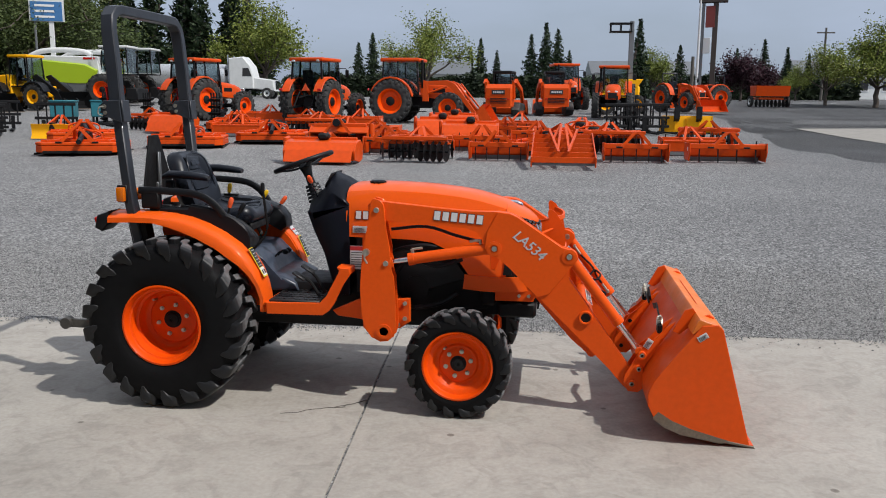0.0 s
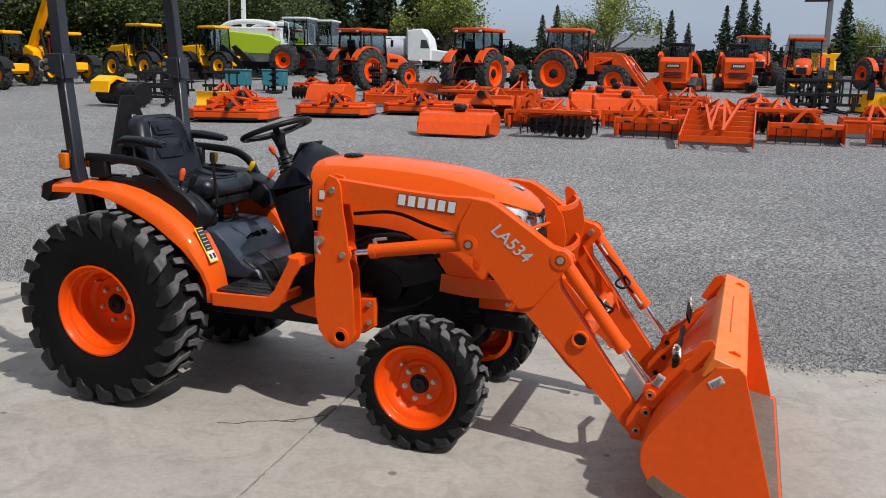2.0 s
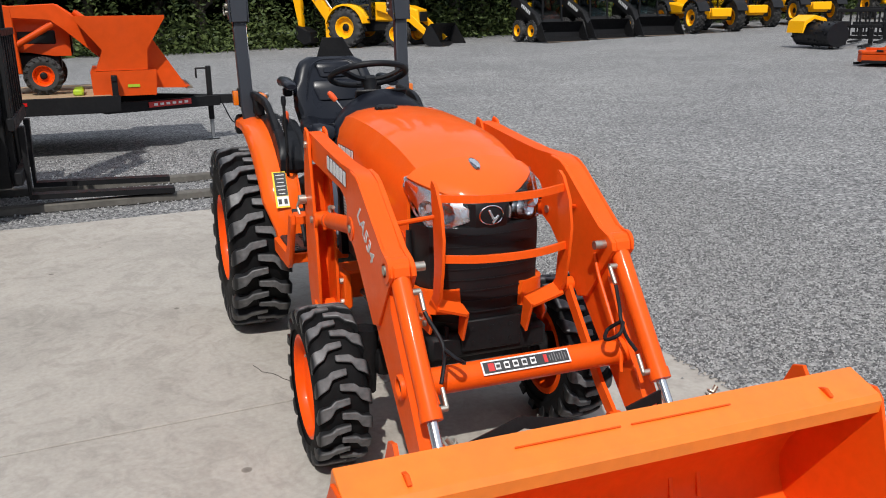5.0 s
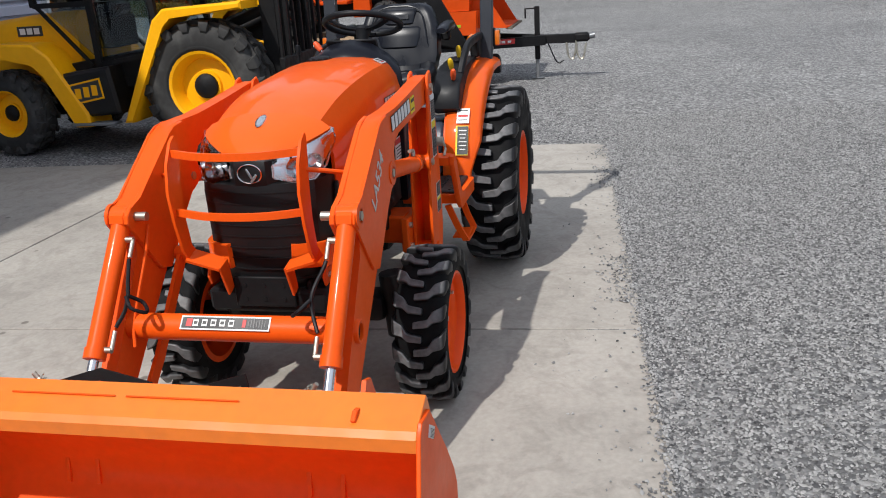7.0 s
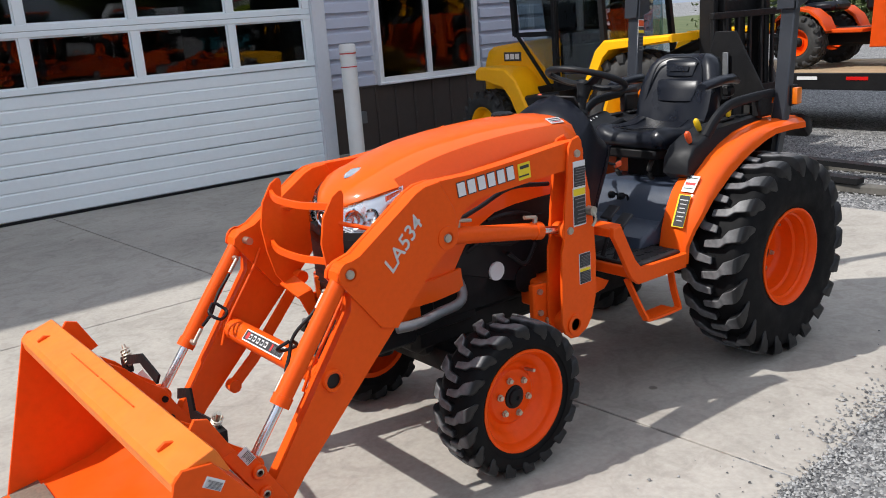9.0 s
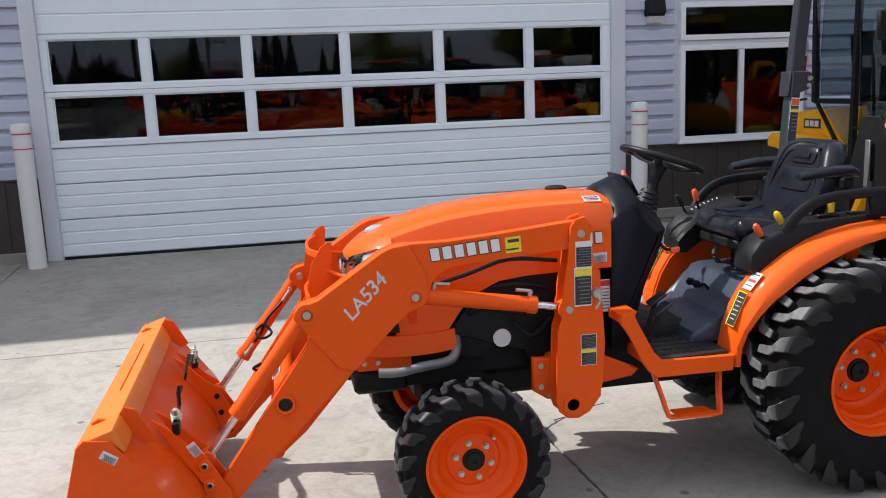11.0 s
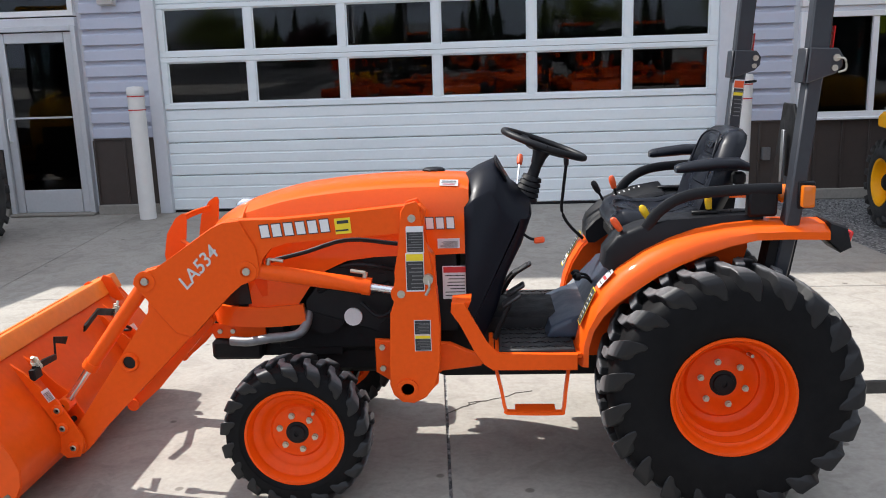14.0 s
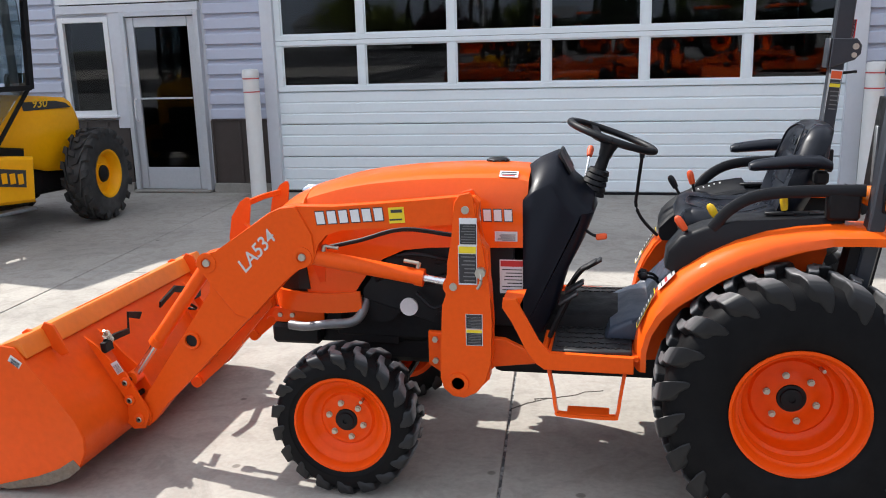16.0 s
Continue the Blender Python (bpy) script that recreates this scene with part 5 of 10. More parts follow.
    tube(bm, [(0.76, 0.17, 1.03), (0.72, 0.20, 1.005), (0.70, 0.205, 1.0)], 0.006)
    lever = part("lever", bm, BLACK_METAL, T)
    bm = B()
    box(bm, (0.680, 0.207, 0.997), (0.045, 0.014, 0.026), (0, 8, 0), bev=0.006)
    part("knob", bm, KNOB_RED, lever, "small orange key tab")
    for y, mat, tip in ((-0.15, KNOB_RED, (0.742, -0.185, 1.265)),):
        bm = B()
        cyl(bm, (0.76, y * 0.6, 1.15), tip, 0.005, n=8)
        lever = part("lever", bm, CHROME, T)
        bm = B()
        d = (Vector(tip) - Vector((0.76, y * 0.6, 1.15))).normalized()
        lathe(bm, tip, d, [(0.0, -0.004), (0.012, 0.0), (0.015, 0.03), (0.010, 0.048), (0, 0.052)], 12)
        part("knob", bm, mat, lever)

    # floor, steps, pedals
    bm = B()
    box(bm, (0.70, 0, 0.584), (0.34, 0.92, 0.02), bev=0.004)
    part("floor", bm, ORANGE, T)
    for s in (1, -1):
        bm = B()
        prism(bm, [(0.548, 0.600), (0.862, 0.600), (0.905, 0.645), (0.965, 0.765), (0.985, 0.812), (1.036, 0.812), (1.040, 0.775), (1.000, 0.715), (0.945, 0.600), (0.915, 0.560), (0.88, 0.535), (0.55, 0.532)], 0.455 * s, 0.478 * s, bev=0.004)
        part("floor_edge", bm, ORANGE, T)
        bm = B()
        box(bm, (0.885, 0.325 * s, 0.580), (0.02, 0.26, 0.045), bev=0.004)
        part("floor_lip", bm, ORANGE, T)
        bm = B()
        prism(bm, [(0.96, 0.812), (1.036, 0.806), (1.036, 0.772), (0.975, 0.778)], 0.335 * s, 0.454 * s, bev=0.003)
        part("cowl_bracket", bm, ORANGE, T)
        bm = B()
        box(bm, (0.705, 0.30 * s, 0.602), (0.30, 0.30, 0.016), bev=0.005)
        mat_ = part("floor_mat", bm, MAT_RUBBER, T, "worn black rubber floor mat")
        for i in range(9):
            for j in range(5):
                bm = B()
                box(bm, (0.58 + 0.031 * i, 0.19 * s + 0.056 * j * s, 0.612), (0.026, 0.012, 0.004), (0, 0, 35 if (i + j) % 2 else -35))
                part("tread", bm, MAT_RUBBER, mat_)
    bm = B()
    loop = [(0.874, 0.405, 0.545), (0.848, 0.440, 0.44), (0.834, 0.470, 0.374), (0.812, 0.475, 0.360), (0.628, 0.475, 0.357), (0.606, 0.472, 0.368), (0.595, 0.442, 0.43), (0.577, 0.405, 0.535)]
    bar(bm, loop, 0.012, 0.030, (0, 1, 0), 4)
    step = part("step", bm, ORANGE, T, "orange drop step")
    bm = B()
    box(bm, (0.715, 0.440, 0.361), (0.16, 0.075, 0.008), bev=0.003)
    part("tread_plate", bm, ORANGE, step)
    # sloping base under the seat
    bm = B()
    prism(bm, [(0.20, 0.60), (0.66, 0.605), (0.64, 0.655), (0.56, 0.695), (0.49, 0.705), (0.435, 0.80), (0.40, 0.845), (0.36, 0.855), (0.20, 0.855)], -0.20, 0.31, bev=0.022, seg=3)
    base = part("seat_base", bm, SEAT_BASE, T, "dark blue-grey sloping seat base", 40)
    bm = B()
    box(bm, (0.15, 0, 0.90), (0.20, 0.22, 0.16), bev=0.02)
    part("pedestal", bm, BLACK_METAL, base)
    for y in (-0.10, 0.10):
        bm = B()
        tube(bm, [(0.30, y, 0.85), (0.33, y, 0.90), (0.29, y, 0.97)], 0.012)
        part("spring", bm, DULL_STEEL, base)
    for p, q in (((0.86, 0.26, 0.62), (0.78, 0.24, 0.80)), ((0.87, 0.34, 0.62), (0.80, 0.33, 0.78)), ((0.84, -0.27, 0.62), (0.74, -0.27, 0.76)), ((0.84, -0.38, 0.62), (0.72, -0.38, 0.74))):
        bm = B()
        tube(bm, [p, ((p[0] + q[0]) / 2, p[1], p[2] + 0.09), q], 0.010, k=4)
        ped = part("pedal", bm, BLACK_METAL, T)
        bm = B()
        box(bm, q, (0.085, 0.06, 0.014), (0, 32, 0), bev=0.005)
        part("pedal_pad", bm, MAT_RUBBER, ped)
    for y in (0.0, 0.06):
        bm = B()
        tube(bm, [(0.44, y, 0.765), (0.47, y + 0.02, 0.80), (0.505, y + 0.02, 0.805)], 0.006)
        kn = part("shift_lever", bm, BLACK_METAL, T)
        bm = B()
        lathe(bm, (0.50, y + 0.02, 0.805), (1, 0, 0.1), [(0, -0.01), (0.016, 0.0), (0.018, 0.02), (0, 0.035)], 10)
        part("knob", bm, BLACK_PLASTIC, kn)

    # fenders, inner panels, side consoles
    for s in (1, -1):
        arc = [(0.546, 0.535), (0.545, 0.62), (0.529, 0.70), (0.50, 0.78), (0.455, 0.855), (0.39, 0.922), (0.30, 0.984), (0.20, 1.034), (0.10, 1.069), (0.0, 1.088), (-0.10, 1.097), (-0.22, 1.099), (-0.37, 1.094)]
        bm = B()
        rings = []
        for i, (x, z) in enumerate(arc):
            x2, z2 = arc[min(i + 1, len(arc) - 1)]
            x1, z1 = arc[max(i - 1, 0)]
            nx, nz = (z2 - z1), -(x2 - x1)
            ln = math.hypot(nx, nz)
            nx, nz = nx / ln, nz / ln
            outer = 0.510 - 0.055 * max(0.0, min((0.78 - z) / 0.18, 1.0))
            inn = 0.322
            drop = 0.055 + 0.030 * max(0.0, min((x + 0.1) / 0.25, 1.0)) - 0.045 * max(0.0, min((x - 0.42) / 0.1, 1.0))
            sec = [(inn, -0.03), (inn + 0.01, -0.004), (inn + 0.05, 0.006), (outer - 0.06, 0.0), (outer - 0.022, -0.2 * drop), (outer - 0.004, -0.5 * drop), (outer, -drop), (outer - 0.008, -drop), (outer - 0.014, -0.55 * drop), (outer - 0.035, -0.3 * drop - 0.008), (outer - 0.06, -0.014), (inn + 0.05, -0.012), (inn + 0.025, -0.016), (inn + 0.01, -0.034)]
            rings.append([(x + nx * d, y * s, z + nz * d) for y, d in sec])
        rows(bm, rings)
        fender = part("fender", bm, ORANGE_HOOD, T, "glossy orange wheel fender", 35)
        bm = B()
        inner = [(x - 0.008, z - 0.012) for x, z in arc[1:11]] + [(-0.12, 0.98), (-0.08, 0.84), (0.15, 0.62), (0.28, 0.56), (0.54, 0.54)]
        prism(bm, inner[::-1], 0.320 * s, 0.339 * s)
        part("inner_panel", bm, ORANGE, fender)
        # rear lamp
        bm = B()
        prism(bm, [(-0.366, 1.104), (-0.435, 1.080), (-0.455, 1.005), (-0.415, 0.985), (-0.366, 1.030)], 0.345 * s, 0.505 * s, bev=0.015, seg=2)
        lamp = part("rear_lamp", bm, BLACK_PLASTIC, fender)
        bm = B()
        box(bm, (-0.447, 0.43 * s, 1.045), (0.022, 0.12, 0.045), (0, -14, 0), bev=0.006)
        part("tail_lens", bm, RED_LENS, lamp)
        # black console with hand rail
        bm = B()
        if s > 0:
            prism(bm, [(0.445, 0.925), (0.438, 0.99), (0.395, 1.045), (0.31, 1.082), (0.20, 1.106), (-0.10, 1.122), (-0.16, 1.120), (-0.16, 1.085), (0.0, 1.06), (0.2, 1.02), (0.33, 0.955), (0.40, 0.895)], 0.265, 0.405, bev=0.014, seg=2)
        else:
            # the wider quadrant box slopes towards the seat
            rings = []
            for x, zt, zb in ((0.438, 0.965, 0.905), (0.425, 1.0, 0.885), (0.395, 1.032, 0.885), (0.345, 1.072, 0.92), (0.27, 1.105, 0.975), (0.20, 1.125, 1.01), (0.11, 1.140, 1.04), (0.085, 1.142, 1.045), (0.07, 1.122, 1.05), (-0.03, 1.122, 1.06), (-0.16, 1.122, 1.07)):
                k = min(1.0, (zt - zb) / 0.11)
                rings.append([(x, y, z) for y, z in ((-0.405, zb), (-0.405, zt - 0.012), (-0.395, zt), (-0.372, zt), (-0.290, zt - 0.040 * k), (-0.282, zt - 0.033 * k), (-0.258, zt - 0.036 * k), (-0.248, zt - 0.048 * k), (-0.245, zb))])
            rows(bm, rings)
        con = part("console", bm, BLACK_PLASTIC, T, "black side console with control slots", 45 if s > 0 else 30)
        bm = B()
        bm = B()
        sweep(bm, smooth_path([(0.285, 0.39 * s, 1.075), (0.225, 0.40 * s, 1.150), (0.13, 0.405 * s, 1.200), (-0.03, 0.41 * s, 1.216), (-0.21, 0.42 * s, 1.221)], 4), [(-0.016, -0.012), (-0.010, -0.020), (0.010, -0.020), (0.016, -0.012), (0.016, 0.012), (0.010, 0.020), (-0.010, 0.020), (-0.016, 0.012)], (0, 0, 1))
        part("hand_rail", bm, BLACK_PLASTIC, con)
        for x in (0.05, -0.1):
            bm = B()
            box(bm, (x, 0.335 * s, 1.122), (0.10, 0.03, 0.012), bev=0.003)
            part("slot", bm, GRILLE_BLACK, con)
        bm = B()
        box(bm, (-0.145, 0.405 * s, 1.165), (0.11, 0.05, 0.10), bev=0.010)
        part("rail_post", bm, BLACK_METAL, con)
        sign = 1 if s > 0 else -1
        for (x, y, z), (dx, dy, dz), mat in ((((0.345, 0.36, 1.065), (0.06, 0.05, 0.085), KNOB_RED), ((0.25, 0.34, 1.125), (0.04, 0.0, 0.065), KNOB_YELLOW), ((0.03, 0.34, 1.155), (0.01, 0.0, 0.075), KNOB_YELLOW)) if s > 0 else
                                             (((0.285, 0.34, 1.125), (0.025, 0.0, 0.090), KNOB_RED), ((0.34, 0.36, 1.10), (0.05, 0.0, 0.090), BLACK_PLASTIC))):
            bm = B()
            a, b = Vector((x, y * s, z - 0.045)), Vector((x + dx, (y + dy * 0.3) * s, z - 0.045 + dz))
            cyl(bm, a, b, 0.006, n=8)
            lv = part("lever", bm, BLACK_METAL, T)
            bm = B()
            d = (b - a).normalized()
            lathe(bm, b - d * 0.05, d, [(0.0, -0.002), (0.012, 0.0), (0.015, 0.03), (0.014, 0.05), (0.008, 0.060), (0, 0.062)], 12)
            part("knob", bm, mat, lv)
        for i in range(8 if s < 0 else 0):
            x = 0.338 - 0.0225 * i
            z = 1.060 + 0.062 * min(1.0, (0.338 - x) / 0.16) ** 0.75
            lettering(con, str(i + 1), 0.017, DECAL_WHITE, frame_of((x, -0.355, z + 0.0035), (-1, 0, 0.25), (0.1, 0.42, 0.9)), "numeral", 0.0)
        # fender stickers follow the slope of the front face
        def stick(c, turn, pieces):
            m = Matrix.Translation(c) @ Euler((0, radians(-turn), 0)).to_matrix().to_4x4() @ pose(0, 0, 0, 0, 0, 90)
            for nm, dx, dz, w_, h_, mat, lift in pieces:
                bm = B()
                box(bm, (dx, -lift, dz), (w_, 0.0016, h_))
                ob = part(nm, bm, mat, fender)
                ob.matrix_basis = m
        y_s = 0.420 * s
        if s > 0:
            stick((0.502, y_s, 0.772), 24, [("sticker", 0, 0, 0.064, 0.150, DECAL_YELLOW, 0.010), ("sticker_body", 0.004, 0.0, 0.054, 0.142, DECAL_BLACK, 0.0115)]
                  + [("print_line", 0.004, 0.05 - 0.019 * i, 0.040 - 0.006 * (i % 3), 0.004, DECAL_SILVER, 0.0128) for i in range(6)])
            stick((0.433, y_s, 0.880), 41, [("sticker", 0, 0, 0.064, 0.085, DECAL_SILVER, 0.010), ("sticker_heading", 0, 0.0, 0.050, 0.012, DECAL_RED, 0.0115)]
                  + [("print_line", 0, 0.030 - 0.018 * i, 0.046, 0.004, DECAL_BLACK, 0.0115) for i in (0, 3)])
        else:
            stick((0.478, y_s, 0.815), 29, [("sticker", 0, 0, 0.066, 0.185, DECAL_YELLOW, 0.012), ("sticker_body", 0.003, 0.028, 0.056, 0.120, DECAL_BLACK, 0.0135), ("sticker_panel", 0.003, -0.060, 0.056, 0.050, DECAL_WHITE, 0.0135)]
                  + [("print_line", 0.003, 0.074 - 0.019 * i, 0.042 - 0.006 * (i % 3), 0.004, DECAL_SILVER, 0.0148) for i in range(6)]
                  + [("pictogram", -0.012 + 0.028 * i, -0.062, 0.016, 0.026, DECAL_BLACK, 0.0148) for i in range(2)])

    # loader control on the right console
    bm = B()
    tube(bm, [(0.38, -0.36, 0.83), (0.49, -0.38, 0.93), (0.535, -0.385, 1.01), (0.53, -0.385, 1.10), (0.515, -0.385, 1.235)], 0.0075, k=5)
    joy = part("loader_lever", bm, BLACK_METAL, T, "bent black loader control lever")
    bm = B()
    lathe(bm, (0.515, -0.385, 1.225), (0, 0, 1), [(0, 0), (0.011, 0.004), (0.013, 0.03), (0.010, 0.048), (0, 0.052)], 14)
    part("knob", bm, BLACK_PLASTIC, joy)

    # seat
    seat = thing("seat", "", "")
    seat.parent = T
    bm = B()
    rings = []
    for x, top, bot, w in ((0.02, 1.105, 1.02, 0.20), (0.05, 1.115, 1.01, 0.222), (0.13, 1.092, 1.0, 0.235), (0.22, 1.090, 1.0, 0.24), (0.29, 1.104, 1.0, 0.238), (0.335, 1.108, 1.005, 0.228), (0.365, 1.096, 1.012, 0.212), (0.385, 1.062, 1.03, 0.185)):
        half = [(0, top - 0.016), (0.42 * w, top - 0.014), (0.66 * w, top + 0.001), (0.80 * w, top + 0.007), (0.93 * w, top - 0.004), (w, (top + bot) / 2 + 0.01), (0.96 * w, bot + 0.01), (0.8 * w, bot), (0, bot)]
        rings.append([(x, y, z) for y, z in half] + [(x, -y, z) for y, z in half[-2:0:-1]])
    rows(bm, rings)
    part("cushion", bm, VINYL, seat, "black vinyl seat cushion", 60)
    bm = B()
    rings = []
    for z, xf, th, w in ((1.04, 0.045, 0.09, 0.17), (1.08, 0.04, 0.10, 0.215), (1.16, 0.015, 0.11, 0.232), (1.24, -0.012, 0.10, 0.230), (1.30, -0.034, 0.09, 0.222), (1.32, -0.042, 0.095, 0.212), (1.365, -0.060, 0.10, 0.196), (1.398, -0.082, 0.085, 0.172), (1.418, -0.108, 0.045, 0.13)):
        half = [(xf - 0.012, 0), (xf - 0.010, 0.5 * w), (xf + 0.012, 0.78 * w), (xf + 0.006, 0.94 * w), (xf - th * 0.4, w), (xf - th * 0.85, 0.93 * w), (xf - th, 0.6 * w), (xf - th, 0)]
        rings.append([(x, y, z) for x, y in half] + [(x, -y, z) for x, y in half[-2:0:-1]])
    rows(bm, rings)
    part("backrest", bm, VINYL, seat, "black vinyl backrest", 60)
    # stitched pads in the hollow of the backrest: front plane runs back as it rises
    def pad(name, levels):
        bm = B()
        rings = []
        for z, w, lift in levels:
            x = 0.040 - 0.345 * (z - 1.08) - 0.010
            rings.append([(x - 0.03, -w, z), (x + lift - 0.006, -w, z), (x + lift, -w + 0.014, z), (x + lift + 0.002, 0, z), (x + lift, w - 0.014, z), (x + lift - 0.006, w, z), (x - 0.03, w, z)])
        rows(bm, rings)
        part(name, bm, VINYL, seat, "", 50)
    pad("head_pad", ((1.312, 0.070, 0.004), (1.318, 0.078, 0.010), (1.36, 0.088, 0.012), (1.384, 0.096, 0.010), (1.392, 0.090, 0.000)))
    pad("back_pad", ((1.190, 0.088, 0.004), (1.197, 0.100, 0.011), (1.25, 0.118, 0.013), (1.292, 0.124, 0.011), (1.300, 0.116, 0.004)))
    bm = B()
    box(bm, (-0.046, 0, 1.352), (0.004, 0.115, 0.026), (0, -19, 0), bev=0.001)
    part("embossed_block", bm, VINYL, seat)
    for pts in ([(0.03, 0.195, 1.12), (0.002, 0.165, 1.22), (-0.02, 0.150, 1.30), (-0.045, 0.125, 1.375), (-0.068, 0.07, 1.404), (-0.070, 0, 1.408), (-0.068, -0.07, 1.404), (-0.045, -0.125, 1.375), (-0.02, -0.150, 1.30), (0.002, -0.165, 1.22), (0.03, -0.195, 1.12)],
                [(0.06, 0.13, 1.112), (0.15, 0.14, 1.088), (0.26, 0.14, 1.094), (0.33, 0.11, 1.106), (0.345, 0, 1.098), (0.33, -0.11, 1.106), (0.26, -0.14, 1.094), (0.15, -0.14, 1.088), (0.06, -0.13, 1.112)]):
        bm = B()
        tube(bm, pts, 0.004, n=6, k=3)
        part("piping", bm, VINYL, seat)
    for s in (1, -1):
        bm = B()
        rings = []
        for x, z, w, h in ((-0.13, 1.285, 0.022, 0.035), (-0.09, 1.300, 0.032, 0.050), (0.0, 1.300, 0.034, 0.050), (0.08, 1.293, 0.035, 0.046), (0.135, 1.287, 0.034, 0.040), (0.152, 1.284, 0.026, 0.028)):
            rings.append([(x, (0.275 + w * math.cos(t)) * s, z + h * 0.5 * math.sin(t)) for t in (2 * math.pi * i / 10 for i in range(10))])
        rows(bm, rings)
        part("armrest", bm, VINYL, seat, "padded black armrest", 60)
        bm = B()
        box(bm, (-0.10, 0.25 * s, 1.24), (0.05, 0.05, 0.05), bev=0.01)
        part("arm_hinge", bm, BLACK_METAL, seat)
    bm = B()
    box(bm, (0.2, 0, 0.985), (0.34, 0.34, 0.05), bev=0.01)
    part("seat_frame", bm, BLACK_METAL, seat)

    # roll bar
    for s in (1, -1):
        path = [(-0.17, 0.405 * s, 0.62), (-0.225, 0.43 * s, 0.98), (-0.245, 0.452 * s, 1.15), (-0.286, 0.46 * s, 1.64)]
        bm = B()
        sweep(bm, path, [(-0.027, -0.035), (0.027, -0.035), (0.027, 0.035), (-0.027, 0.035)], (0, 1, 0))
        bmesh.ops.bevel(bm, geom=[e for e in bm.edges], offset=0.006, segments=1, affect="EDGES")
        post = part("roll_bar_post", bm, ROPS_GREY, T, "dark grey roll bar post")
        bm = B()
        for y in (0.412, 0.508):
            prism(bm, [(-0.246, 1.608), (-0.345, 1.640), (-0.368, 1.665), (-0.370, 1.700), (-0.350, 1.728), (-0.255, 1.732)], (y - 0.005) * s, (y + 0.005) * s, bev=0.003)
        box(bm, (-0.2455, 0.46 * s, 1.67), (0.010, 0.086, 0.122), (0, -4, 0), bev=0.003)
        part("hinge_collar", bm, ROPS_GREY, post)
        bm = B()
        bar(bm, [(-0.13, 0.385 * s, 0.60), (-0.20, 0.405 * s, 0.90), (-0.225, 0.415 * s, 1.075)], 0.10, 0.085, (0, 1, 0))
        part("post_mount", bm, BLACK_METAL, post, "black cast post mount")
        bm = B()
        cyl(bm, (-0.345, 0.40 * s, 1.695), (-0.345, 0.52 * s, 1.695), 0.013, n=10)
        cyl(bm, (-0.340, 0.40 * s, 1.660), (-0.340, 0.52 * s, 1.660), 0.011, n=10)
        part("hinge_pin", bm, ZINC, post)
        bm = B()
        tube(bm, [(-0.345, 0.518 * s, 1.695), (-0.37, 0.525 * s, 1.69), (-0.375, 0.525 * s, 1.655), (-0.35, 0.525 * s, 1.645)], 0.004, n=6)
        part("pin_ring", bm, ZINC, post)
        bm = B()
        box(bm, (-0.278, 0.505 * s, 1.203), (0.046, 0.036, 0.080), bev=0.006, seg=2)
        part("turn_signal", bm, AMBER, post, "amber turn signal lens")
        bm = B()
        box(bm, (-0.278, 0.486 * s, 1.205), (0.06, 0.02, 0.10), bev=0.004)
        part("signal_back", bm, BLACK_PLASTIC, post)
        bm = B()
        lathe(bm, (-0.235, 0.375 * s, 1.195), (1, 0, 0), [(0.0, 0.035), (0.022, 0.030), (0.036, 0.008), (0.036, -0.01), (0.0, -0.012)], 18)
        box(bm, (-0.252, 0.41 * s, 1.195), (0.02, 0.07, 0.03), bev=0.003)
        part("marker_lamp", bm, AMBER, post, "round amber marker lamp")
        mark(post, "reflector", (-0.345, 0.46 * s, 1.76), (0.004, 0.09), RED_LENS, s, -4, 0.04)
        if s < 0:
            warning_label(post, (-0.275, -0.4248, 1.508), (0.046, 0.185), 1, KNOB_RED, turn=-5)
            mark(post, "sticker_band", (-0.2775, -0.4205, 1.535), (0.042, 0.014), DECAL_YELLOW, 1, -5)
            bm = B()
            cyl(bm, (-0.31, -0.46, 1.585), (-0.37, -0.46, 1.590), 0.006, n=8)
            part("stop_pin", bm, BLACK_METAL, post)
    bm = B()
    hoop = [(-0.290, 0.46, 1.645), (-0.306, 0.455, 1.90), (-0.325, 0.45, 2.12), (-0.330, 0.435, 2.185), (-0.333, 0.39, 2.225), (-0.333, 0.33, 2.235), (-0.333, -0.33, 2.235), (-0.333, -0.39, 2.225), (-0.330, -0.435, 2.185), (-0.325, -0.45, 2.12), (-0.306, -0.455, 1.90), (-0.290, -0.46, 1.645)]
    rings = []
    ps = [Vector(p) for p in hoop]
    for i, p in enumerate(ps):
        d = (ps[min(i + 1, len(ps) - 1)] - ps[max(i - 1, 0)]).normalized()
        fx = Vector((1, 0, 0)) - d * d.x
        fx.normalize()
        sd = d.cross(fx)
        rings.append([p + fx * a + sd * b for a, b in ((-0.036, -0.022), (-0.030, -0.028), (0.030, -0.028), (0.036, -0.022), (0.036, 0.022), (0.030, 0.028), (-0.030, 0.028), (-0.036, 0.022))])
    rows(bm, rings)
    part("roll_bar_hoop", bm, ROPS_GREY, T, "dark grey upper roll bar hoop", 30)
    # warning triangle bracket behind the seat
    bm = B()
    prism(bm, [(-0.11, 1.14), (0.34, 1.14), (0.13, 1.515), (0.01, 1.515)], -0.352, -0.340, "yz", bev=0.003)
    part("sign_plate", bm, BLACK_METAL, T, "black trapezoid sign bracket")
    bm = B()
    box(bm, (-0.322, 0.085, 1.29), (0.012, 0.032, 0.24), bev=0.003)
    box(bm, (-0.334, 0.085, 1.20), (0.016, 0.040, 0.04), bev=0.003)
    part("strap", bm, GREY_METAL, T)
    # rear linkage
    bm = B()
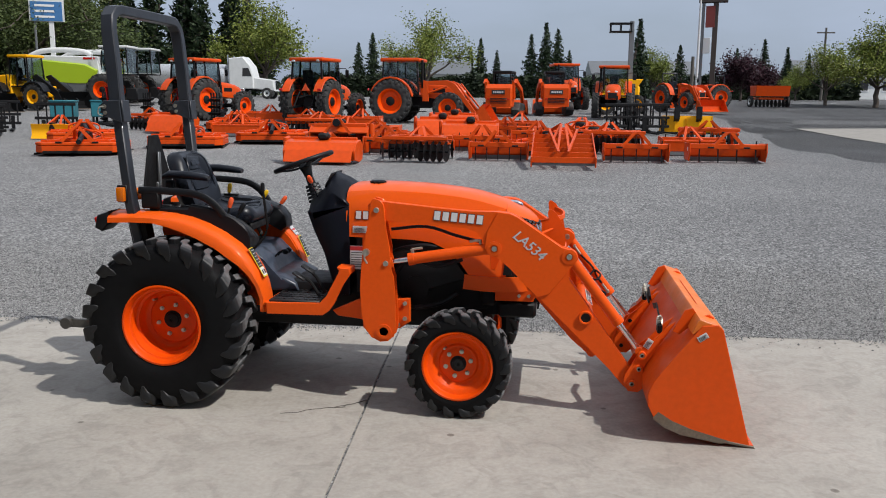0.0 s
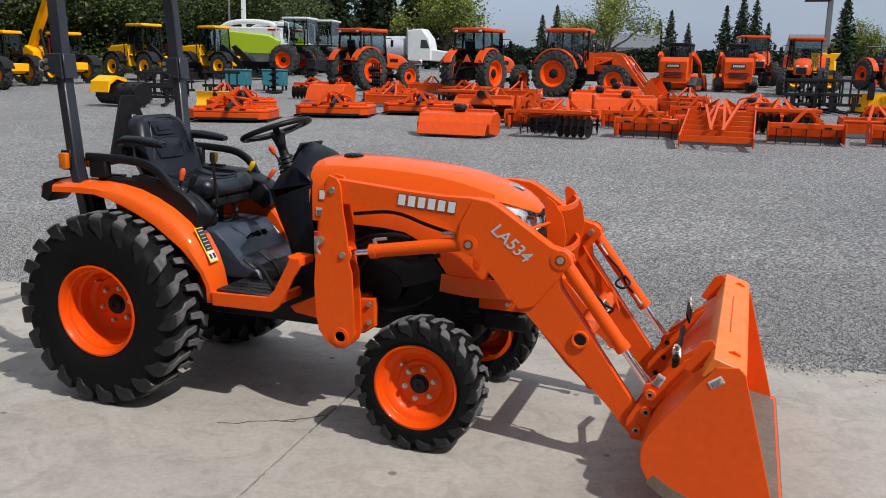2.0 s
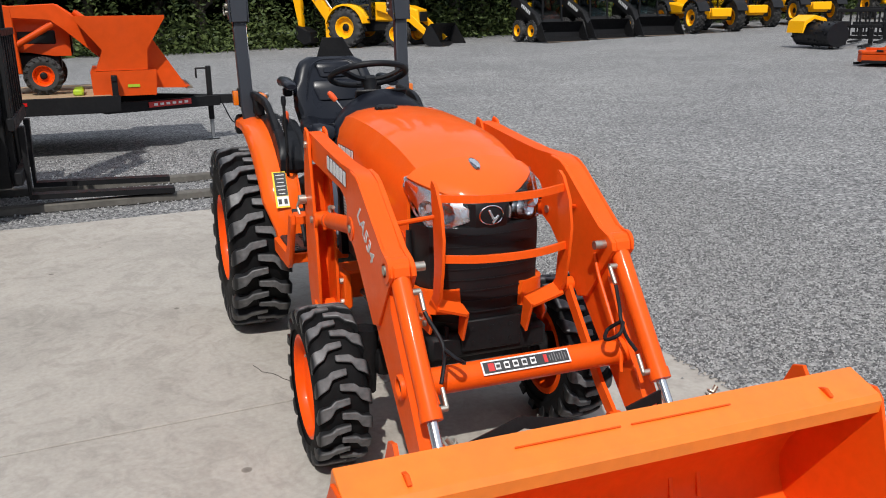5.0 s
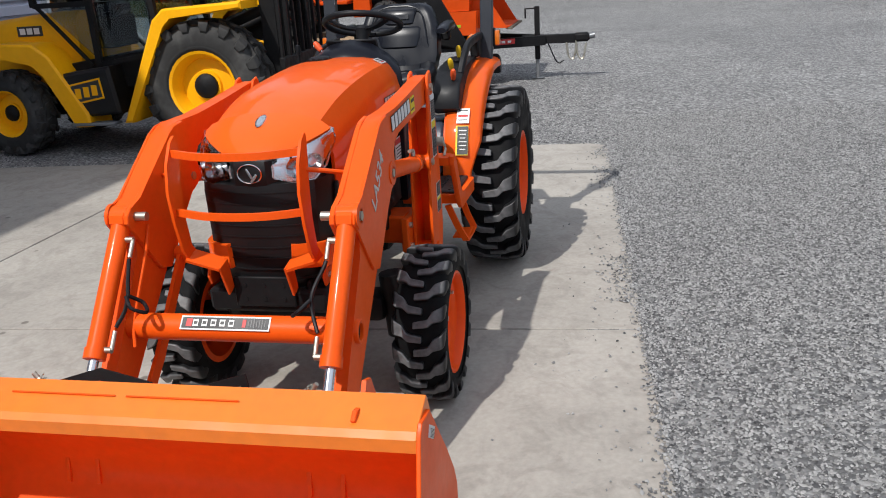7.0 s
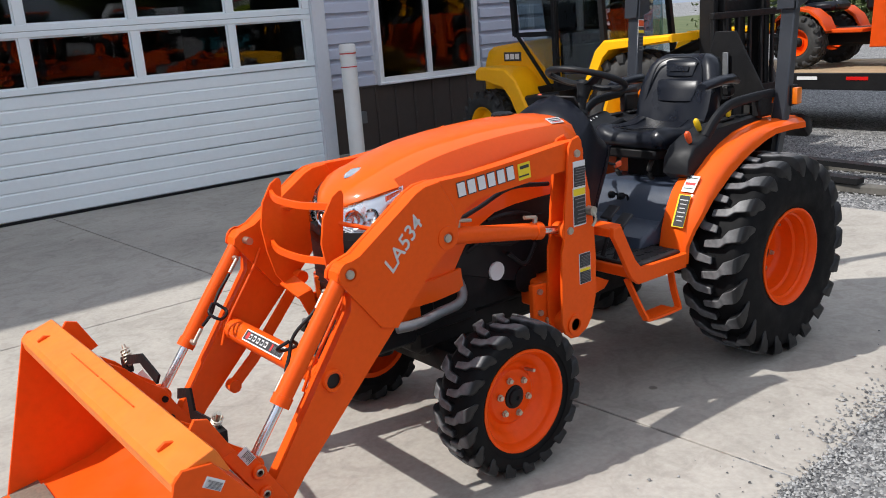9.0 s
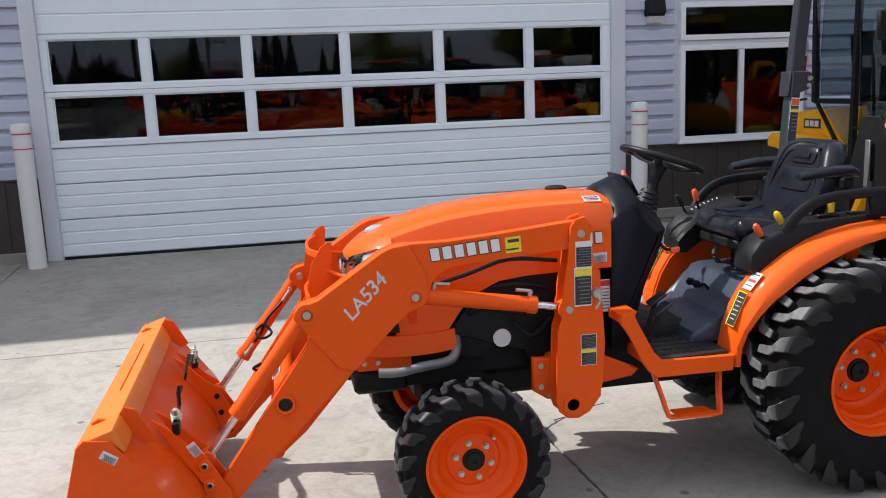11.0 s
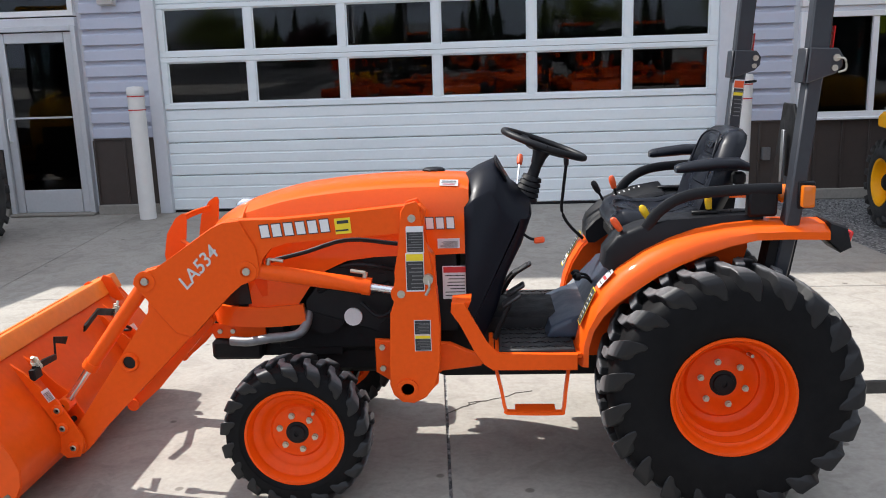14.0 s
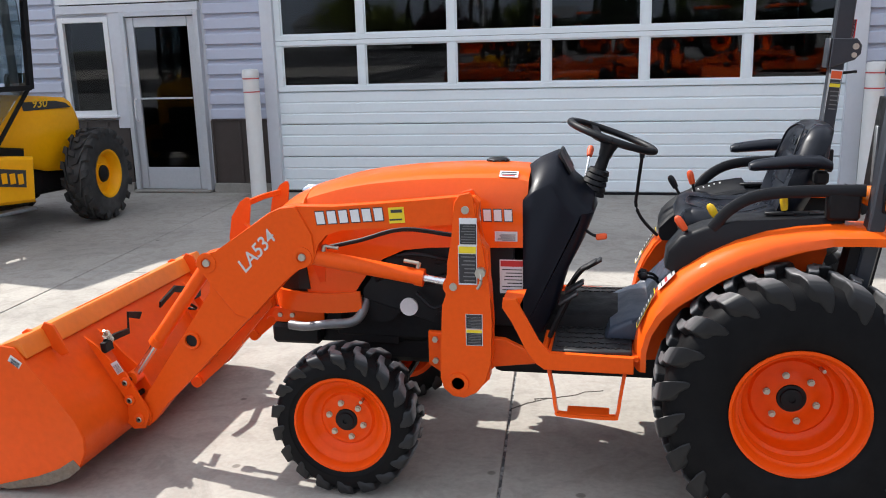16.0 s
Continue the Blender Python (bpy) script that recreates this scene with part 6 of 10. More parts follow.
    for s in (1, -1):
        bar(bm, [(-0.12, 0.18 * s, 0.42), (-0.45, 0.26 * s, 0.36), (-0.78, 0.30 * s, 0.38)], 0.022, 0.05)
        tube(bm, [(-0.22, 0.2 * s, 0.82), (-0.45, 0.25 * s, 0.38)], 0.014, k=0)
        cyl(bm, (-0.78, 0.27 * s, 0.38), (-0.78, 0.33 * s, 0.38), 0.035, n=14)
    bar(bm, [(-0.2, 0, 0.34), (-0.62, 0, 0.34)], 0.06, 0.03)
    part("rear_linkage", bm, DULL_STEEL, T, "black three-point linkage arms")
    build_loader(T)
    return T


def build_loader(T):
    boom = [(1.13, 1.165), (1.15, 1.185), (1.21, 1.185), (1.51, 1.157), (1.71, 1.142), (1.87, 1.142), (1.925, 1.134), (1.965, 1.116), (2.107, 1.022), (2.21, 0.95), (2.272, 0.936), (2.296, 0.918), (2.302, 0.893), (2.288, 0.868), (2.262, 0.855), (2.248, 0.83), (2.256, 0.775),
            (2.63, 0.262), (2.668, 0.225), (2.668, 0.185), (2.645, 0.160), (2.600, 0.162), (2.57, 0.19), (2.50, 0.272), (2.089, 0.676), (2.033, 0.748), (1.93, 0.836), (1.875, 0.888), (1.845, 0.897), (1.808, 0.905), (1.795, 0.935), (1.78, 0.99), (1.745, 1.030), (1.68, 1.052), (1.22, 1.078), (1.14, 1.085)]
    tower = [(1.225, 1.165), (1.205, 1.195), (1.165, 1.205), (1.150, 1.185), (1.143, 1.10), (1.118, 0.99), (1.095, 0.84), (1.086, 0.69), (1.091, 0.53), (1.115, 0.45), (1.150, 0.405), (1.20, 0.380), (1.245, 0.385), (1.280, 0.415), (1.294, 0.46), (1.287, 0.62), (1.281, 0.76), (1.262, 0.80), (1.266, 0.86), (1.255, 0.885), (1.258, 0.925), (1.237, 1.03)]
    for s in (1, -1):
        bm = B()
        prism(bm, boom, 0.352 * s, 0.408 * s, bev=0.004)
        arm = part("loader_arm", bm, ORANGE, T, "orange loader boom arm", 30)
        # knee cover plates, slightly proud of the beam
        bm = B()
        plate = [(1.86, 1.1425), (1.925, 1.136), (1.97, 1.117), (2.21, 0.953), (2.272, 0.940), (2.300, 0.918), (2.306, 0.893), (2.28, 0.862), (2.15, 0.69), (2.085, 0.672), (1.93, 0.832), (1.87, 0.885), (1.835, 0.895), (1.804, 0.908), (1.79, 0.94), (1.80, 1.03)]
        prism(bm, plate, 0.4085 * s, 0.417 * s, bev=0.0025)
        part("knee_plate", bm, ORANGE, arm, angle=30)
        bm = B()
        prism(bm, plate, 0.335 * s, 0.3515 * s, bev=0.0025)
        part("inner_knee_plate", bm, ORANGE, arm, angle=30)
        # tower, two plates and a spacer
        bm = B()
        prism(bm, tower, 0.412 * s, 0.424 * s, bev=0.003)
        tw = part("loader_tower", bm, ORANGE, T, "orange loader mounting tower", 30)
        bm = B()
        prism(bm, tower, 0.336 * s, 0.348 * s, bev=0.003)
        part("tower_plate", bm, ORANGE, tw, angle=30)
        bm = B()
        prism(bm, [(1.10, 0.98), (1.15, 1.05), (1.14, 0.60), (1.14, 0.42), (1.10, 0.46), (1.092, 0.70)], 0.348 * s, 0.412 * s)
        part("spacer", bm, ORANGE, tw)
        bm = B()
        lathe(bm, (1.223, 0.34 * s, 0.442), (0, s, 0), [(0.026, 0.0), (0.026, 0.092), (0.043, 0.092), (0.043, 0.0)], 26)
        part("boss", bm, ORANGE, tw)
        # black plug paints the darkness inside the open boss
        bm = B()
        cyl(bm, (1.223, 0.345 * s, 0.442), (1.223, 0.424 * s, 0.442), 0.0255, n=22)
        part("bore", bm, GRILLE_BLACK, tw)
        # mounting bracket to the frame
        bm = B()
        prism(bm, [(1.36, 0.62), (1.05, 0.60), (0.90, 0.53), (0.93, 0.50), (1.09, 0.49), (1.15, 0.42), (1.30, 0.44), (1.36, 0.48)], 0.300 * s, 0.333 * s, bev=0.006)
        part("mount_bracket", bm, ORANGE, tw)
        bm = B()
        box(bm, (1.20, 0.235 * s, 0.55), (0.16, 0.14, 0.12), bev=0.01)
        part("mount_block", bm, ORANGE, tw)
        for x, z in ((1.33, 0.59), (1.33, 0.50), (1.29, 0.46)):
            bm = B()
            cyl(bm, (x, 0.333 * s, z), (x, 0.345 * s, z), 0.013, n=6)
            part("bolt", bm, ZINC, tw)
        # pins
        for nm, x, z, a, b, r in (("pin", 1.182, 1.138, 0.33, 0.432, 0.021), ("pin", 1.234, 0.837, 0.33, 0.432, 0.021), ("pin", 1.844, 0.938, 0.33, 0.424, 0.021), ("pin", 2.256, 0.905, 0.295, 0.426, 0.021), ("pin", 2.622, 0.207, 0.33, 0.425, 0.022)):
            bm = B()
            cyl(bm, (x, a * s, z), (x, b * s, z), r * 0.7, n=16)
            lathe(bm, (x, (b - 0.012) * s, z), (0, s, 0), [(r * 0.74, 0.0), (r * 0.74, 0.007), (r * 0.5, 0.011), (0, 0.011)], 18)
            part(nm, bm, ZINC, arm, "zinc-plated pivot pin")
            bm = B()
            lathe(bm, (x, 0.405 * s, z), (0, s, 0), [(r * 2.0, 0.004), (r * 2.0, 0.016), (r * 1.1, 0.018)], 22)
            part("pin_boss", bm, ORANGE, arm)
        # lift ram
        for nm, a, b, cut, rad, rod in (("lift_ram", (1.844, 0.938), (1.234, 0.837), 0.79, 0.032, 0.016), ("bucket_ram", (2.256, 0.905), (2.662, 0.378), 0.70, 0.030, 0.016)):
            y = 0.38 * s
            A, C = Vector((a[0], y, a[1])), Vector((b[0], y, b[1]))
            m = A.lerp(C, cut)
            bm = B()
            cyl(bm, A.lerp(C, 0.05), m, rad, n=22)
            cyl(bm, m - (C - A).normalized() * 0.03, m + (C - A).normalized() * 0.004, rad + 0.004, n=22)
            cyl(bm, A - Vector((0, 0.028 * s, 0)), A + Vector((0, 0.028 * s, 0)), 0.036, n=18)
            ram = part(nm, bm, ORANGE, arm, "orange hydraulic ram barrel")
            bm = B()
            cyl(bm, m, C.lerp(A, 0.03), rod, n=16)
            part("rod", bm, CHROME, ram, "bright chrome ram rod")
            bm = B()
            cyl(bm, C - Vector((0, 0.03 * s, 0)), C + Vector((0, 0.03 * s, 0)), 0.030, n=16)
            part("rod_eye", bm, ORANGE, ram)
            # port fittings
            for f in (0.12, cut - 0.04):
                p = A.lerp(C, f)
                d, u_, v_, _ = axes_of(A, C)
                upw = Vector((0, -s, 0)) if nm == "bucket_ram" else v_ if v_.z > 0 else -v_
                bm = B()
                cyl(bm, p + upw * rad * 0.8, p + upw * (rad + 0.024), 0.010, n=10)
                cyl(bm, p + upw * (rad + 0.022), p + upw * (rad + 0.022) + d * (0.06 if f < 0.5 else -0.06), 0.0075, n=10)
                part("fitting", bm, ZINC, ram)
        # decals on the outer face
        brand_blocks(arm, (1.642, 0.4095 * s, 1.106), s, 0.285, 0.056, 4.3)
        if s > 0:
            mark(arm, "tag", (1.452, 0.4098, 1.112), (0.062, 0.062), DECAL_YELLOW, s, 4)
            mark(arm, "tag_print", (1.452, 0.4112, 1.128), (0.045, 0.012), DECAL_BLACK, s, 4)
            mark(arm, "tag_print", (1.455, 0.4112, 1.095), (0.05, 0.006), DECAL_BLACK, s, 4)
            lettering(arm, "LA534", 0.078, DECAL_SILVER, frame_of((2.035, 0.4185, 0.955), (-0.70, 0, 0.715), (0, 1, 0)))
            warning_label(tw, (1.172, 0.425, 1.055), (0.068, 0.105), s, DECAL_WHITE)
            warning_label(tw, (1.176, 0.425, 0.925), (0.072, 0.155), s, DECAL_YELLOW)
            warning_label(tw, (1.155, 0.425, 0.70), (0.066, 0.060), s, DECAL_BLACK)
            warning_label(tw, (1.155, 0.425, 0.635), (0.066, 0.066), s, DECAL_YELLOW)
        else:
            lettering(arm, "LA534", 0.078, DECAL_SILVER, frame_of((2.035, -0.4185, 0.962), (0.78, 0, -0.63), (0, -1, 0)))
        # spring latch on the tower
        bm = B()
        cyl(bm, (1.125, 0.425 * s, 0.90), (1.125, 0.455 * s, 0.90), 0.020, n=12)
        tube(bm, [(1.125, 0.45 * s, 0.90), (1.12, 0.46 * s, 0.87), (1.135, 0.455 * s, 0.84)], 0.006)
        part("latch_pin", bm, ZINC, tw)
        # rear label on the screen behind the tower
        warning_label(T, (1.03, 0.226 * s, 0.83), (0.10, 0.14), s, DECAL_RED, DECAL_WHITE)
        # levelling link under the boom
        bm = B()
        bar(bm, [(2.06, 0.31 * s, 0.70), (2.30, 0.31 * s, 0.43), (2.40, 0.31 * s, 0.345)], 0.014, 0.045)
        cyl(bm, (2.40, 0.29 * s, 0.345), (2.40, 0.33 * s, 0.345), 0.026, n=14)
        cyl(bm, (2.05, 0.29 * s, 0.71), (2.05, 0.33 * s, 0.71), 0.026, n=14)
        part("park_stand", bm, ORANGE, arm)
        # hydraulic hoses and steel lines down the boom
        for pts, r, mat, nm in (([(2.345, 0.328 * s, 0.790), (2.365, 0.322 * s, 0.770), (2.405, 0.308 * s, 0.735), (2.43, 0.30 * s, 0.70), (2.450, 0.308 * s, 0.655), (2.480, 0.328 * s, 0.614)], 0.0062, BLACK_PLASTIC, "hose"),
                                ([(2.43, 0.30 * s, 0.70), (2.40, 0.27 * s, 0.665), (2.44, 0.24 * s, 0.65), (2.47, 0.27 * s, 0.675), (2.44, 0.30 * s, 0.70)], 0.0062, BLACK_PLASTIC, "hose"),
                                ([(2.20, 0.330 * s, 0.86), (2.25, 0.326 * s, 0.78), (2.38, 0.326 * s, 0.60), (2.42, 0.315 * s, 0.52)], 0.006, ORANGE, "steel_line"),
                                ([(1.25, 0.33 * s, 1.02), (1.45, 0.33 * s, 1.04), (1.62, 0.335 * s, 0.995), (1.76, 0.35 * s, 0.965)], 0.009, BLACK_PLASTIC, "hose")):
            bm = B()
            tube(bm, pts, r)
            part(nm, bm, mat, arm)
    # torque tube
    bm = B()
    cyl(bm, (2.357, -0.36, 0.566), (2.357, 0.36, 0.566), 0.043, n=30)
    tube_ob = part("torque_tube", bm, ORANGE, T, "orange cross tube between the arms")
    for s in (1, -1):
        bm = B()
        lathe(bm, (2.357, 0.40 * s, 0.566), (0, s, 0), [(0.027, 0.0), (0.027, 0.020), (0.030, 0.022), (0.036, 0.022), (0.039, 0.018), (0.039, 0.0)], 24)
        part("tube_rim", bm, ORANGE, tube_ob)
        # black disc stands for the shaded hollow of the tube end
        bm = B()
        cyl(bm, (2.357, 0.395 * s, 0.566), (2.357, 0.4092 * s, 0.566), 0.028, n=22)
        part("tube_bore", bm, GRILLE_BLACK, tube_ob)
    d = Vector((0.72, 0, 0.69)).normalized()
    base = Vector((2.357, 0.0, 0.566)) + d * 0.0425
    prints = [("sticker", -0.01, 0.30, DECAL_WHITE, 0.0, 0.046), ("sticker_body", -0.01, 0.29, DECAL_BLACK, 0.0012, 0.036), ("sticker_heading", -0.130, 0.020, DECAL_RED, 0.0024, 0.026), ("sticker_heading", 0.055, 0.012, DECAL_RED, 0.0026, 0.026)]
    prints += [("pictogram", -0.108 + 0.030 * i, 0.018, DECAL_WHITE if i % 3 else DECAL_SILVER, 0.0024, 0.022) for i in range(5)]
    prints += [("print_line", -0.108 + 0.030 * i, 0.012, DECAL_BLACK, 0.0036, 0.010) for i in range(5)]
    prints += [("print_line", 0.070 + 0.009 * i, 0.003, PRINT_GREY, 0.0026, 0.018 + 0.006 * (i % 3)) for i in range(7)]
    for nm, yc, w, mat, lift, h in prints:
        bm = B()
        box(bm, (0, 0, 0), (h, w, 0.002))
        ob = part(nm, bm, mat, tube_ob)
        ob.matrix_basis = Matrix.Translation(base + Vector((0, yc, 0)) + d * lift) @ Euler((0, radians(46), 0)).to_matrix().to_4x4()
    # brush guard before the grille
    guard = thing("brush_guard", "", "")
    guard.parent = T
    for s in (1, -1):
        bm = B()
        rings = []
        for x, z, w in ((2.145, 1.142, 0.012), (2.155, 1.125, 0.045), (2.18, 1.06, 0.080), (2.195, 0.97, 0.085), (2.19, 0.87, 0.07), (2.17, 0.77, 0.06), (2.13, 0.72, 0.07)):
            rings.append([(x - w / 2, 0.217 * s, z), (x + w / 2, 0.217 * s, z), (x + w / 2, 0.227 * s, z), (x - w / 2, 0.227 * s, z)])
        rows(bm, rings)
        part("upright", bm, ORANGE, guard)
        bm = B()
        bar(bm, [(2.155, 0.227 * s, 0.738), (2.140, 0.120 * s, 0.700)], 0.065, 0.010, (0.35, 0, 1))
        part("foot", bm, ORANGE, guard)
        bm = B()
        prism(bm, [(2.172, 0.698), (2.110, 0.712), (2.085, 0.60), (2.125, 0.585)], 0.112 * s, 0.122 * s, bev=0.002)
        part("foot_tab", bm, ORANGE, guard)
    for z, x, bow in ((1.092, 2.19, 0.035), (0.902, 2.21, 0.03)):
        bm = B()
        bar(bm, [(x - 0.01, -0.22, z), (x + bow * 0.8, -0.11, z - 0.004), (x + bow, 0, z - 0.006), (x + bow * 0.8, 0.11, z - 0.004), (x - 0.01, 0.22, z)], 0.012, 0.024, k=4)
        part("cross_bar", bm, ORANGE, guard)
    for s in (1, -1):
        bm = B()
        tube(bm, [(2.16, 0.222 * s, 1.03), (2.10, 0.27 * s, 1.01), (2.05, 0.335 * s, 0.99)], 0.008, k=0)
        part("guard_stay", bm, ORANGE, guard)
    build_bucket(T)


def build_bucket(T):
    hw = 0.752
    # shell, outer line and then inner line back
    out = [(3.205, 0.004), (3.02, 0.022), (2.85, 0.055), (2.76, 0.092), (2.705, 0.14), (2.675, 0.20), (2.672, 0.265), (2.70, 0.33), (2.78, 0.44), (2.87, 0.555), (2.925, 0.628)]
    th = 0.010
    inn = [(x + 0.010, z + th * 0.8) for x, z in out]
    bm = B()
    ring_a = [(x, -hw, z) for x, z in out + inn[::-1]]
    ring_b = [(x, hw, z) for x, z in out + inn[::-1]]
    rows(bm, [ring_a, ring_b])
    bucket = part("bucket", bm, ORANGE_WORN, T, "scuffed orange loader bucket", 35)
    side = [(3.195, 0.010), (3.03, 0.615), (3.005, 0.640), (2.925, 0.632), (2.86, 0.545), (2.775, 0.435), (2.70, 0.33), (2.674, 0.265), (2.677, 0.20), (2.706, 0.142), (2.76, 0.094), (2.85, 0.057), (3.02, 0.024)]
    for s in (1, -1):
        bm = B()
        prism(bm, side, (hw - 0.002) * s, (hw + 0.009) * s, bev=0.002)
        part("side_plate", bm, ORANGE_WORN, bucket, angle=30)
        bm = B()
        prism(bm, [(2.93, 0.64), (2.985, 0.655), (3.01, 0.64), (2.985, 0.60), (2.90, 0.60), (2.84, 0.545), (2.80, 0.56), (2.86, 0.675), (2.90, 0.688)], (hw - 0.16) * s, (hw - 0.148) * s, bev=0.002)
        part("gusset", bm, ORANGE_WORN, bucket)
        # worn bottom corner
        bm = B()
        prism(bm, [(2.70, 0.135), (2.76, 0.088), (2.85, 0.051), (3.05, 0.016), (3.10, 0.03), (2.90, 0.085), (2.80, 0.125), (2.73, 0.17)], (hw + 0.0092) * s, (hw + 0.0110) * s)
        part("wear_strip", bm, RUST, bucket, "bare rusty wear strip")
    # folded top lip: a wide flat band, fade and sun glint in its colour
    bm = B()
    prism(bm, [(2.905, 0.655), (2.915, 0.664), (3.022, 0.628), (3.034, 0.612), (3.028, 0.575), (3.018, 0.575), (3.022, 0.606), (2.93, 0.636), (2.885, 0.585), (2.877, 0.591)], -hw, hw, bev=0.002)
    part("top_lip", bm, ORANGE_FADED_SUNLIT, bucket, "folded top lip", 25)
    for y0, y1 in ((-0.32, -0.03), (0.0, 0.30)):
        bm = B()
        n_ = Vector((0.33, 0, 0.94)).normalized()
        c = Vector((2.962, (y0 + y1) / 2, 0.6515))
        box(bm, c, (0.004, y1 - y0, 0.003), (0, 18.6, 0))
        part("scrape", bm, ORANGE_WORN, bucket, "thin dull scrape on the lip")
    # cutting edge
    bm = B()
    prism(bm, [(3.222, 0.0), (3.215, 0.010), (3.08, 0.034), (3.08, 0.018)], -hw - 0.012, hw + 0.012, bev=0.002)
    part("cutting_edge", bm, RUST, bucket, "worn steel cutting edge")
    bm = B()
    prism(bm, [(3.205, 0.016), (3.10, 0.034), (3.07, 0.036), (3.18, 0.012)], -0.70, 0.70)
    part("wear_patch", bm, RUST, bucket, "bare worn patch on the bucket floor")
    # back ribs, hitch plates, release levers
    for s in (1, -1):
        for y in (0.335, 0.435):
            bm = B()
            prism(bm, [(2.70, 0.20), (2.655, 0.160), (2.60, 0.165), (2.575, 0.225), (2.58, 0.26), (2.63, 0.345), (2.665, 0.415), (2.72, 0.455), (2.79, 0.535), (2.845, 0.575), (2.762, 0.44), (2.676, 0.30)], (y - 0.006) * s, (y + 0.006) * s, bev=0.002)
            part("hitch_plate", bm, ORANGE, bucket)
        for x, z in ((2.668, 0.374), (2.655, 0.295), (2.620, 0.209)):
            bm = B()
            cyl(bm, (x, 0.32 * s, z), (x, 0.446 * s, z), 0.012, n=14)
            pin = part("hitch_pin", bm, BLACK_METAL, bucket, "dark pin in an orange collar")
            bm = B()
            lathe(bm, (x, 0.436 * s, z), (0, s, 0), [(0.024, 0.0), (0.024, 0.014), (0.021, 0.017), (0.014, 0.017), (0.013, 0.004)], 18)
            part("collar", bm, ORANGE, pin, "orange collar")
            bm = B()
            lathe(bm, (x, 0.449 * s, z), (0, s, 0), [(0.0135, -0.004), (0.0135, 0.003), (0.0085, 0.005), (0.0085, -0.004)], 16)
            part("washer", bm, ZINC, pin, "zinc washer")
        warning_label(bucket, (2.70, 0.4415 * s, 0.44), (0.035, 0.055), s, DECAL_WHITE, DECAL_SILVER, 30)
        warning_label(bucket, (2.93, 0.7615 * s, 0.575), (0.055, 0.03), s, DECAL_WHITE, DECAL_SILVER, -35)
        bm = B()
        bent = [(0.42, 0.528), (0.335, 0.530), (0.225, 0.520), (0.218, 0.594), (0.120, 0.560)] if s > 0 else [(-0.42, 0.526), (-0.36, 0.545), (-0.205, 0.594), (-0.058, 0.556)]
        bar(bm, [(2.765, y, z + 0.010) for y, z in bent], 0.034, 0.009, (1, 0, 0.3))
        lever = part("release_lever", bm, BLACK_METAL, bucket, "black quick-hitch release lever")
        bm = B()
        prism(bm, [(0.375 * s, 0.500), (0.435 * s, 0.500), (0.440 * s, 0.545), (0.385 * s, 0.550)], 2.745, 2.772, "yz", bev=0.004)
        part("lever_block", bm, BLACK_METAL, lever)
        a, b = Vector((2.760, 0.375 * s, 0.535)), Vector((2.758, 0.408 * s, 0.580))
        u = (b - a).normalized()
        e1 = u.cross(Vector((0, 0, 1))).normalized()
        e2 = u.cross(e1)
        coil = [a + (b - a) * (i / 41) + e1 * (0.016 * math.cos(i * 0.75)) + e2 * (0.016 * math.sin(i * 0.75)) for i in range(42)]
        bm = B()
        sweep(bm, coil, [(0.003 * math.cos(t), 0.003 * math.sin(t)) for t in (0, 1.57, 3.14, 4.71)])
        part("spring", bm, ZINC, lever, "zinc coil spring")
        bm = B()
        cyl(bm, a - u * 0.01, b + u * 0.02, 0.007, n=10)
        part("spring_rod", bm, ZINC, lever)


build_tractor()

# ---------------------------------------------------------------- machines in the yard
def bx(name, parent, mat, c, s, rot=(0, 0, 0), bev=0.02, label=""):
    bm = B()
    box(bm, c, s, rot, bev)
    return part(name, bm, mat, parent, label)


def pz(name, parent, mat, pts, a, b, plane="xz", bev=0.01, label=""):
    bm = B()
    prism(bm, pts, a, b, plane, bev)
    return part(name, bm, mat, parent, label)


def cy(name, parent, mat, a, b, r, r2=None, n=14, label=""):
    bm = B()
    cyl(bm, a, b, r, r2, n)
    return part(name, bm, mat, parent, label)


def tb(name, parent, mat, pts, r, n=8, k=3, label=""):
    bm = B()
    tube(bm, pts, r, n, k)
    return part(name, bm, mat, parent, label)


def br(name, parent, mat, pts, w, h, up=(0, 0, 1), k=0, label=""):
    bm = B()
    bar(bm, pts, w, h, up, k)
    return part(name, bm, mat, parent, label)


def glass(name, parent, pts, a, b, plane="xz"):
    ob = pz(name, parent, CAB_GLASS, pts, a, b, plane, 0.0)
    ob.visible_shadow = False
    return ob


WHEELS = {}


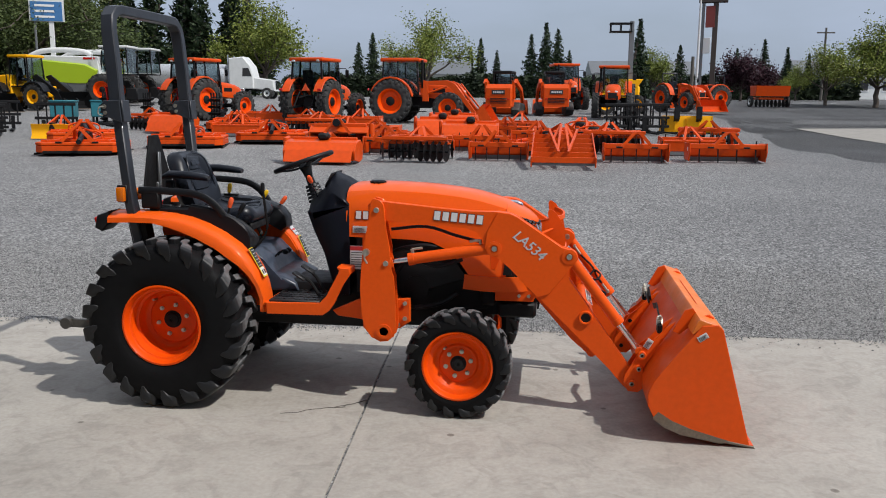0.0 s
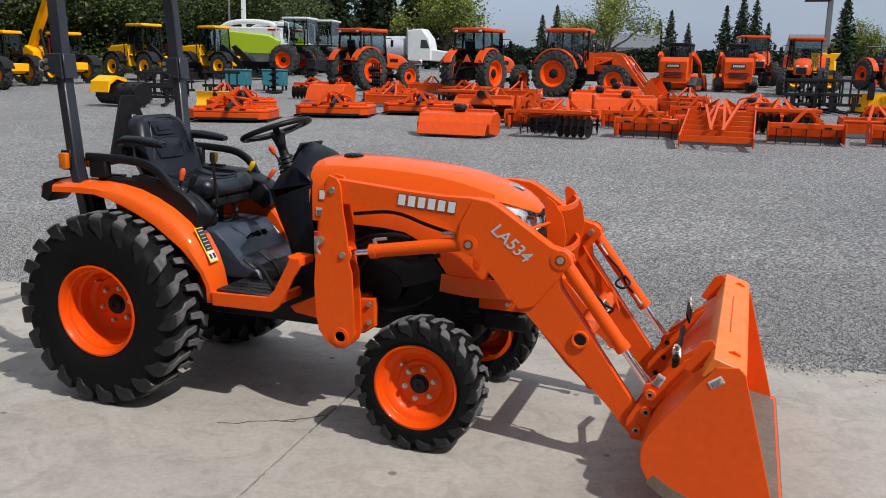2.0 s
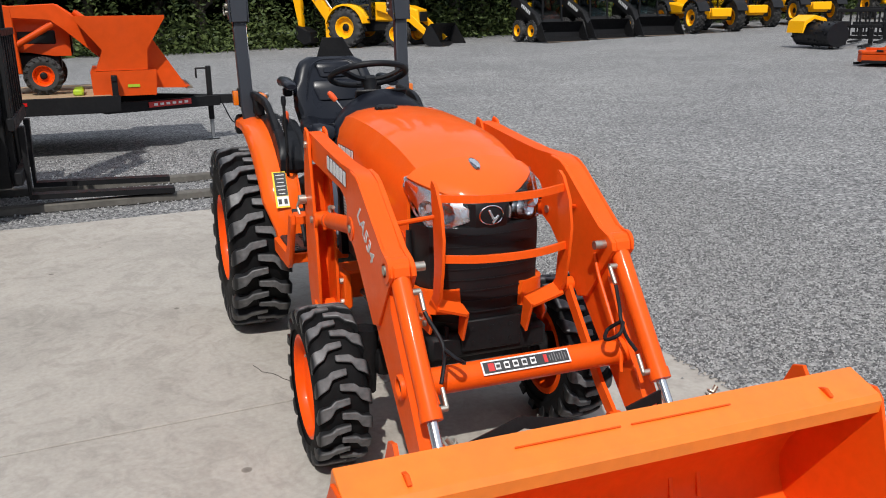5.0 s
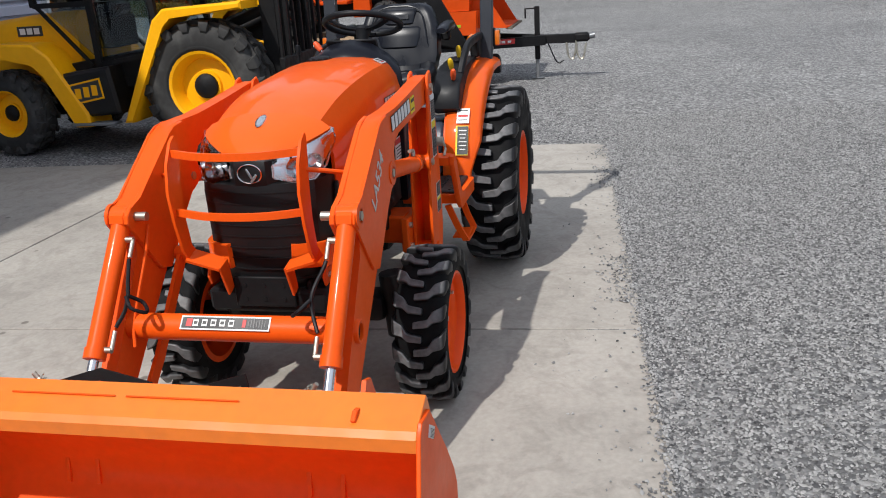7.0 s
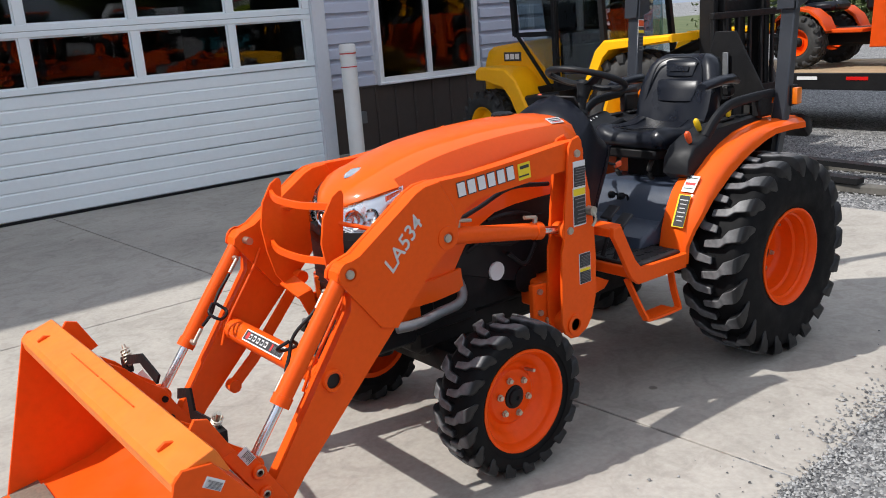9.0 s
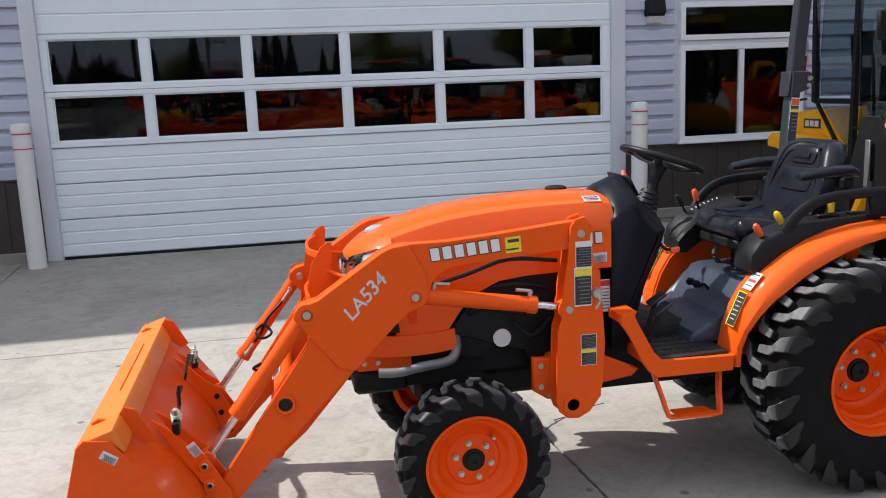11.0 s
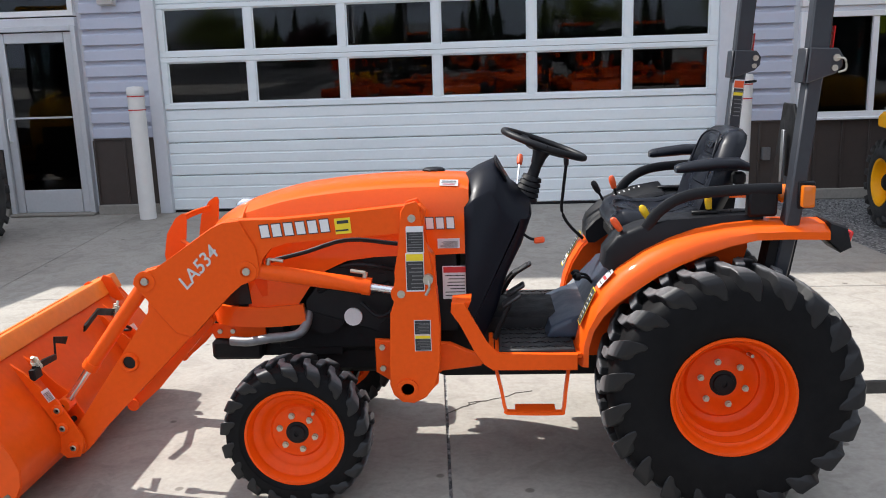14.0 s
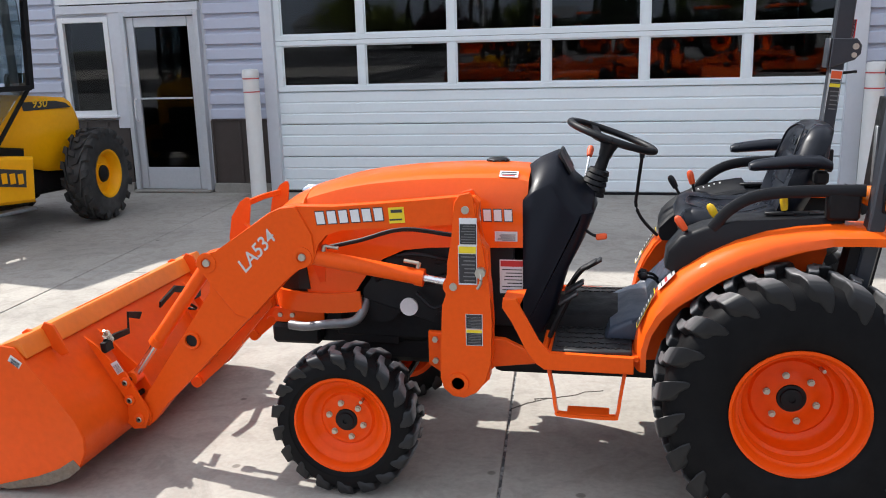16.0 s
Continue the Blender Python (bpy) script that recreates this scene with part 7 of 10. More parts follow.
def yard_wheel(parent, at, out, R, W, lip, paint, lugs=18, name="wheel", steer=0, lug_parts=False):
    key = (R, W, lip, paint.name, out, lugs, lug_parts)
    if key not in WHEELS:
        bm = tyre_mesh(R, W, lip, R * 0.06, out)
        lug = []
        for side in (1, -1):
            for i in range(0 if lug_parts else lugs):
                lug_mesh(bm, 2 * math.pi * (i + (0.5 if side < 0 else 0)) / lugs, side, R, W, R * 0.06, 30 * out, R * 0.095, R * 0.13)
            lug.append(mesh_of("lug", lug_mesh(B(), 0.0, side, R, W, R * 0.085, 30 * out, R * 0.135, R * 0.16), TYRE_DUSTY, 30))
        tyre = mesh_of("tyre", bm, TYRE_DUSTY, 40)
        bm = B()
        lathe(bm, (0, 0, 0), (0, out, 0), [(lip * 0.92, -W * 0.42), (lip, -W * 0.40), (lip * 0.90, -W * 0.1), (lip * 0.9, W * 0.30), (lip, W * 0.42), (lip * 1.01, W * 0.445), (lip * 0.93, W * 0.42), (lip * 0.82, W * 0.25), (lip * 0.78, W * 0.10), (lip * 0.45, W * 0.14), (lip * 0.42, W * 0.2), (0, W * 0.2)], 28)
        rim = mesh_of("rim", bm, paint, 34)
        bm = B()
        lathe(bm, (0, 0, 0), (0, out, 0), [(lip * 0.36, W * 0.19), (lip * 0.34, W * 0.26), (lip * 0.2, W * 0.34), (0, W * 0.35)], 18)
        hub = mesh_of("hub", bm, BLACK_METAL, 34)
        WHEELS[key] = (tyre, rim, hub, lug)
    tyre, rim, hub, lug = WHEELS[key]
    w = new(name, tyre)
    w.parent = parent
    w.matrix_basis = pose(*at, 0, 0, steer)
    for nm, me in (("rim", rim), ("hub", hub)):
        o = new(nm, me)
        o.parent = w
    for k in range(2 if lug_parts else 0):
        for i in range(lugs):
            o = new("lug", lug[k])
            o.parent = w
            o.matrix_basis = Euler((0, -2 * math.pi * (i + 0.5 * k) / lugs, 0)).to_matrix().to_4x4()
    return w


def place(x, y, heading, z=None):
    return pose(x, y, lot_z(y) if z is None else z, 0, 0, heading)


def cab(parent, x0, x1, w, z0, z1, frame_mat, roof_mat, taper=0.08, roof_over=0.08):
    """A glazed cab: six posts, panes, roof and a seat."""
    c = part("cab_floor", box(B(), ((x0 + x1) / 2, 0, z0 - 0.03), (x1 - x0, 2 * w, 0.06), bev=0.01), frame_mat, parent)
    xm = (x0 + x1) / 2 - 0.1
    for s in (1, -1):
        for x, dx in ((x0, taper), (xm, 0.0), (x1, -taper)):
            br("cab_post", parent, frame_mat, [(x, w * s, z0), (x + dx, (w - taper) * s, z1)], 0.06, 0.06, (1, 0, 0))
        glass("side_pane", parent, [(x0 + 0.04, z0 + 0.08), (x1 - 0.05, z0 + 0.08), (x1 - taper - 0.04, z1 - 0.04), (x0 + taper + 0.04, z1 - 0.04)], (w - 0.02) * s, (w - 0.03) * s)
    glass("windscreen", parent, [(-w + 0.06, z0 + 0.1), (w - 0.06, z0 + 0.1), (w - taper - 0.05, z1 - 0.04), (-w + taper + 0.05, z1 - 0.04)], x1 - taper * 0.6, x1 - taper * 0.6 + 0.01, "yz")
    glass("rear_pane", parent, [(-w + 0.06, z0 + 0.2), (w - 0.06, z0 + 0.2), (w - taper - 0.05, z1 - 0.04), (-w + taper + 0.05, z1 - 0.04)], x0 + taper * 0.6, x0 + taper * 0.6 + 0.01, "yz")
    bm = B()
    box(bm, ((x0 + x1) / 2, 0, z1 + 0.05), (x1 - x0 + 2 * roof_over - taper, 2 * w + roof_over, 0.14), bev=0.05, seg=2)
    part("roof", bm, roof_mat, parent)
    bx("seat", parent, VINYL, (x0 + 0.35, 0, z0 + 0.35), (0.4, 0.46, 0.14), bev=0.04)
    bx("seat_back", parent, VINYL, (x0 + 0.16, 0, z0 + 0.68), (0.13, 0.46, 0.62), (0, -8, 0), 0.05)
    tb("steering_wheel", parent, BLACK_PLASTIC, [(x1 - 0.42 + 0.17 * math.cos(t), 0.19 * math.sin(t), z0 + 0.62 + 0.08 * math.cos(t)) for t in (2 * math.pi * i / 12 for i in range(13))], 0.015, 6, 1)


def far_loader(parent, w, x0, z0, reach, paint, bucket_w, drop=0.15, bucket=True):
    """A front loader with boom arms, rams, towers and bucket."""
    for s in (1, -1):
        y = w * s
        pz("loader_tower", parent, paint, [(x0 - 0.10, z0 - 0.75), (x0 + 0.16, z0 - 0.75), (x0 + 0.12, z0 + 0.05), (x0 - 0.06, z0 + 0.08)], y - 0.05, y + 0.05)
        pts = [(x0 - 0.05, z0 + 0.05), (x0 + 0.45 * reach, z0 + 0.08), (x0 + 0.58 * reach, z0 - 0.05), (x0 + reach, drop + 0.22), (x0 + reach - 0.02, drop + 0.04), (x0 + 0.50 * reach, z0 - 0.22), (x0 + 0.40 * reach, z0 - 0.10), (x0 - 0.05, z0 - 0.08)]
        pz("loader_arm", parent, paint, pts, y - 0.045, y + 0.045)
        cy("lift_ram", parent, paint, (x0 + 0.05, y, z0 - 0.45), (x0 + 0.42 * reach, y, z0 - 0.16), 0.04)
        cy("bucket_ram", parent, paint, (x0 + 0.6 * reach, y * 0.9, z0 - 0.02), (x0 + reach - 0.05, y * 0.9, drop + 0.45), 0.035)
    cy("cross_tube", parent, paint, (x0 + 0.75 * reach, -w, (z0 + drop) * 0.5), (x0 + 0.75 * reach, w, (z0 + drop) * 0.5), 0.05)
    if bucket:
        yard_bucket(parent, x0 + reach, drop, bucket_w, paint)


def yard_bucket(parent, x, z, w, paint, k=1.0):
    out = [(x + 0.72 * k, z - 0.10 * k), (x + 0.2 * k, z - 0.08 * k), (x + 0.03 * k, z + 0.02 * k), (x, z + 0.22 * k), (x + 0.12 * k, z + 0.48 * k), (x + 0.28 * k, z + 0.62 * k)]
    inn = [(p + 0.03, q + 0.02) for p, q in out]
    bm = B()
    rows(bm, [[(p, -w / 2, q) for p, q in out + inn[::-1]], [(p, w / 2, q) for p, q in out + inn[::-1]]])
    b = part("bucket", bm, paint, parent, "", 30)
    for s in (1, -1):
        bm = B()
        prism(bm, out[:3] + out[3:], w / 2 * s, (w / 2 + 0.015) * s)
        part("bucket_side", bm, paint, b)
    br("cutting_edge", b, RUST, [(x + 0.74 * k, -w / 2, z - 0.10 * k), (x + 0.74 * k, w / 2, z - 0.10 * k)], 0.08, 0.03)


def farm_tractor(at, label, group="tractors for sale", loader=False, k=1.0, has_cab=True, crate=False):
    """A cab tractor, nose along +x, built to about 2.6 m."""
    t = thing("farm_tractor", label, "tractor", at, group)
    for s in (1, -1):
        yard_wheel(t, (0, 0.83 * s, 0.86), s, 0.86, 0.46, 0.50, ORANGE_RIM, 20, "rear_wheel", lug_parts=True)
        yard_wheel(t, (2.35, 0.80 * s, 0.62), s, 0.62, 0.36, 0.36, ORANGE_RIM, 18, "front_wheel", lug_parts=True)
        arc = [(0.92 * math.cos(a), 0.86 + 0.98 * math.sin(a)) for a in (radians(d) for d in range(12, 172, 16))]
        arc2 = [(0.88 * math.cos(a), 0.86 + 0.93 * math.sin(a)) for a in (radians(d) for d in range(156, 11, -16))]
        pz("fender", t, ORANGE_FAR, arc + arc2, 0.54 * s, 0.90 * s, "xz", 0.012)
        bx("tail_lamp", t, RED_LENS, (-0.93, 0.86 * s, 1.32), (0.05, 0.16, 0.09))
        tb("mirror_arm", t, BLACK_PLASTIC, [(1.05, 0.70 * s, 2.2), (1.15, 0.95 * s, 2.2), (1.15, 0.98 * s, 2.1)], 0.015)
        bx("mirror", t, BLACK_PLASTIC, (1.15, 1.0 * s, 2.0), (0.05, 0.16, 0.28))
    bx("transmission", t, BLACK_METAL, (0.7, 0, 0.85), (2.0, 0.5, 0.5), bev=0.05)
    bx("front_axle", t, BLACK_METAL, (2.35, 0, 0.62), (0.2, 1.4, 0.18), bev=0.04)
    bx("rear_axle", t, BLACK_METAL, (0, 0, 0.86), (0.34, 1.4, 0.34), bev=0.05)
    st = []
    for x, top, w, low in ((1.12, 1.66, 0.36, 1.05), (1.5, 1.66, 0.37, 1.0), (2.0, 1.62, 0.37, 0.96), (2.5, 1.54, 0.35, 0.92), (2.78, 1.44, 0.31, 0.9), (2.9, 1.28, 0.26, 0.92)):
        h = [(0, top), (0.6 * w, top - 0.02), (0.9 * w, top - 0.09), (w, top - 0.2), (w, low), (0, low)]
        st.append([(x, y, z) for y, z in h] + [(x, -y, z) for y, z in h[-2:0:-1]])
    bm = B()
    rows(bm, st)
    part("hood", bm, ORANGE_FAR, t, "orange hood", 40)
    bx("grille", t, GRILLE_BLACK, (2.88, 0, 1.08), (0.06, 0.44, 0.30), bev=0.02)
    for s in (1, -1):
        bx("headlight", t, DECAL_SILVER, (2.87, 0.17 * s, 1.27), (0.06, 0.14, 0.09))
        bx("hood_vent", t, GRILLE_BLACK, (1.9, 0.372 * s, 1.3), (0.5, 0.012, 0.16))
        for z in (0.45, 0.68):
            bx("step", t, BLACK_METAL, (0.98, 0.72 * s, z), (0.28, 0.26, 0.03), bev=0.006)
    if has_cab:
        cab(t, -0.42, 1.12, 0.72, 1.12, 2.46, BLACK_METAL, ORANGE_FAR)
        cy("exhaust", t, BLACK_METAL, (1.22, -0.48, 1.4), (1.22, -0.48, 2.5), 0.05)
        for s in (1, -1):
            bx("work_lamp", t, DECAL_SILVER, (-0.45, 0.55 * s, 2.45), (0.06, 0.14, 0.08))
    else:
        bx("seat", t, VINYL, (0.1, 0, 1.45), (0.45, 0.5, 0.16), bev=0.05)
        bx("seat_back", t, VINYL, (-0.14, 0, 1.72), (0.14, 0.5, 0.5), bev=0.05)
        tb("roll_bar", t, ROPS_GREY, [(-0.4, -0.55, 1.2), (-0.42, -0.55, 2.35), (-0.42, -0.45, 2.45), (-0.42, 0.45, 2.45), (-0.42, 0.55, 2.35), (-0.4, 0.55, 1.2)], 0.04, 8, 2)
    # three-point linkage and slow sign
    for s in (1, -1):
        br("link_arm", t, BLACK_METAL, [(-0.2, 0.3 * s, 0.7), (-1.05, 0.42 * s, 0.6)], 0.04, 0.09)
        tb("lift_rod", t, BLACK_METAL, [(-0.35, 0.35 * s, 1.25), (-0.75, 0.4 * s, 0.65)], 0.025, 6, 0)
    tb("top_link", t, BLACK_METAL, [(-0.4, 0, 1.1), (-1.0, 0, 1.0)], 0.03, 6, 0)
    pz("slow_sign", t, KNOB_RED, [(-0.18, 1.28), (0.18, 1.28), (0, 1.58)], -0.50, -0.48, "yz", 0.004)
    if loader:
        far_loader(t, 0.56, 1.35, 1.62, 2.15, ORANGE_FAR, 1.9)
    t.scale = (k, k, k)
    return t


def track_loader(at, label):
    """A compact track loader seen from its tail."""
    t = thing("track_loader", label, "track loader", at, "track loaders for sale")
    for s in (1, -1):
        pts = [(-0.85, 0.30), (-0.62, 0.02), (0.75, 0.02), (0.98, 0.22), (0.80, 0.58), (-0.45, 0.66)]
        pz("track", t, TYRE_DUSTY, pts, 0.52 * s, 0.92 * s, "xz", 0.05)
        for i in range(5):
            cy("roller", t, ORANGE_FAR, (-0.5 + 0.28 * i, 0.925 * s, 0.18), (-0.5 + 0.28 * i, 0.93 * s, 0.18), 0.09)
        pz("loader_arm", t, ORANGE_FAR, [(-1.0, 1.55), (-0.7, 1.75), (0.7, 1.35), (1.35, 0.55), (1.42, 0.30), (1.25, 0.30), (0.6, 1.18), (-0.75, 1.52)], 0.66 * s, 0.80 * s)
        pz("arm_link", t, ORANGE_FAR, [(-1.02, 1.6), (-0.82, 1.62), (-0.70, 0.85), (-0.95, 0.80)], 0.60 * s, 0.72 * s)
    pz("tail", t, ORANGE_FAR, [(-1.25, 0.42), (-1.28, 1.30), (-1.05, 1.50), (-0.35, 1.50), (-0.35, 0.42)], -0.62, 0.62, "xz", 0.04, "orange engine door")
    bx("name_band", t, DECAL_BLACK, (-1.285, 0, 1.12), (0.02, 0.62, 0.20), bev=0.004)
    bm = B()
    for i in range(6):
        box(bm, (-1.298, (i - 2.5) * 0.085, 1.12), (0.006, 0.06, 0.09))
    part("name_block", bm, DECAL_SILVER, t)
    for i in range(4):
        bx("vent_slat", t, GRILLE_BLACK, (-1.278, 0, 0.62 + 0.07 * i), (0.02, 0.8, 0.03), bev=0.004)
    for s in (1, -1):
        bx("tail_lamp", t, RED_LENS, (-1.285, 0.48 * s, 0.80), (0.02, 0.10, 0.06))
    cab(t, -0.45, 0.75, 0.46, 0.85, 2.02, BLACK_METAL, BLACK_METAL, 0.05, 0.02)
    yard_bucket(t, 1.35, 0.14, 1.75, ORANGE_FAR)
    return t


def skid_steer(at, label):
    """A yellow and black single-arm skid steer, bucket to the front."""
    t = thing("skid_steer", label, "skid steer", at, "skid steers in a row")
    for s in (1, -1):
        for x in (-0.5, 0.55):
            yard_wheel(t, (x, 0.75 * s, 0.42), s, 0.42, 0.30, 0.23, YELLOW, 16)
    pz("body", t, BLACK_METAL, [(-1.1, 0.35), (-1.15, 1.15), (-0.85, 1.45), (0.6, 1.0), (0.95, 0.45), (0.9, 0.30)], -0.58, 0.58, "xz", 0.04)
    pz("engine_cover", t, YELLOW, [(-1.2, 0.6), (-1.2, 1.3), (-0.9, 1.55), (-0.5, 1.5), (-0.5, 0.6)], -0.5, 0.5, "xz", 0.05, "yellow engine cover")
    cab(t, -0.55, 0.72, 0.46, 0.70, 2.0, BLACK_METAL, BLACK_METAL, 0.06, 0.05)
    pz("boom", t, BLACK_METAL, [(-1.1, 1.35), (-1.0, 1.75), (-0.6, 1.72), (0.75, 1.05), (1.25, 0.42), (1.1, 0.28), (0.6, 0.75), (-0.7, 1.4)], -0.84, -0.62, "xz", 0.03, "black single loader boom")
    brand_blocks(t, (0.1, -0.845, 1.25), -1, 0.75, 0.16, 27, False)
    yard_bucket(t, 1.15, 0.12, 1.95, BLACK_METAL)
    bx("name_plate", t, DECAL_SILVER, (0.93, 0, 0.62), (0.02, 0.4, 0.12), bev=0.004)
    for s in (1, -1):
        bx("work_lamp", t, DECAL_SILVER, (0.70, 0.35 * s, 1.98), (0.06, 0.12, 0.08))
    return t


def telehandler(at, label, lift=50):
    """A yellow telescopic handler with its boom raised."""
    t = thing("telehandler", label, "telehandler", at, "telehandlers in a row")
    for s in (1, -1):
        for x in (-1.15, 1.35):
            yard_wheel(t, (x, 0.92 * s, 0.60), s, 0.60, 0.42, 0.33, YELLOW, 18)
            a = [(x + 0.75 * math.cos(r), 0.62 + 0.72 * math.sin(r)) for r in (radians(d) for d in range(20, 161, 20))]
            b = [(x + 0.70 * math.cos(r), 0.62 + 0.67 * math.sin(r)) for r in (radians(d) for d in range(160, 19, -20))]
            pz("fender", t, BLACK_PLASTIC, a + b, 0.62 * s, 1.12 * s)
    bx("chassis", t, YELLOW, (0.1, 0, 0.75), (3.2, 0.85, 0.42), bev=0.05)
    bx("axle", t, BLACK_METAL, (1.35, 0, 0.6), (0.25, 1.5, 0.25), bev=0.04)
    bx("axle", t, BLACK_METAL, (-1.15, 0, 0.6), (0.25, 1.5, 0.25), bev=0.04)
    pz("rear_frame", t, YELLOW, [(-1.9, 0.7), (-1.95, 1.45), (-1.55, 1.75), (-0.9, 1.45), (-0.9, 0.7)], -0.45, 0.45, "xz", 0.05)
    pz("engine_pod", t, YELLOW, [(-0.9, 0.75), (-0.9, 1.25), (0.95, 1.05), (1.0, 0.75)], -0.98, -0.48, "xz", 0.06, "yellow engine cover")
    c = thing("cab", "", "")
    c.parent = t
    c.location = (0.1, 0.5, 0)
    cab(c, -0.7, 0.75, 0.44, 0.95, 2.25, BLACK_METAL, YELLOW, 0.08, 0.05)
    d = Vector((math.cos(radians(lift)), 0, math.sin(radians(lift))))
    p = Vector((-1.6, -0.05, 1.6))
    br("boom", t, YELLOW, [p, p + d * 3.0], 0.28, 0.34, (0, 0, 1) if lift < 60 else (1, 0, 0), label="raised yellow boom")
    br("inner_boom", t, YELLOW, [p + d * 2.7, p + d * 4.3], 0.20, 0.25, (0, 0, 1) if lift < 60 else (1, 0, 0))
    cy("lift_ram", t, BLACK_METAL, (-0.4, -0.05, 0.9), p + d * 1.3 - Vector((0, 0, 0.15)), 0.07)
    br("carriage", t, BLACK_METAL, [p + d * 4.3, p + d * 4.4 + Vector((0.35, 0, -0.4))], 0.9, 0.12)
    bx("front_plate", t, YELLOW, (1.85, 0, 0.8), (0.12, 0.9, 0.35), bev=0.03)
    return t


def wheel_loader(at, label):
    t = thing("wheel_loader", label, "wheel loader", at)
    for s in (1, -1):
        for x in (-1.25, 1.35):
            yard_wheel(t, (x, 0.9 * s, 0.68), s, 0.68, 0.46, 0.36, YELLOW, 18)
    pz("rear_body", t, YELLOW, [(-2.3, 0.7), (-2.35, 1.35), (-2.0, 1.75), (-0.5, 1.85), (-0.35, 0.7)], -0.62, 0.62, "xz", 0.06, "yellow engine bay")
    bx("rear_grille", t, GRILLE_BLACK, (-2.33, 0, 1.1), (0.06, 0.9, 0.5))
    bx("front_frame", t, YELLOW, (1.1, 0, 0.95), (1.2, 0.7, 0.6), bev=0.06)
    for s in (1, -1):
        for x in (-1.25, 1.35):
            a = [(x + 0.82 * math.cos(r), 0.68 + 0.8 * math.sin(r)) for r in (radians(d) for d in range(20, 161, 20))]
            b = [(x + 0.77 * math.cos(r), 0.68 + 0.75 * math.sin(r)) for r in (radians(d) for d in range(160, 19, -20))]
            pz("fender", t, BLACK_PLASTIC, a + b, 0.62 * s, 1.12 * s)
        pz("loader_arm", t, BLACK_METAL, [(0.9, 1.75), (1.2, 1.85), (2.6, 0.9), (2.95, 0.45), (2.75, 0.35), (1.2, 1.45)], 0.42 * s, 0.54 * s)
        br("hand_rail", t, BLACK_METAL, [(-0.5, 0.8 * s, 0.9), (-0.5, 0.85 * s, 2.0)], 0.04, 0.04)
    cab(t, -0.55, 0.7, 0.6, 1.25, 2.75, BLACK_METAL, YELLOW, 0.08, 0.08)
    cy("lift_ram", t, BLACK_METAL, (1.0, 0, 1.2), (2.2, 0, 1.0), 0.08)
    yard_bucket(t, 2.7, 0.2, 2.3, BLACK_METAL, 1.2)
    return t


def backhoe(at, label):
    t = thing("backhoe_loader", label, "backhoe", at)
    for s in (1, -1):
        yard_wheel(t, (0, 0.86 * s, 0.74), s, 0.74, 0.48, 0.40, YELLOW, 18, "rear_wheel")
        yard_wheel(t, (2.15, 0.84 * s, 0.50), s, 0.50, 0.34, 0.28, YELLOW, 16, "front_wheel")
        a = [(0.86 * math.cos(r), 0.74 + 0.86 * math.sin(r)) for r in (radians(d) for d in range(10, 171, 20))]
        b = [(0.80 * math.cos(r), 0.74 + 0.80 * math.sin(r)) for r in (radians(d) for d in range(170, 9, -20))]
        pz("fender", t, YELLOW, a + b, 0.55 * s, 1.1 * s)
        pz("loader_arm", t, YELLOW, [(1.1, 1.55), (1.3, 1.62), (2.6, 1.15), (3.5, 0.35), (3.35, 0.25), (2.5, 0.92), (1.15, 1.35)], 0.48 * s, 0.58 * s)
        pz("stabiliser", t, YELLOW, [(-0.95, 1.5), (-0.75, 1.5), (-0.75, 0.35), (-0.95, 0.35)], 0.75 * s, 0.9 * s)
        bx("stabiliser_pad", t, BLACK_METAL, (-0.85, 0.85 * s, 0.3), (0.4, 0.3, 0.08))
    bx("chassis", t, BLACK_METAL, (0.9, 0, 0.8), (3.0, 0.6, 0.45), bev=0.05)
    pz("hood", t, YELLOW, [(0.95, 0.95), (0.95, 1.65), (2.3, 1.5), (2.75, 1.35), (2.8, 0.9)], -0.42, 0.42, "xz", 0.06, "yellow hood")
    bx("grille", t, GRILLE_BLACK, (2.80, 0, 1.1), (0.05, 0.6, 0.36))
    cab(t, -0.72, 0.95, 0.72, 1.05, 2.72, BLACK_METAL, YELLOW, 0.08, 0.1)
    bx("kingpost", t, YELLOW, (-1.05, 0, 0.85), (0.3, 0.5, 0.8), bev=0.04)
    pz("rear_boom", t, YELLOW, [(-1.0, 0.75), (-1.15, 1.2), (-1.9, 2.2), (-2.7, 3.35), (-2.95, 3.5), (-3.0, 3.25), (-2.2, 2.0), (-1.25, 0.7)], -0.13, 0.13, "xz", 0.03, "folded yellow backhoe boom")
    pz("dipper", t, YELLOW, [(-2.75, 3.6), (-3.05, 3.55), (-3.0, 2.2), (-2.75, 0.75), (-2.55, 0.75), (-2.6, 2.4)], -0.11, 0.11, "xz", 0.03)
    pz("dig_bucket", t, BLACK_METAL, [(-2.75, 0.8), (-2.5, 0.75), (-2.1, 0.55), (-2.05, 0.15), (-2.4, 0.05), (-2.75, 0.3)], -0.3, 0.3, "xz", 0.03)
    brand_blocks(t, (-2.0, -0.135, 2.1), -1, 0.8, 0.2, 56, False)
    cy("boom_ram", t, CHROME, (-1.1, 0, 1.3), (-2.2, 0, 2.7), 0.05)
    yard_bucket(t, 3.3, 0.16, 2.1, BLACK_METAL, 1.1)
    return t


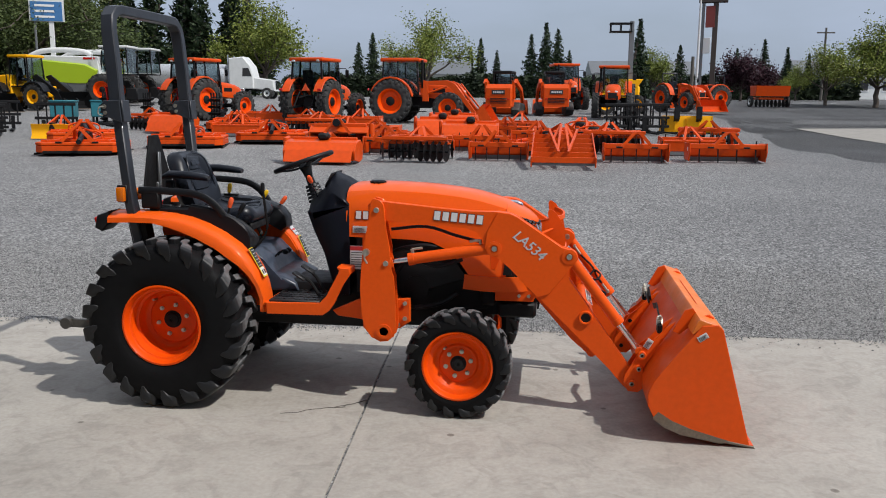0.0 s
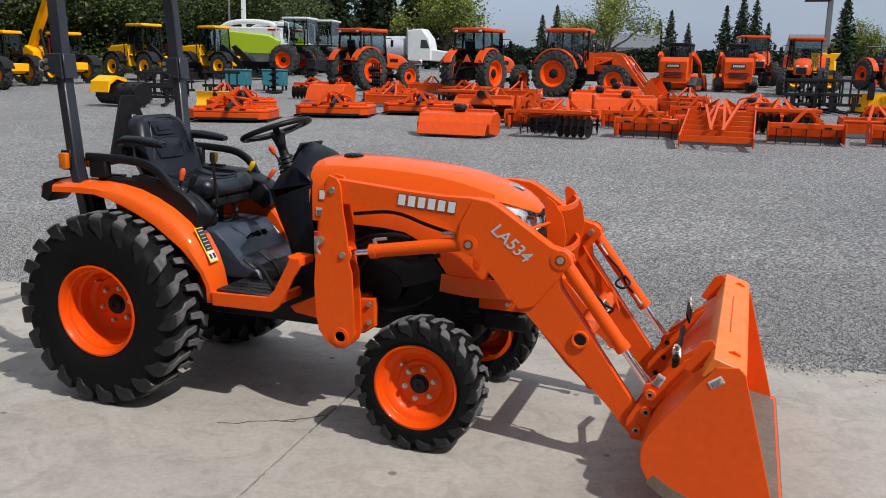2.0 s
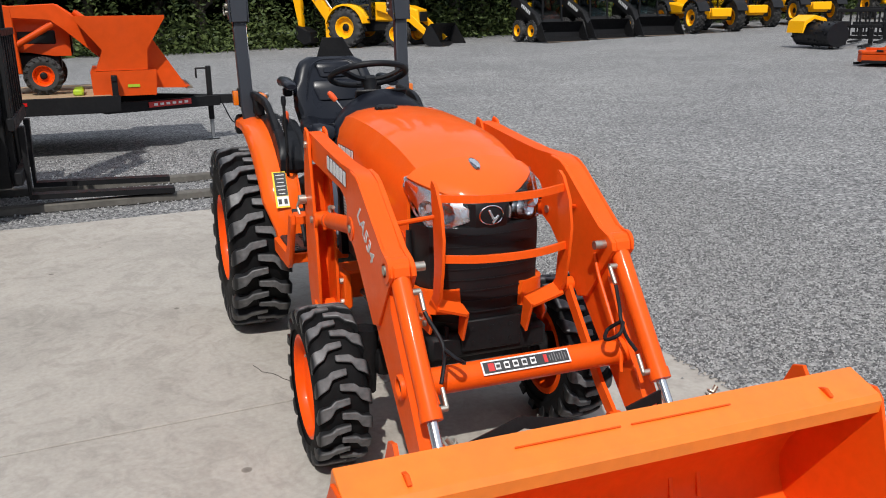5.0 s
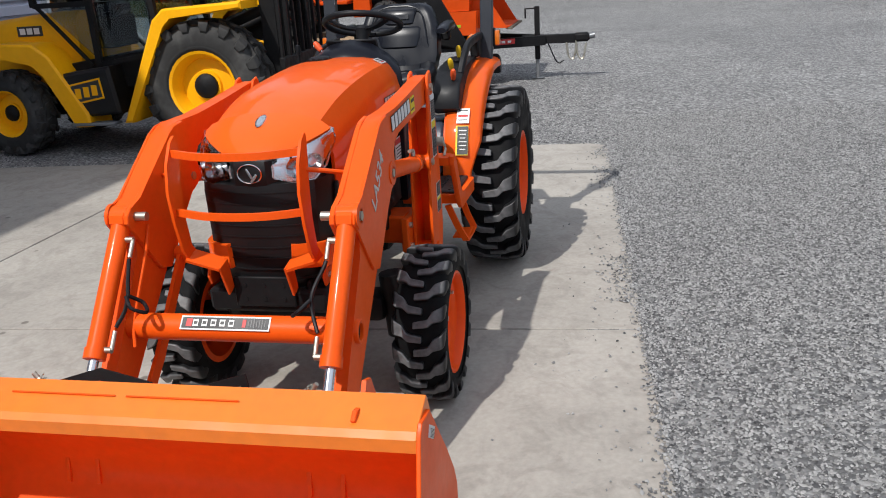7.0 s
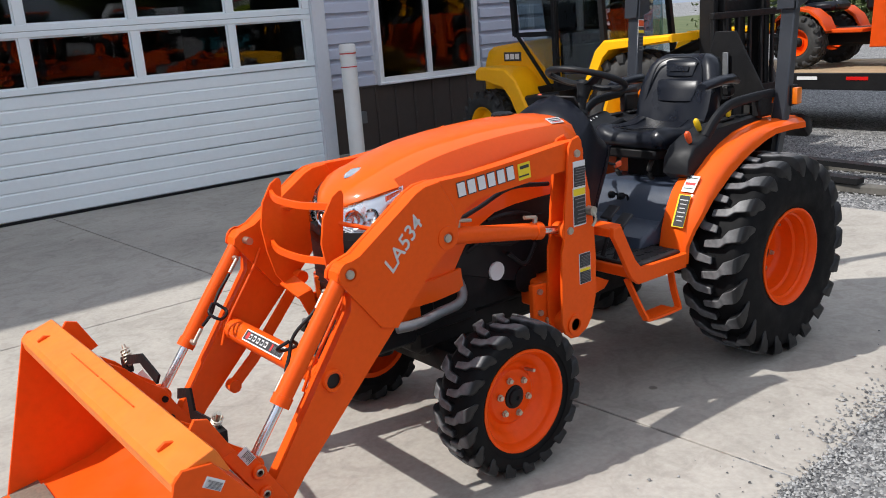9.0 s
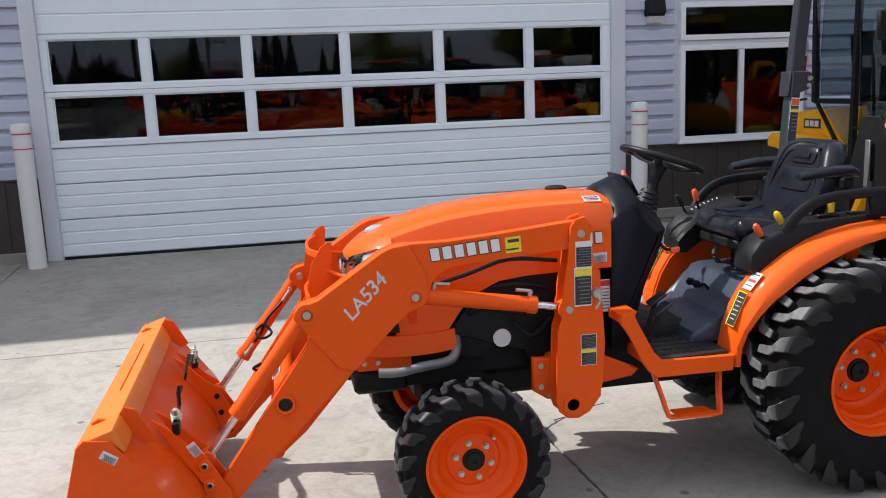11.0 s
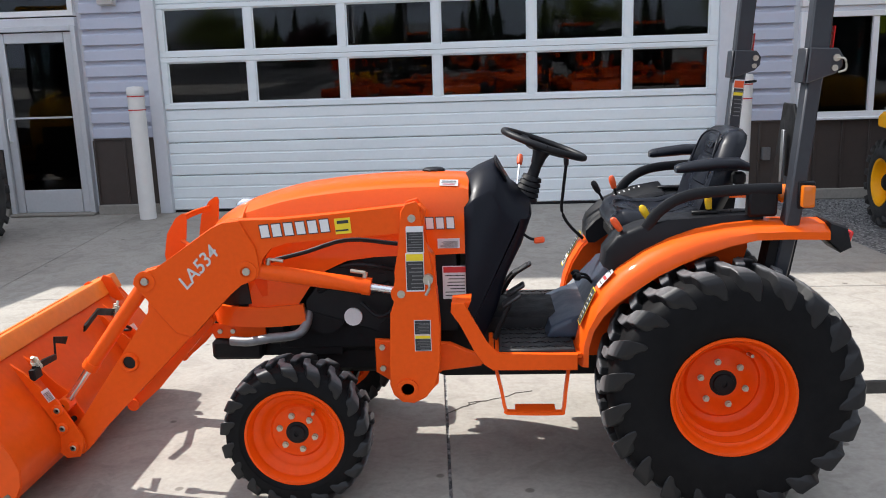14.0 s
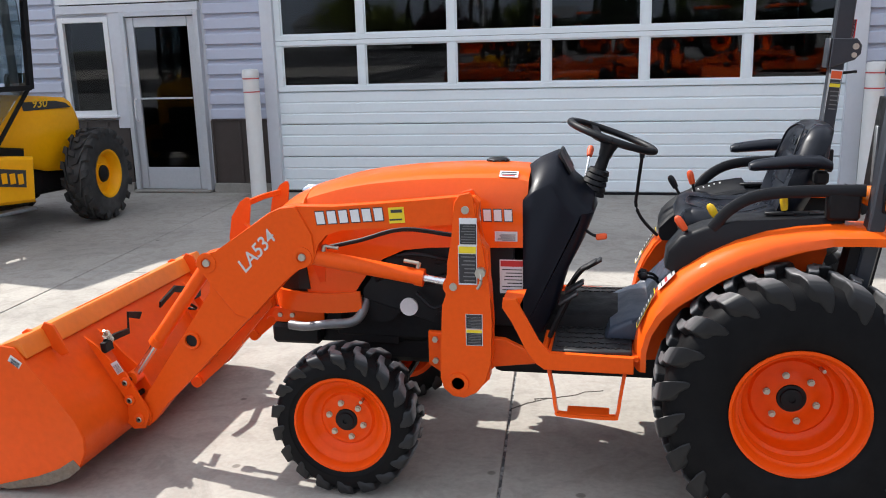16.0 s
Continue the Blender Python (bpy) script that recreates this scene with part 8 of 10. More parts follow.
def harvester(at, label):
    t = thing("forage_harvester", label, "harvester", at, "harvesters")
    for s in (1, -1):
        yard_wheel(t, (3.0, 1.25 * s, 0.95), s, 0.95, 0.6, 0.5, ORANGE_RIM, 18, "front_wheel")
        yard_wheel(t, (-0.4, 1.15 * s, 0.72), s, 0.72, 0.45, 0.40, ORANGE_RIM, 18, "rear_wheel")
        pz("lower_skirt", t, GREY_METAL, [(-1.0, 1.0), (-0.9, 1.5), (3.6, 1.5), (3.8, 1.2), (2.0, 0.8), (0.4, 0.8)], 1.05 * s, 1.3 * s, "xz", 0.04)
        pz("side_panel", t, LIME, [(-1.35, 1.55), (-1.25, 2.45), (-0.7, 2.7), (2.0, 2.45), (2.75, 2.1), (2.55, 1.45), (2.0, 1.25), (0.6, 1.35)], 1.1 * s, 1.34 * s, "xz", 0.08, "lime green side panel")
    pz("body", t, MACHINE_WHITE, [(-2.2, 1.3), (-2.1, 2.5), (-1.2, 2.95), (2.7, 2.9), (2.9, 1.3)], -1.12, 1.12, "xz", 0.06)
    bx("name_block", t, RED_LENS, (2.2, -1.13, 2.78), (0.7, 0.02, 0.12), bev=0.004)
    cab(t, 2.75, 4.4, 0.85, 1.9, 3.45, BLACK_METAL, MACHINE_WHITE, 0.1, 0.12)
    tb("spout", t, MACHINE_WHITE, [(1.9, 0, 3.0), (1.4, 0, 3.22), (0.2, 0, 3.32), (-1.2, 0, 3.22), (-2.2, 0, 2.75), (-2.6, 0, 2.5)], 0.16, 10, 5, "white curved discharge spout")
    for s in (1, -1):
        tb("rail", t, MACHINE_WHITE, [(2.5, 1.25 * s, 2.6), (2.5, 1.3 * s, 3.2), (3.3, 1.3 * s, 3.2), (3.3, 1.25 * s, 2.0)], 0.03, 6, 2)
    bx("rear_grille", t, GRILLE_BLACK, (-1.88, 0, 1.9), (0.06, 1.6, 0.8))
    bx("header_frame", t, BLACK_METAL, (4.6, 0, 0.7), (0.7, 1.9, 0.7), bev=0.05)
    return t


def tanker_truck(at, label):
    t = thing("tanker_truck", label, "tanker truck", at)
    bm = B()
    lathe(bm, (-6.2, 0, 2.0), (1, 0, 0), [(0, 0), (0.8, 0.05), (1.05, 0.2), (1.1, 0.4), (1.1, 8.9), (1.05, 9.1), (0.8, 9.25), (0, 9.3)], 30)
    part("tank", bm, TANK_STEEL, t, "polished steel tank")
    bx("chassis", t, BLACK_METAL, (0, 0, 0.85), (12.5, 0.9, 0.22))
    for x in (-5.2, -4.0, 2.2, 3.4, 7.0):
        for s in (1, -1):
            yard_wheel(t, (x, 1.0 * s, 0.5), s, 0.5, 0.4, 0.28, MACHINE_WHITE, 20)
    pz("hood", t, MACHINE_WHITE, [(5.6, 0.9), (5.6, 1.95), (7.6, 1.7), (7.75, 0.7)], -0.95, 0.95, "xz", 0.08)
    pz("cab", t, MACHINE_WHITE, [(3.4, 0.9), (3.4, 3.6), (4.8, 3.75), (5.5, 2.9), (5.75, 1.95), (5.75, 0.9)], -1.15, 1.15, "xz", 0.08, "white truck cab")
    for s in (1, -1):
        pz("side_window", t, DECAL_BLACK, [(4.7, 2.0), (4.75, 2.75), (5.3, 2.75), (5.6, 2.0)], 1.152 * s, 1.158 * s)
        bx("fuel_tank", t, CHROME, (4.2, 0.95 * s, 0.75), (1.4, 0.5, 0.5), bev=0.1)
        cy("stack", t, CHROME, (3.3, 1.0 * s, 1.5), (3.3, 1.0 * s, 3.9), 0.08)
    bx("grille", t, CHROME, (7.72, 0, 1.25), (0.08, 1.2, 0.8))
    bx("side_box", t, MACHINE_WHITE, (-1.0, -1.0, 0.75), (1.2, 0.4, 0.5))
    return t


# ---------------------------------------------------------------- implements
def hitch_frame(parent, paint, x, w=0.35, z=0.25, h=0.75):
    """A three-point A-frame."""
    for s in (1, -1):
        br("mast_bar", parent, paint, [(x, w * s, z), (x - 0.05, 0.05 * s, z + h)], 0.07, 0.02, (1, 0, 0))
        br("brace", parent, paint, [(x - 0.05, 0.05 * s, z + h), (x - 0.75, 0.22 * s, z + 0.02)], 0.06, 0.016)
        cy("hitch_pin", parent, BLACK_METAL, (x, (w - 0.02) * s, z), (x, (w + 0.12) * s, z), 0.02)


def rotary_cutter(at, label):
    t = thing("rotary_cutter", label, "rotary cutter", at, "rotary cutters")
    deck = [(-0.95, -0.85), (-0.55, -0.98), (0.75, -0.98), (0.95, -0.8), (0.95, 0.8), (0.75, 0.98), (-0.55, 0.98), (-0.95, 0.85)]
    pz("deck", t, ORANGE_FAR, deck, 0.22, 0.30, "xy", 0.02, "orange mower deck")
    pz("skirt", t, ORANGE_FAR, [(p * 0.995, q * 0.995) for p, q in deck], 0.06, 0.215, "xy", 0.008)
    bx("chain_guard", t, BLACK_METAL, (0.97, 0, 0.07), (0.03, 1.55, 0.06), bev=0.006)
    for s in (1, -1):
        br("deck_rib", t, ORANGE_FAR, [(-0.85, 0.62 * s, 0.32), (0.88, 0.70 * s, 0.32)], 0.05, 0.05)
        br("lift_brace", t, ORANGE_FAR, [(0.9, 0.1 * s, 0.66), (-0.75, 0.30 * s, 0.36)], 0.05, 0.02)
    for x in (-0.6, 0.55):
        bx("cross_rib", t, ORANGE_FAR, (x, 0, 0.325), (0.05, 1.8, 0.05), bev=0.006)
    bx("gearbox", t, BLACK_METAL, (0, 0, 0.42), (0.34, 0.3, 0.24), bev=0.04)
    cy("drive_shaft", t, BLACK_PLASTIC, (0.15, 0, 0.48), (1.25, 0.1, 0.32), 0.06, n=12)
    hitch_frame(t, ORANGE_FAR, 0.95, 0.36, 0.30, 0.36)
    for s in (1, -1):
        br("deck_rail", t, ORANGE_FAR, [(0.9, 0.36 * s, 0.34), (-0.9, 0.24 * s, 0.34)], 0.06, 0.07)
        br("side_skid", t, BLACK_METAL, [(-0.9, 0.97 * s, 0.025), (0.9, 0.97 * s, 0.025)], 0.03, 0.05)
    tb("safety_loop", t, ORANGE_FAR, [(0.1, -0.42, 0.32), (0.1, -0.36, 0.50), (0.1, 0.0, 0.56), (0.1, 0.36, 0.50), (0.1, 0.42, 0.32)], 0.025, 8, 4)
    br("tail_arm", t, ORANGE_FAR, [(-0.8, 0, 0.36), (-1.35, 0, 0.42)], 0.09, 0.07)
    yard_wheel(t, (-1.42, 0, 0.2), 1, 0.2, 0.14, 0.1, ORANGE_RIM, 12, "tail_wheel")
    return t


def tiller(at, label, w=1.5):
    t = thing("rotary_tiller", label, "tiller", at, "tillers")
    hood = [(-0.42, 0.08), (-0.46, 0.34), (-0.28, 0.56), (0.12, 0.62), (0.34, 0.45), (0.30, 0.42), (0.10, 0.575), (-0.25, 0.52), (-0.42, 0.33), (-0.39, 0.08)]
    pz("hood", t, ORANGE_FAR, hood, -w / 2, w / 2, "xz", 0.006, "orange tiller hood")
    for s in (1, -1):
        pz("side_plate", t, ORANGE_FAR, [(-0.45, 0.10), (-0.46, 0.34), (-0.28, 0.56), (0.12, 0.62), (0.36, 0.45), (0.30, 0.08), (0, 0.02)], w / 2 * s, (w / 2 + 0.04) * s, "xz", 0.008)
    pz("rear_flap", t, ORANGE_FAR, [(-0.47, 0.36), (-0.66, 0.06), (-0.62, 0.05), (-0.43, 0.35)], -w / 2 + 0.02, w / 2 - 0.02, "xz", 0.004)
    cy("rotor", t, BLACK_METAL, (0, -w / 2, 0.22), (0, w / 2, 0.22), 0.05)
    for i in range(9):
        y = -w / 2 + w * (i + 0.5) / 9
        for k in range(3):
            a = radians(120 * k + 37 * i)
            br("tine", t, BLACK_METAL, [(0, y, 0.22), (0.12 * math.cos(a), y, 0.22 + 0.12 * math.sin(a)), (0.2 * math.cos(a + 0.3), y + 0.03, 0.22 + 0.2 * math.sin(a + 0.3))], 0.03, 0.012, (0, 1, 0))
    bx("gearbox", t, BLACK_METAL, (0.05, 0, 0.70), (0.30, 0.24, 0.18), bev=0.05)
    cy("input_guard", t, BLACK_PLASTIC, (0.2, 0, 0.70), (0.5, 0, 0.70), 0.08, 0.10)
    bx("cross_beam", t, ORANGE_FAR, (0.12, 0, 0.63), (0.1, w * 0.95, 0.1), bev=0.015)
    pz("chain_case", t, ORANGE_FAR, [(-0.12, 0.12), (-0.1, 0.66), (0.2, 0.7), (0.16, 0.1)], w / 2 + 0.045, w / 2 + 0.14, "xz", 0.03)
    hitch_frame(t, ORANGE_FAR, 0.42, 0.36, 0.40, 0.40)
    return t


def disc_harrow(at, label, w=1.6):
    t = thing("disc_harrow", label, "disc harrow", at, "disc harrows")
    for x in (0.45, -0.45):
        bx("frame_bar", t, ORANGE_FAR, (x, 0, 0.52), (0.09, w, 0.09), bev=0.012)
    for y in (-0.55, 0, 0.55):
        bx("frame_rail", t, ORANGE_FAR, (0, y, 0.525), (0.9, 0.08, 0.08), bev=0.012)
    hitch_frame(t, ORANGE_FAR, 0.55, 0.36, 0.46, 0.30)
    for x, tilt in ((0.45, 14), (-0.45, -14)):
        for s in (1, -1):
            for i in range(5):
                y = s * (0.12 + 0.15 * i)
                o = Vector((x + math.tan(radians(tilt)) * abs(y) * 0.6, y, 0.23))
                bm = B()
                lathe(bm, o, (math.sin(radians(tilt * s)), math.cos(radians(tilt)), 0), [(0.0, 0.03), (0.12, 0.02), (0.225, -0.01), (0.23, -0.012), (0.12, 0.008), (0, 0.015)], 20)
                part("disc", bm, BLACK_METAL, t)
            cy("gang_shaft", t, BLACK_METAL, (x, 0.06 * s, 0.23), (x + math.tan(radians(tilt)) * 0.45, 0.78 * s, 0.23), 0.025)
            bx("gang_beam", t, ORANGE_FAR, (x + 0.05, 0.42 * s, 0.42), (0.07, 0.72, 0.07), (0, 0, -tilt * s * 0.6), 0.01)
    return t


def box_blade(at, label, w=1.45, shanks=5, tall=0.40):
    t = thing("box_blade", label, "box blade", at, "box blades")
    pz("rear_blade", t, ORANGE_FAR, [(-0.42, 0.10), (-0.45, tall - 0.06), (-0.41, tall - 0.06), (-0.37, 0.10)], -w / 2, w / 2, "xz", 0.006, "orange blade wall")
    bx("cutting_edge", t, GREY_METAL, (-0.40, 0, 0.06), (0.03, w, 0.11), bev=0.004)
    bx("top_flange", t, ORANGE_FAR, (-0.36, 0, tall - 0.05), (0.20, w, 0.025), bev=0.004)
    pz("front_blade", t, ORANGE_FAR, [(-0.30, 0.14), (-0.26, tall - 0.02), (-0.22, tall - 0.02), (-0.26, 0.14)], -w / 2, w / 2, "xz", 0.006)
    bx("tool_bar", t, ORANGE_FAR, (0.22, 0, tall - 0.03), (0.12, w, 0.12), bev=0.015)
    for s in (1, -1):
        pz("side_plate", t, ORANGE_FAR, [(-0.47, 0.03), (-0.47, tall + 0.02), (0.30, tall + 0.05), (0.34, 0.25), (0.20, 0.03)], w / 2 * s, (w / 2 + 0.03) * s, "xz", 0.006)
        mark(t, "sticker", (0.05, (w / 2 + 0.032) * s, tall - 0.1), (0.12, 0.09), DECAL_WHITE, s)
    for i in range(shanks):
        y = -w / 2 + w * (i + 0.5) / shanks
        br("shank", t, BLACK_METAL, [(0.22, y, tall + 0.10), (0.22, y, 0.18), (0.28, y, 0.02)], 0.02, 0.06, (1, 0, 0))
    hitch_frame(t, ORANGE_FAR, 0.36, 0.34, tall - 0.05, 0.34)
    return t


def grading_scraper(at, label, w=1.5, prop=0):
    """A land plane of slats between two rails; prop tilts it up on a stand at its hitch end."""
    t = thing("land_grader", label, "grader", at @ pose(0, 0, 1.28 * math.sin(radians(prop)), 0, -prop, 0), "graders")
    for s in (1, -1):
        pz("side_rail", t, ORANGE_FAR, [(-1.3, 0.03), (-1.3, 0.24), (1.0, 0.24), (1.15, 0.03)], w / 2 * s, (w / 2 + 0.03) * s, "xz", 0.006)
        br("draw_bar", t, ORANGE_FAR, [(-1.1, 0.1 * s, 0.30), (0.9, 0.32 * s, 0.33)], 0.05, 0.05)
        br("stay", t, ORANGE_FAR, [(-1.0, 0.12 * s, 0.30), (0.85, 0.05 * s, 0.46)], 0.05, 0.016)
        if prop:
            br("prop_leg", t, BLACK_METAL, [(0.95, 0.5 * w * s, 0.1), (0.95 + 0.10, 0.5 * w * s, -0.42)], 0.04, 0.04, (0, 1, 0))
    for i in range(6):
        x = -1.2 + 0.42 * i
        bx("cross_slat", t, ORANGE_FAR, (x, 0, 0.16), (0.03, w, 0.12), (0, 12, 0), 0.004)
        bx("slat_edge", t, GREY_METAL, (x + 0.02, 0, 0.07), (0.015, w, 0.06), (0, 12, 0), 0.003)
    hitch_frame(t, ORANGE_FAR, 0.95, 0.34, 0.26, 0.20)
    mark(t, "sticker", (0.4, -(w / 2 + 0.032), 0.14), (0.14, 0.1), DECAL_WHITE, -1)
    return t


def rear_blade(at, label, paint, w=1.6):
    t = thing("rear_blade", label, "blade", at, "rear blades")
    prof = [(-0.10, 0.02), (-0.02, 0.16), (-0.02, 0.32), (-0.08, 0.46), (-0.11, 0.45), (-0.05, 0.31), (-0.05, 0.17), (-0.13, 0.03)]
    pz("blade", t, paint, prof, -w / 2, w / 2, "xz", 0.004, "curved blade")
    bx("boom", t, ORANGE_FAR, (0.35, 0, 0.40), (0.85, 0.11, 0.11), bev=0.012)
    cy("pivot", t, BLACK_METAL, (-0.02, 0, 0.2), (-0.02, 0, 0.5), 0.09)
    hitch_frame(t, ORANGE_FAR, 0.7, 0.34, 0.35, 0.36)
    return t


def sweeper(at, label):
    t = thing("rotary_broom", label, "broom", at)
    cy("brush", t, BLACK_PLASTIC, (0, -0.7, 0.32), (0, 0.7, 0.32), 0.27, n=20)
    rng = random.Random(5)
    for i in range(60):
        y, a = rng.uniform(-0.68, 0.68), rng.uniform(0, 6.28)
        br("bristle", t, BLACK_PLASTIC, [(0.25 * math.cos(a), y, 0.32 + 0.25 * math.sin(a)), (0.32 * math.cos(a), y, 0.32 + 0.30 * math.sin(a))], 0.04, 0.02, (0, 1, 0))
    pz("cover", t, YELLOW, [(-0.38, 0.35), (-0.34, 0.62), (-0.1, 0.76), (0.2, 0.68), (0.3, 0.5), (0.2, 0.6), (-0.1, 0.68), (-0.3, 0.55), (-0.35, 0.35)], 0.1, 0.78, "xz", 0.008)
    bx("frame", t, BLACK_METAL, (0.3, 0, 0.55), (0.6, 0.5, 0.12), bev=0.02)
    return t


def auger_stand(at, label, n=3):
    t = thing("auger_stand", label, "auger", at, "augers on stands")
    bx("base", t, BLACK_METAL, (0, 0, 0.05), (0.5, 0.3 * n + 0.2, 0.08), bev=0.01)
    for i in range(n):
        y = (i - (n - 1) / 2) * 0.32
        cy("shaft", t, BLACK_METAL, (0, y, 0.05), (0, y, 1.25), 0.03)
        bm = B()
        pts = [Vector((0.08 * math.cos(a), y + 0.08 * math.sin(a), 0.1 + 1.0 * a / 25)) for a in (j * 0.5 for j in range(51))]
        sweep(bm, pts, [(-0.07, -0.006), (0.07, -0.006), (0.07, 0.006), (-0.07, 0.006)])
        part("flighting", bm, BLACK_METAL, t)
    return t


def pallet_forks(at, label):
    t = thing("pallet_forks", label, "forks", at, "black attachments")
    for z in (0.25, 0.55, 0.98):
        bx("back_rail", t, BLACK_METAL, (0, 0, z), (0.06, 1.2, 0.09), bev=0.01)
    for s in (1, -1):
        br("fork", t, BLACK_METAL, [(0.05, 0.35 * s, 0.5), (0.05, 0.35 * s, 0.06), (1.1, 0.35 * s, 0.04)], 0.12, 0.05)
    for i in range(5):
        bx("bar", t, BLACK_METAL, (-0.02, -0.5 + 0.25 * i, 0.6), (0.04, 0.05, 0.76), bev=0.006)
    return t


def water_tote(at, label, mat):
    t = thing("parts_crate", label, "crate", at, "teal equipment")
    bx("bin", t, mat, (0, 0, 0.5), (0.9, 1.0, 0.6), bev=0.03)
    for sx in (1, -1):
        for sy in (1, -1):
            bx("leg", t, BLACK_METAL, (0.38 * sx, 0.42 * sy, 0.1), (0.08, 0.08, 0.2), bev=0.006)
    bx("lid", t, mat, (0, 0, 0.84), (0.96, 1.06, 0.07), bev=0.02)
    return t

# ---------------------------------------------------------------- rough-terrain forklifts
def forklift(at, label, guards=True):
    """A yellow rough-terrain forklift: rear steering axle at x 0, nose along +x."""
    t = thing("rough_terrain_forklift", label, "forklift", at, "yellow forklifts by the workshop")
    for s in (1, -1):
        r = 0.43 if guards else 0.50
        yard_wheel(t, (0 if guards else -0.29, 0.68 * s, r), s, r, 0.30, 0.235 if guards else 0.26, YELLOW, 17, "rear_wheel", -6 if guards else 15, lug_parts=True)
        yard_wheel(t, (2.15, 0.66 * s, 0.63), s, 0.63, 0.40, 0.34, YELLOW, 18, "front_wheel", lug_parts=True)
        # arched rear mudguard flowing into the sill
        if guards:
            pz("rear_guard", t, YELLOW, [(-0.07, 0.97), (-0.07, 1.08), (0.0, 1.12), (0.42, 1.10), (0.58, 0.98), (0.90, 0.42), (0.92, 0.28), (0.74, 0.28), (0.50, 0.78), (0.40, 0.92), (0.1, 0.97)], 0.44 * s, 0.85 * s, "xz", 0.02, "yellow rear mudguard")
        pz("front_guard", t, YELLOW, [(1.31, 0.32), (1.76, 1.27), (1.88, 1.37), (2.66, 1.40), (2.66, 1.33), (1.94, 1.30), (1.85, 1.22), (1.41, 0.32)], 0.46 * s, 0.90 * s, "xz", 0.02, "yellow front mudguard")
        pz("tank", t, GRILLE_BLACK if guards else YELLOW, [(0.66, 0.36), (0.62, 0.80), (1.18, 0.86), (1.24, 0.40)], 0.42 * s, 0.82 * s, "xz", 0.03)
        bx("step", t, GREY_METAL, (0.95, 0.80 * s, 0.31), (0.48, 0.14, 0.03), bev=0.006)
        # name badges as plain shapes
        pz("badge", t, YELLOW, [(0.76, 0.50), (0.74, 0.70), (1.08, 0.76), (1.10, 0.56)], 0.822 * s, 0.828 * s, "xz", 0.0)
        pz("badge_inner", t, DECAL_BLACK, [(0.775, 0.52), (0.757, 0.685), (1.065, 0.74), (1.083, 0.575)], 0.828 * s, 0.832 * s, "xz", 0.0)
        for i in range(3):
            bx("badge_block", t, YELLOW, (0.83 + 0.09 * i, 0.834 * s, 0.61 + 0.015 * i), (0.06, 0.004, 0.10), bev=0.0)
        if guards:
            bx("name_plate", t, DECAL_BLACK, (0.20, 0.493 * s, 1.21), (0.28, 0.008, 0.10), bev=0.002)
        for i in range(3 if guards else 0):
            bx("name_block", t, DECAL_WHITE, (0.12 + 0.08 * i, 0.499 * s, 1.21), (0.06, 0.004, 0.06), bev=0.0)
        if not guards:
            pz("dark_swoosh", t, DECAL_BLACK, [(-0.20, 1.22), (-0.14, 1.27), (0.0, 1.30), (0.42, 1.31), (0.40, 1.22)], 0.491 * s, 0.4945 * s, "xz", 0.0)
        if not guards:
            lettering(t, "930", 0.13, KNOB_YELLOW, frame_of((0.20, 0.497 * s, 1.285), (-s, 0, 0), (0, s, 0)), "model_number")
    # counterweight and hood
    bm = B()
    rings = []
    for x, top, w, low in ((-0.34, 1.02, 0.43, 0.60), (-0.315, 1.22, 0.465, 0.56), (-0.24, 1.33, 0.485, 0.55), (0.15, 1.37, 0.49, 0.58), (0.56, 1.39, 0.49, 0.70), (0.72, 1.39, 0.49, 0.80)):
        h = [(0, top), (0.75 * w, top - 0.01), (0.93 * w, top - 0.06), (w, top - 0.16), (w, low + 0.1), (0.9 * w, low), (0, low)]
        rings.append([(x, y, z) for y, z in h] + [(x, -y, z) for y, z in h[-2:0:-1]])
    rows(bm, rings)
    part("counterweight", bm, YELLOW, t, "rounded yellow hood and counterweight", 45)
    bx("tail_grille", t, GRILLE_BLACK, (-0.335, 0, 0.84), (0.04, 0.6, 0.30), (0, -3, 0), 0.01)
    bm = B()
    lathe(bm, (0.22, 0.25, 1.36), (0, 0, 1), [(0.05, 0), (0.05, 0.08), (0.12, 0.09), (0.12, 0.20), (0.10, 0.23), (0, 0.24)], 20)
    part("air_intake", bm, TIMBER, t, "dusty mushroom air intake")
    cy("exhaust", t, GREY_METAL, (0.42, 0.44, 1.4), (0.42, 0.44, 2.3), 0.04)
    # frame and cab
    bx("chassis", t, BLACK_METAL, (1.0, 0, 0.55), (2.9, 0.8, 0.42), bev=0.04)
    bx("rear_axle", t, BLACK_METAL, (0 if guards else -0.29, 0, 0.43), (0.2, 1.2, 0.18), bev=0.03)
    bx("front_axle", t, BLACK_METAL, (2.15, 0, 0.63), (0.3, 1.2, 0.3), bev=0.04)
    pz("cab_base", t, BLACK_METAL, [(0.52, 0.62), (0.50, 0.86), (0.90, 0.92), (1.60, 0.98), (1.66, 0.62)], -0.56, 0.56, "xz", 0.02)
    for s in (1, -1):
        for p, q in (((0.36, 0.58 * s, 1.44), (0.24, 0.52 * s, 2.52)), ((0.98, 0.60 * s, 0.86), (0.92, 0.54 * s, 2.52)), ((1.66, 0.58 * s, 0.95), (1.50, 0.53 * s, 2.52)), ((0.36, 0.58 * s, 1.47), (0.90, 0.60 * s, 0.86))):
            w_ = 0.030 if q[2] < 1 else 0.055
            br("cab_post", t, BLACK_METAL, [p, q], w_, w_, (1, 0, 0))
        br("cab_rail", t, BLACK_METAL, [(0.24, 0.52 * s, 2.52), (1.50, 0.53 * s, 2.52)], 0.06, 0.06)
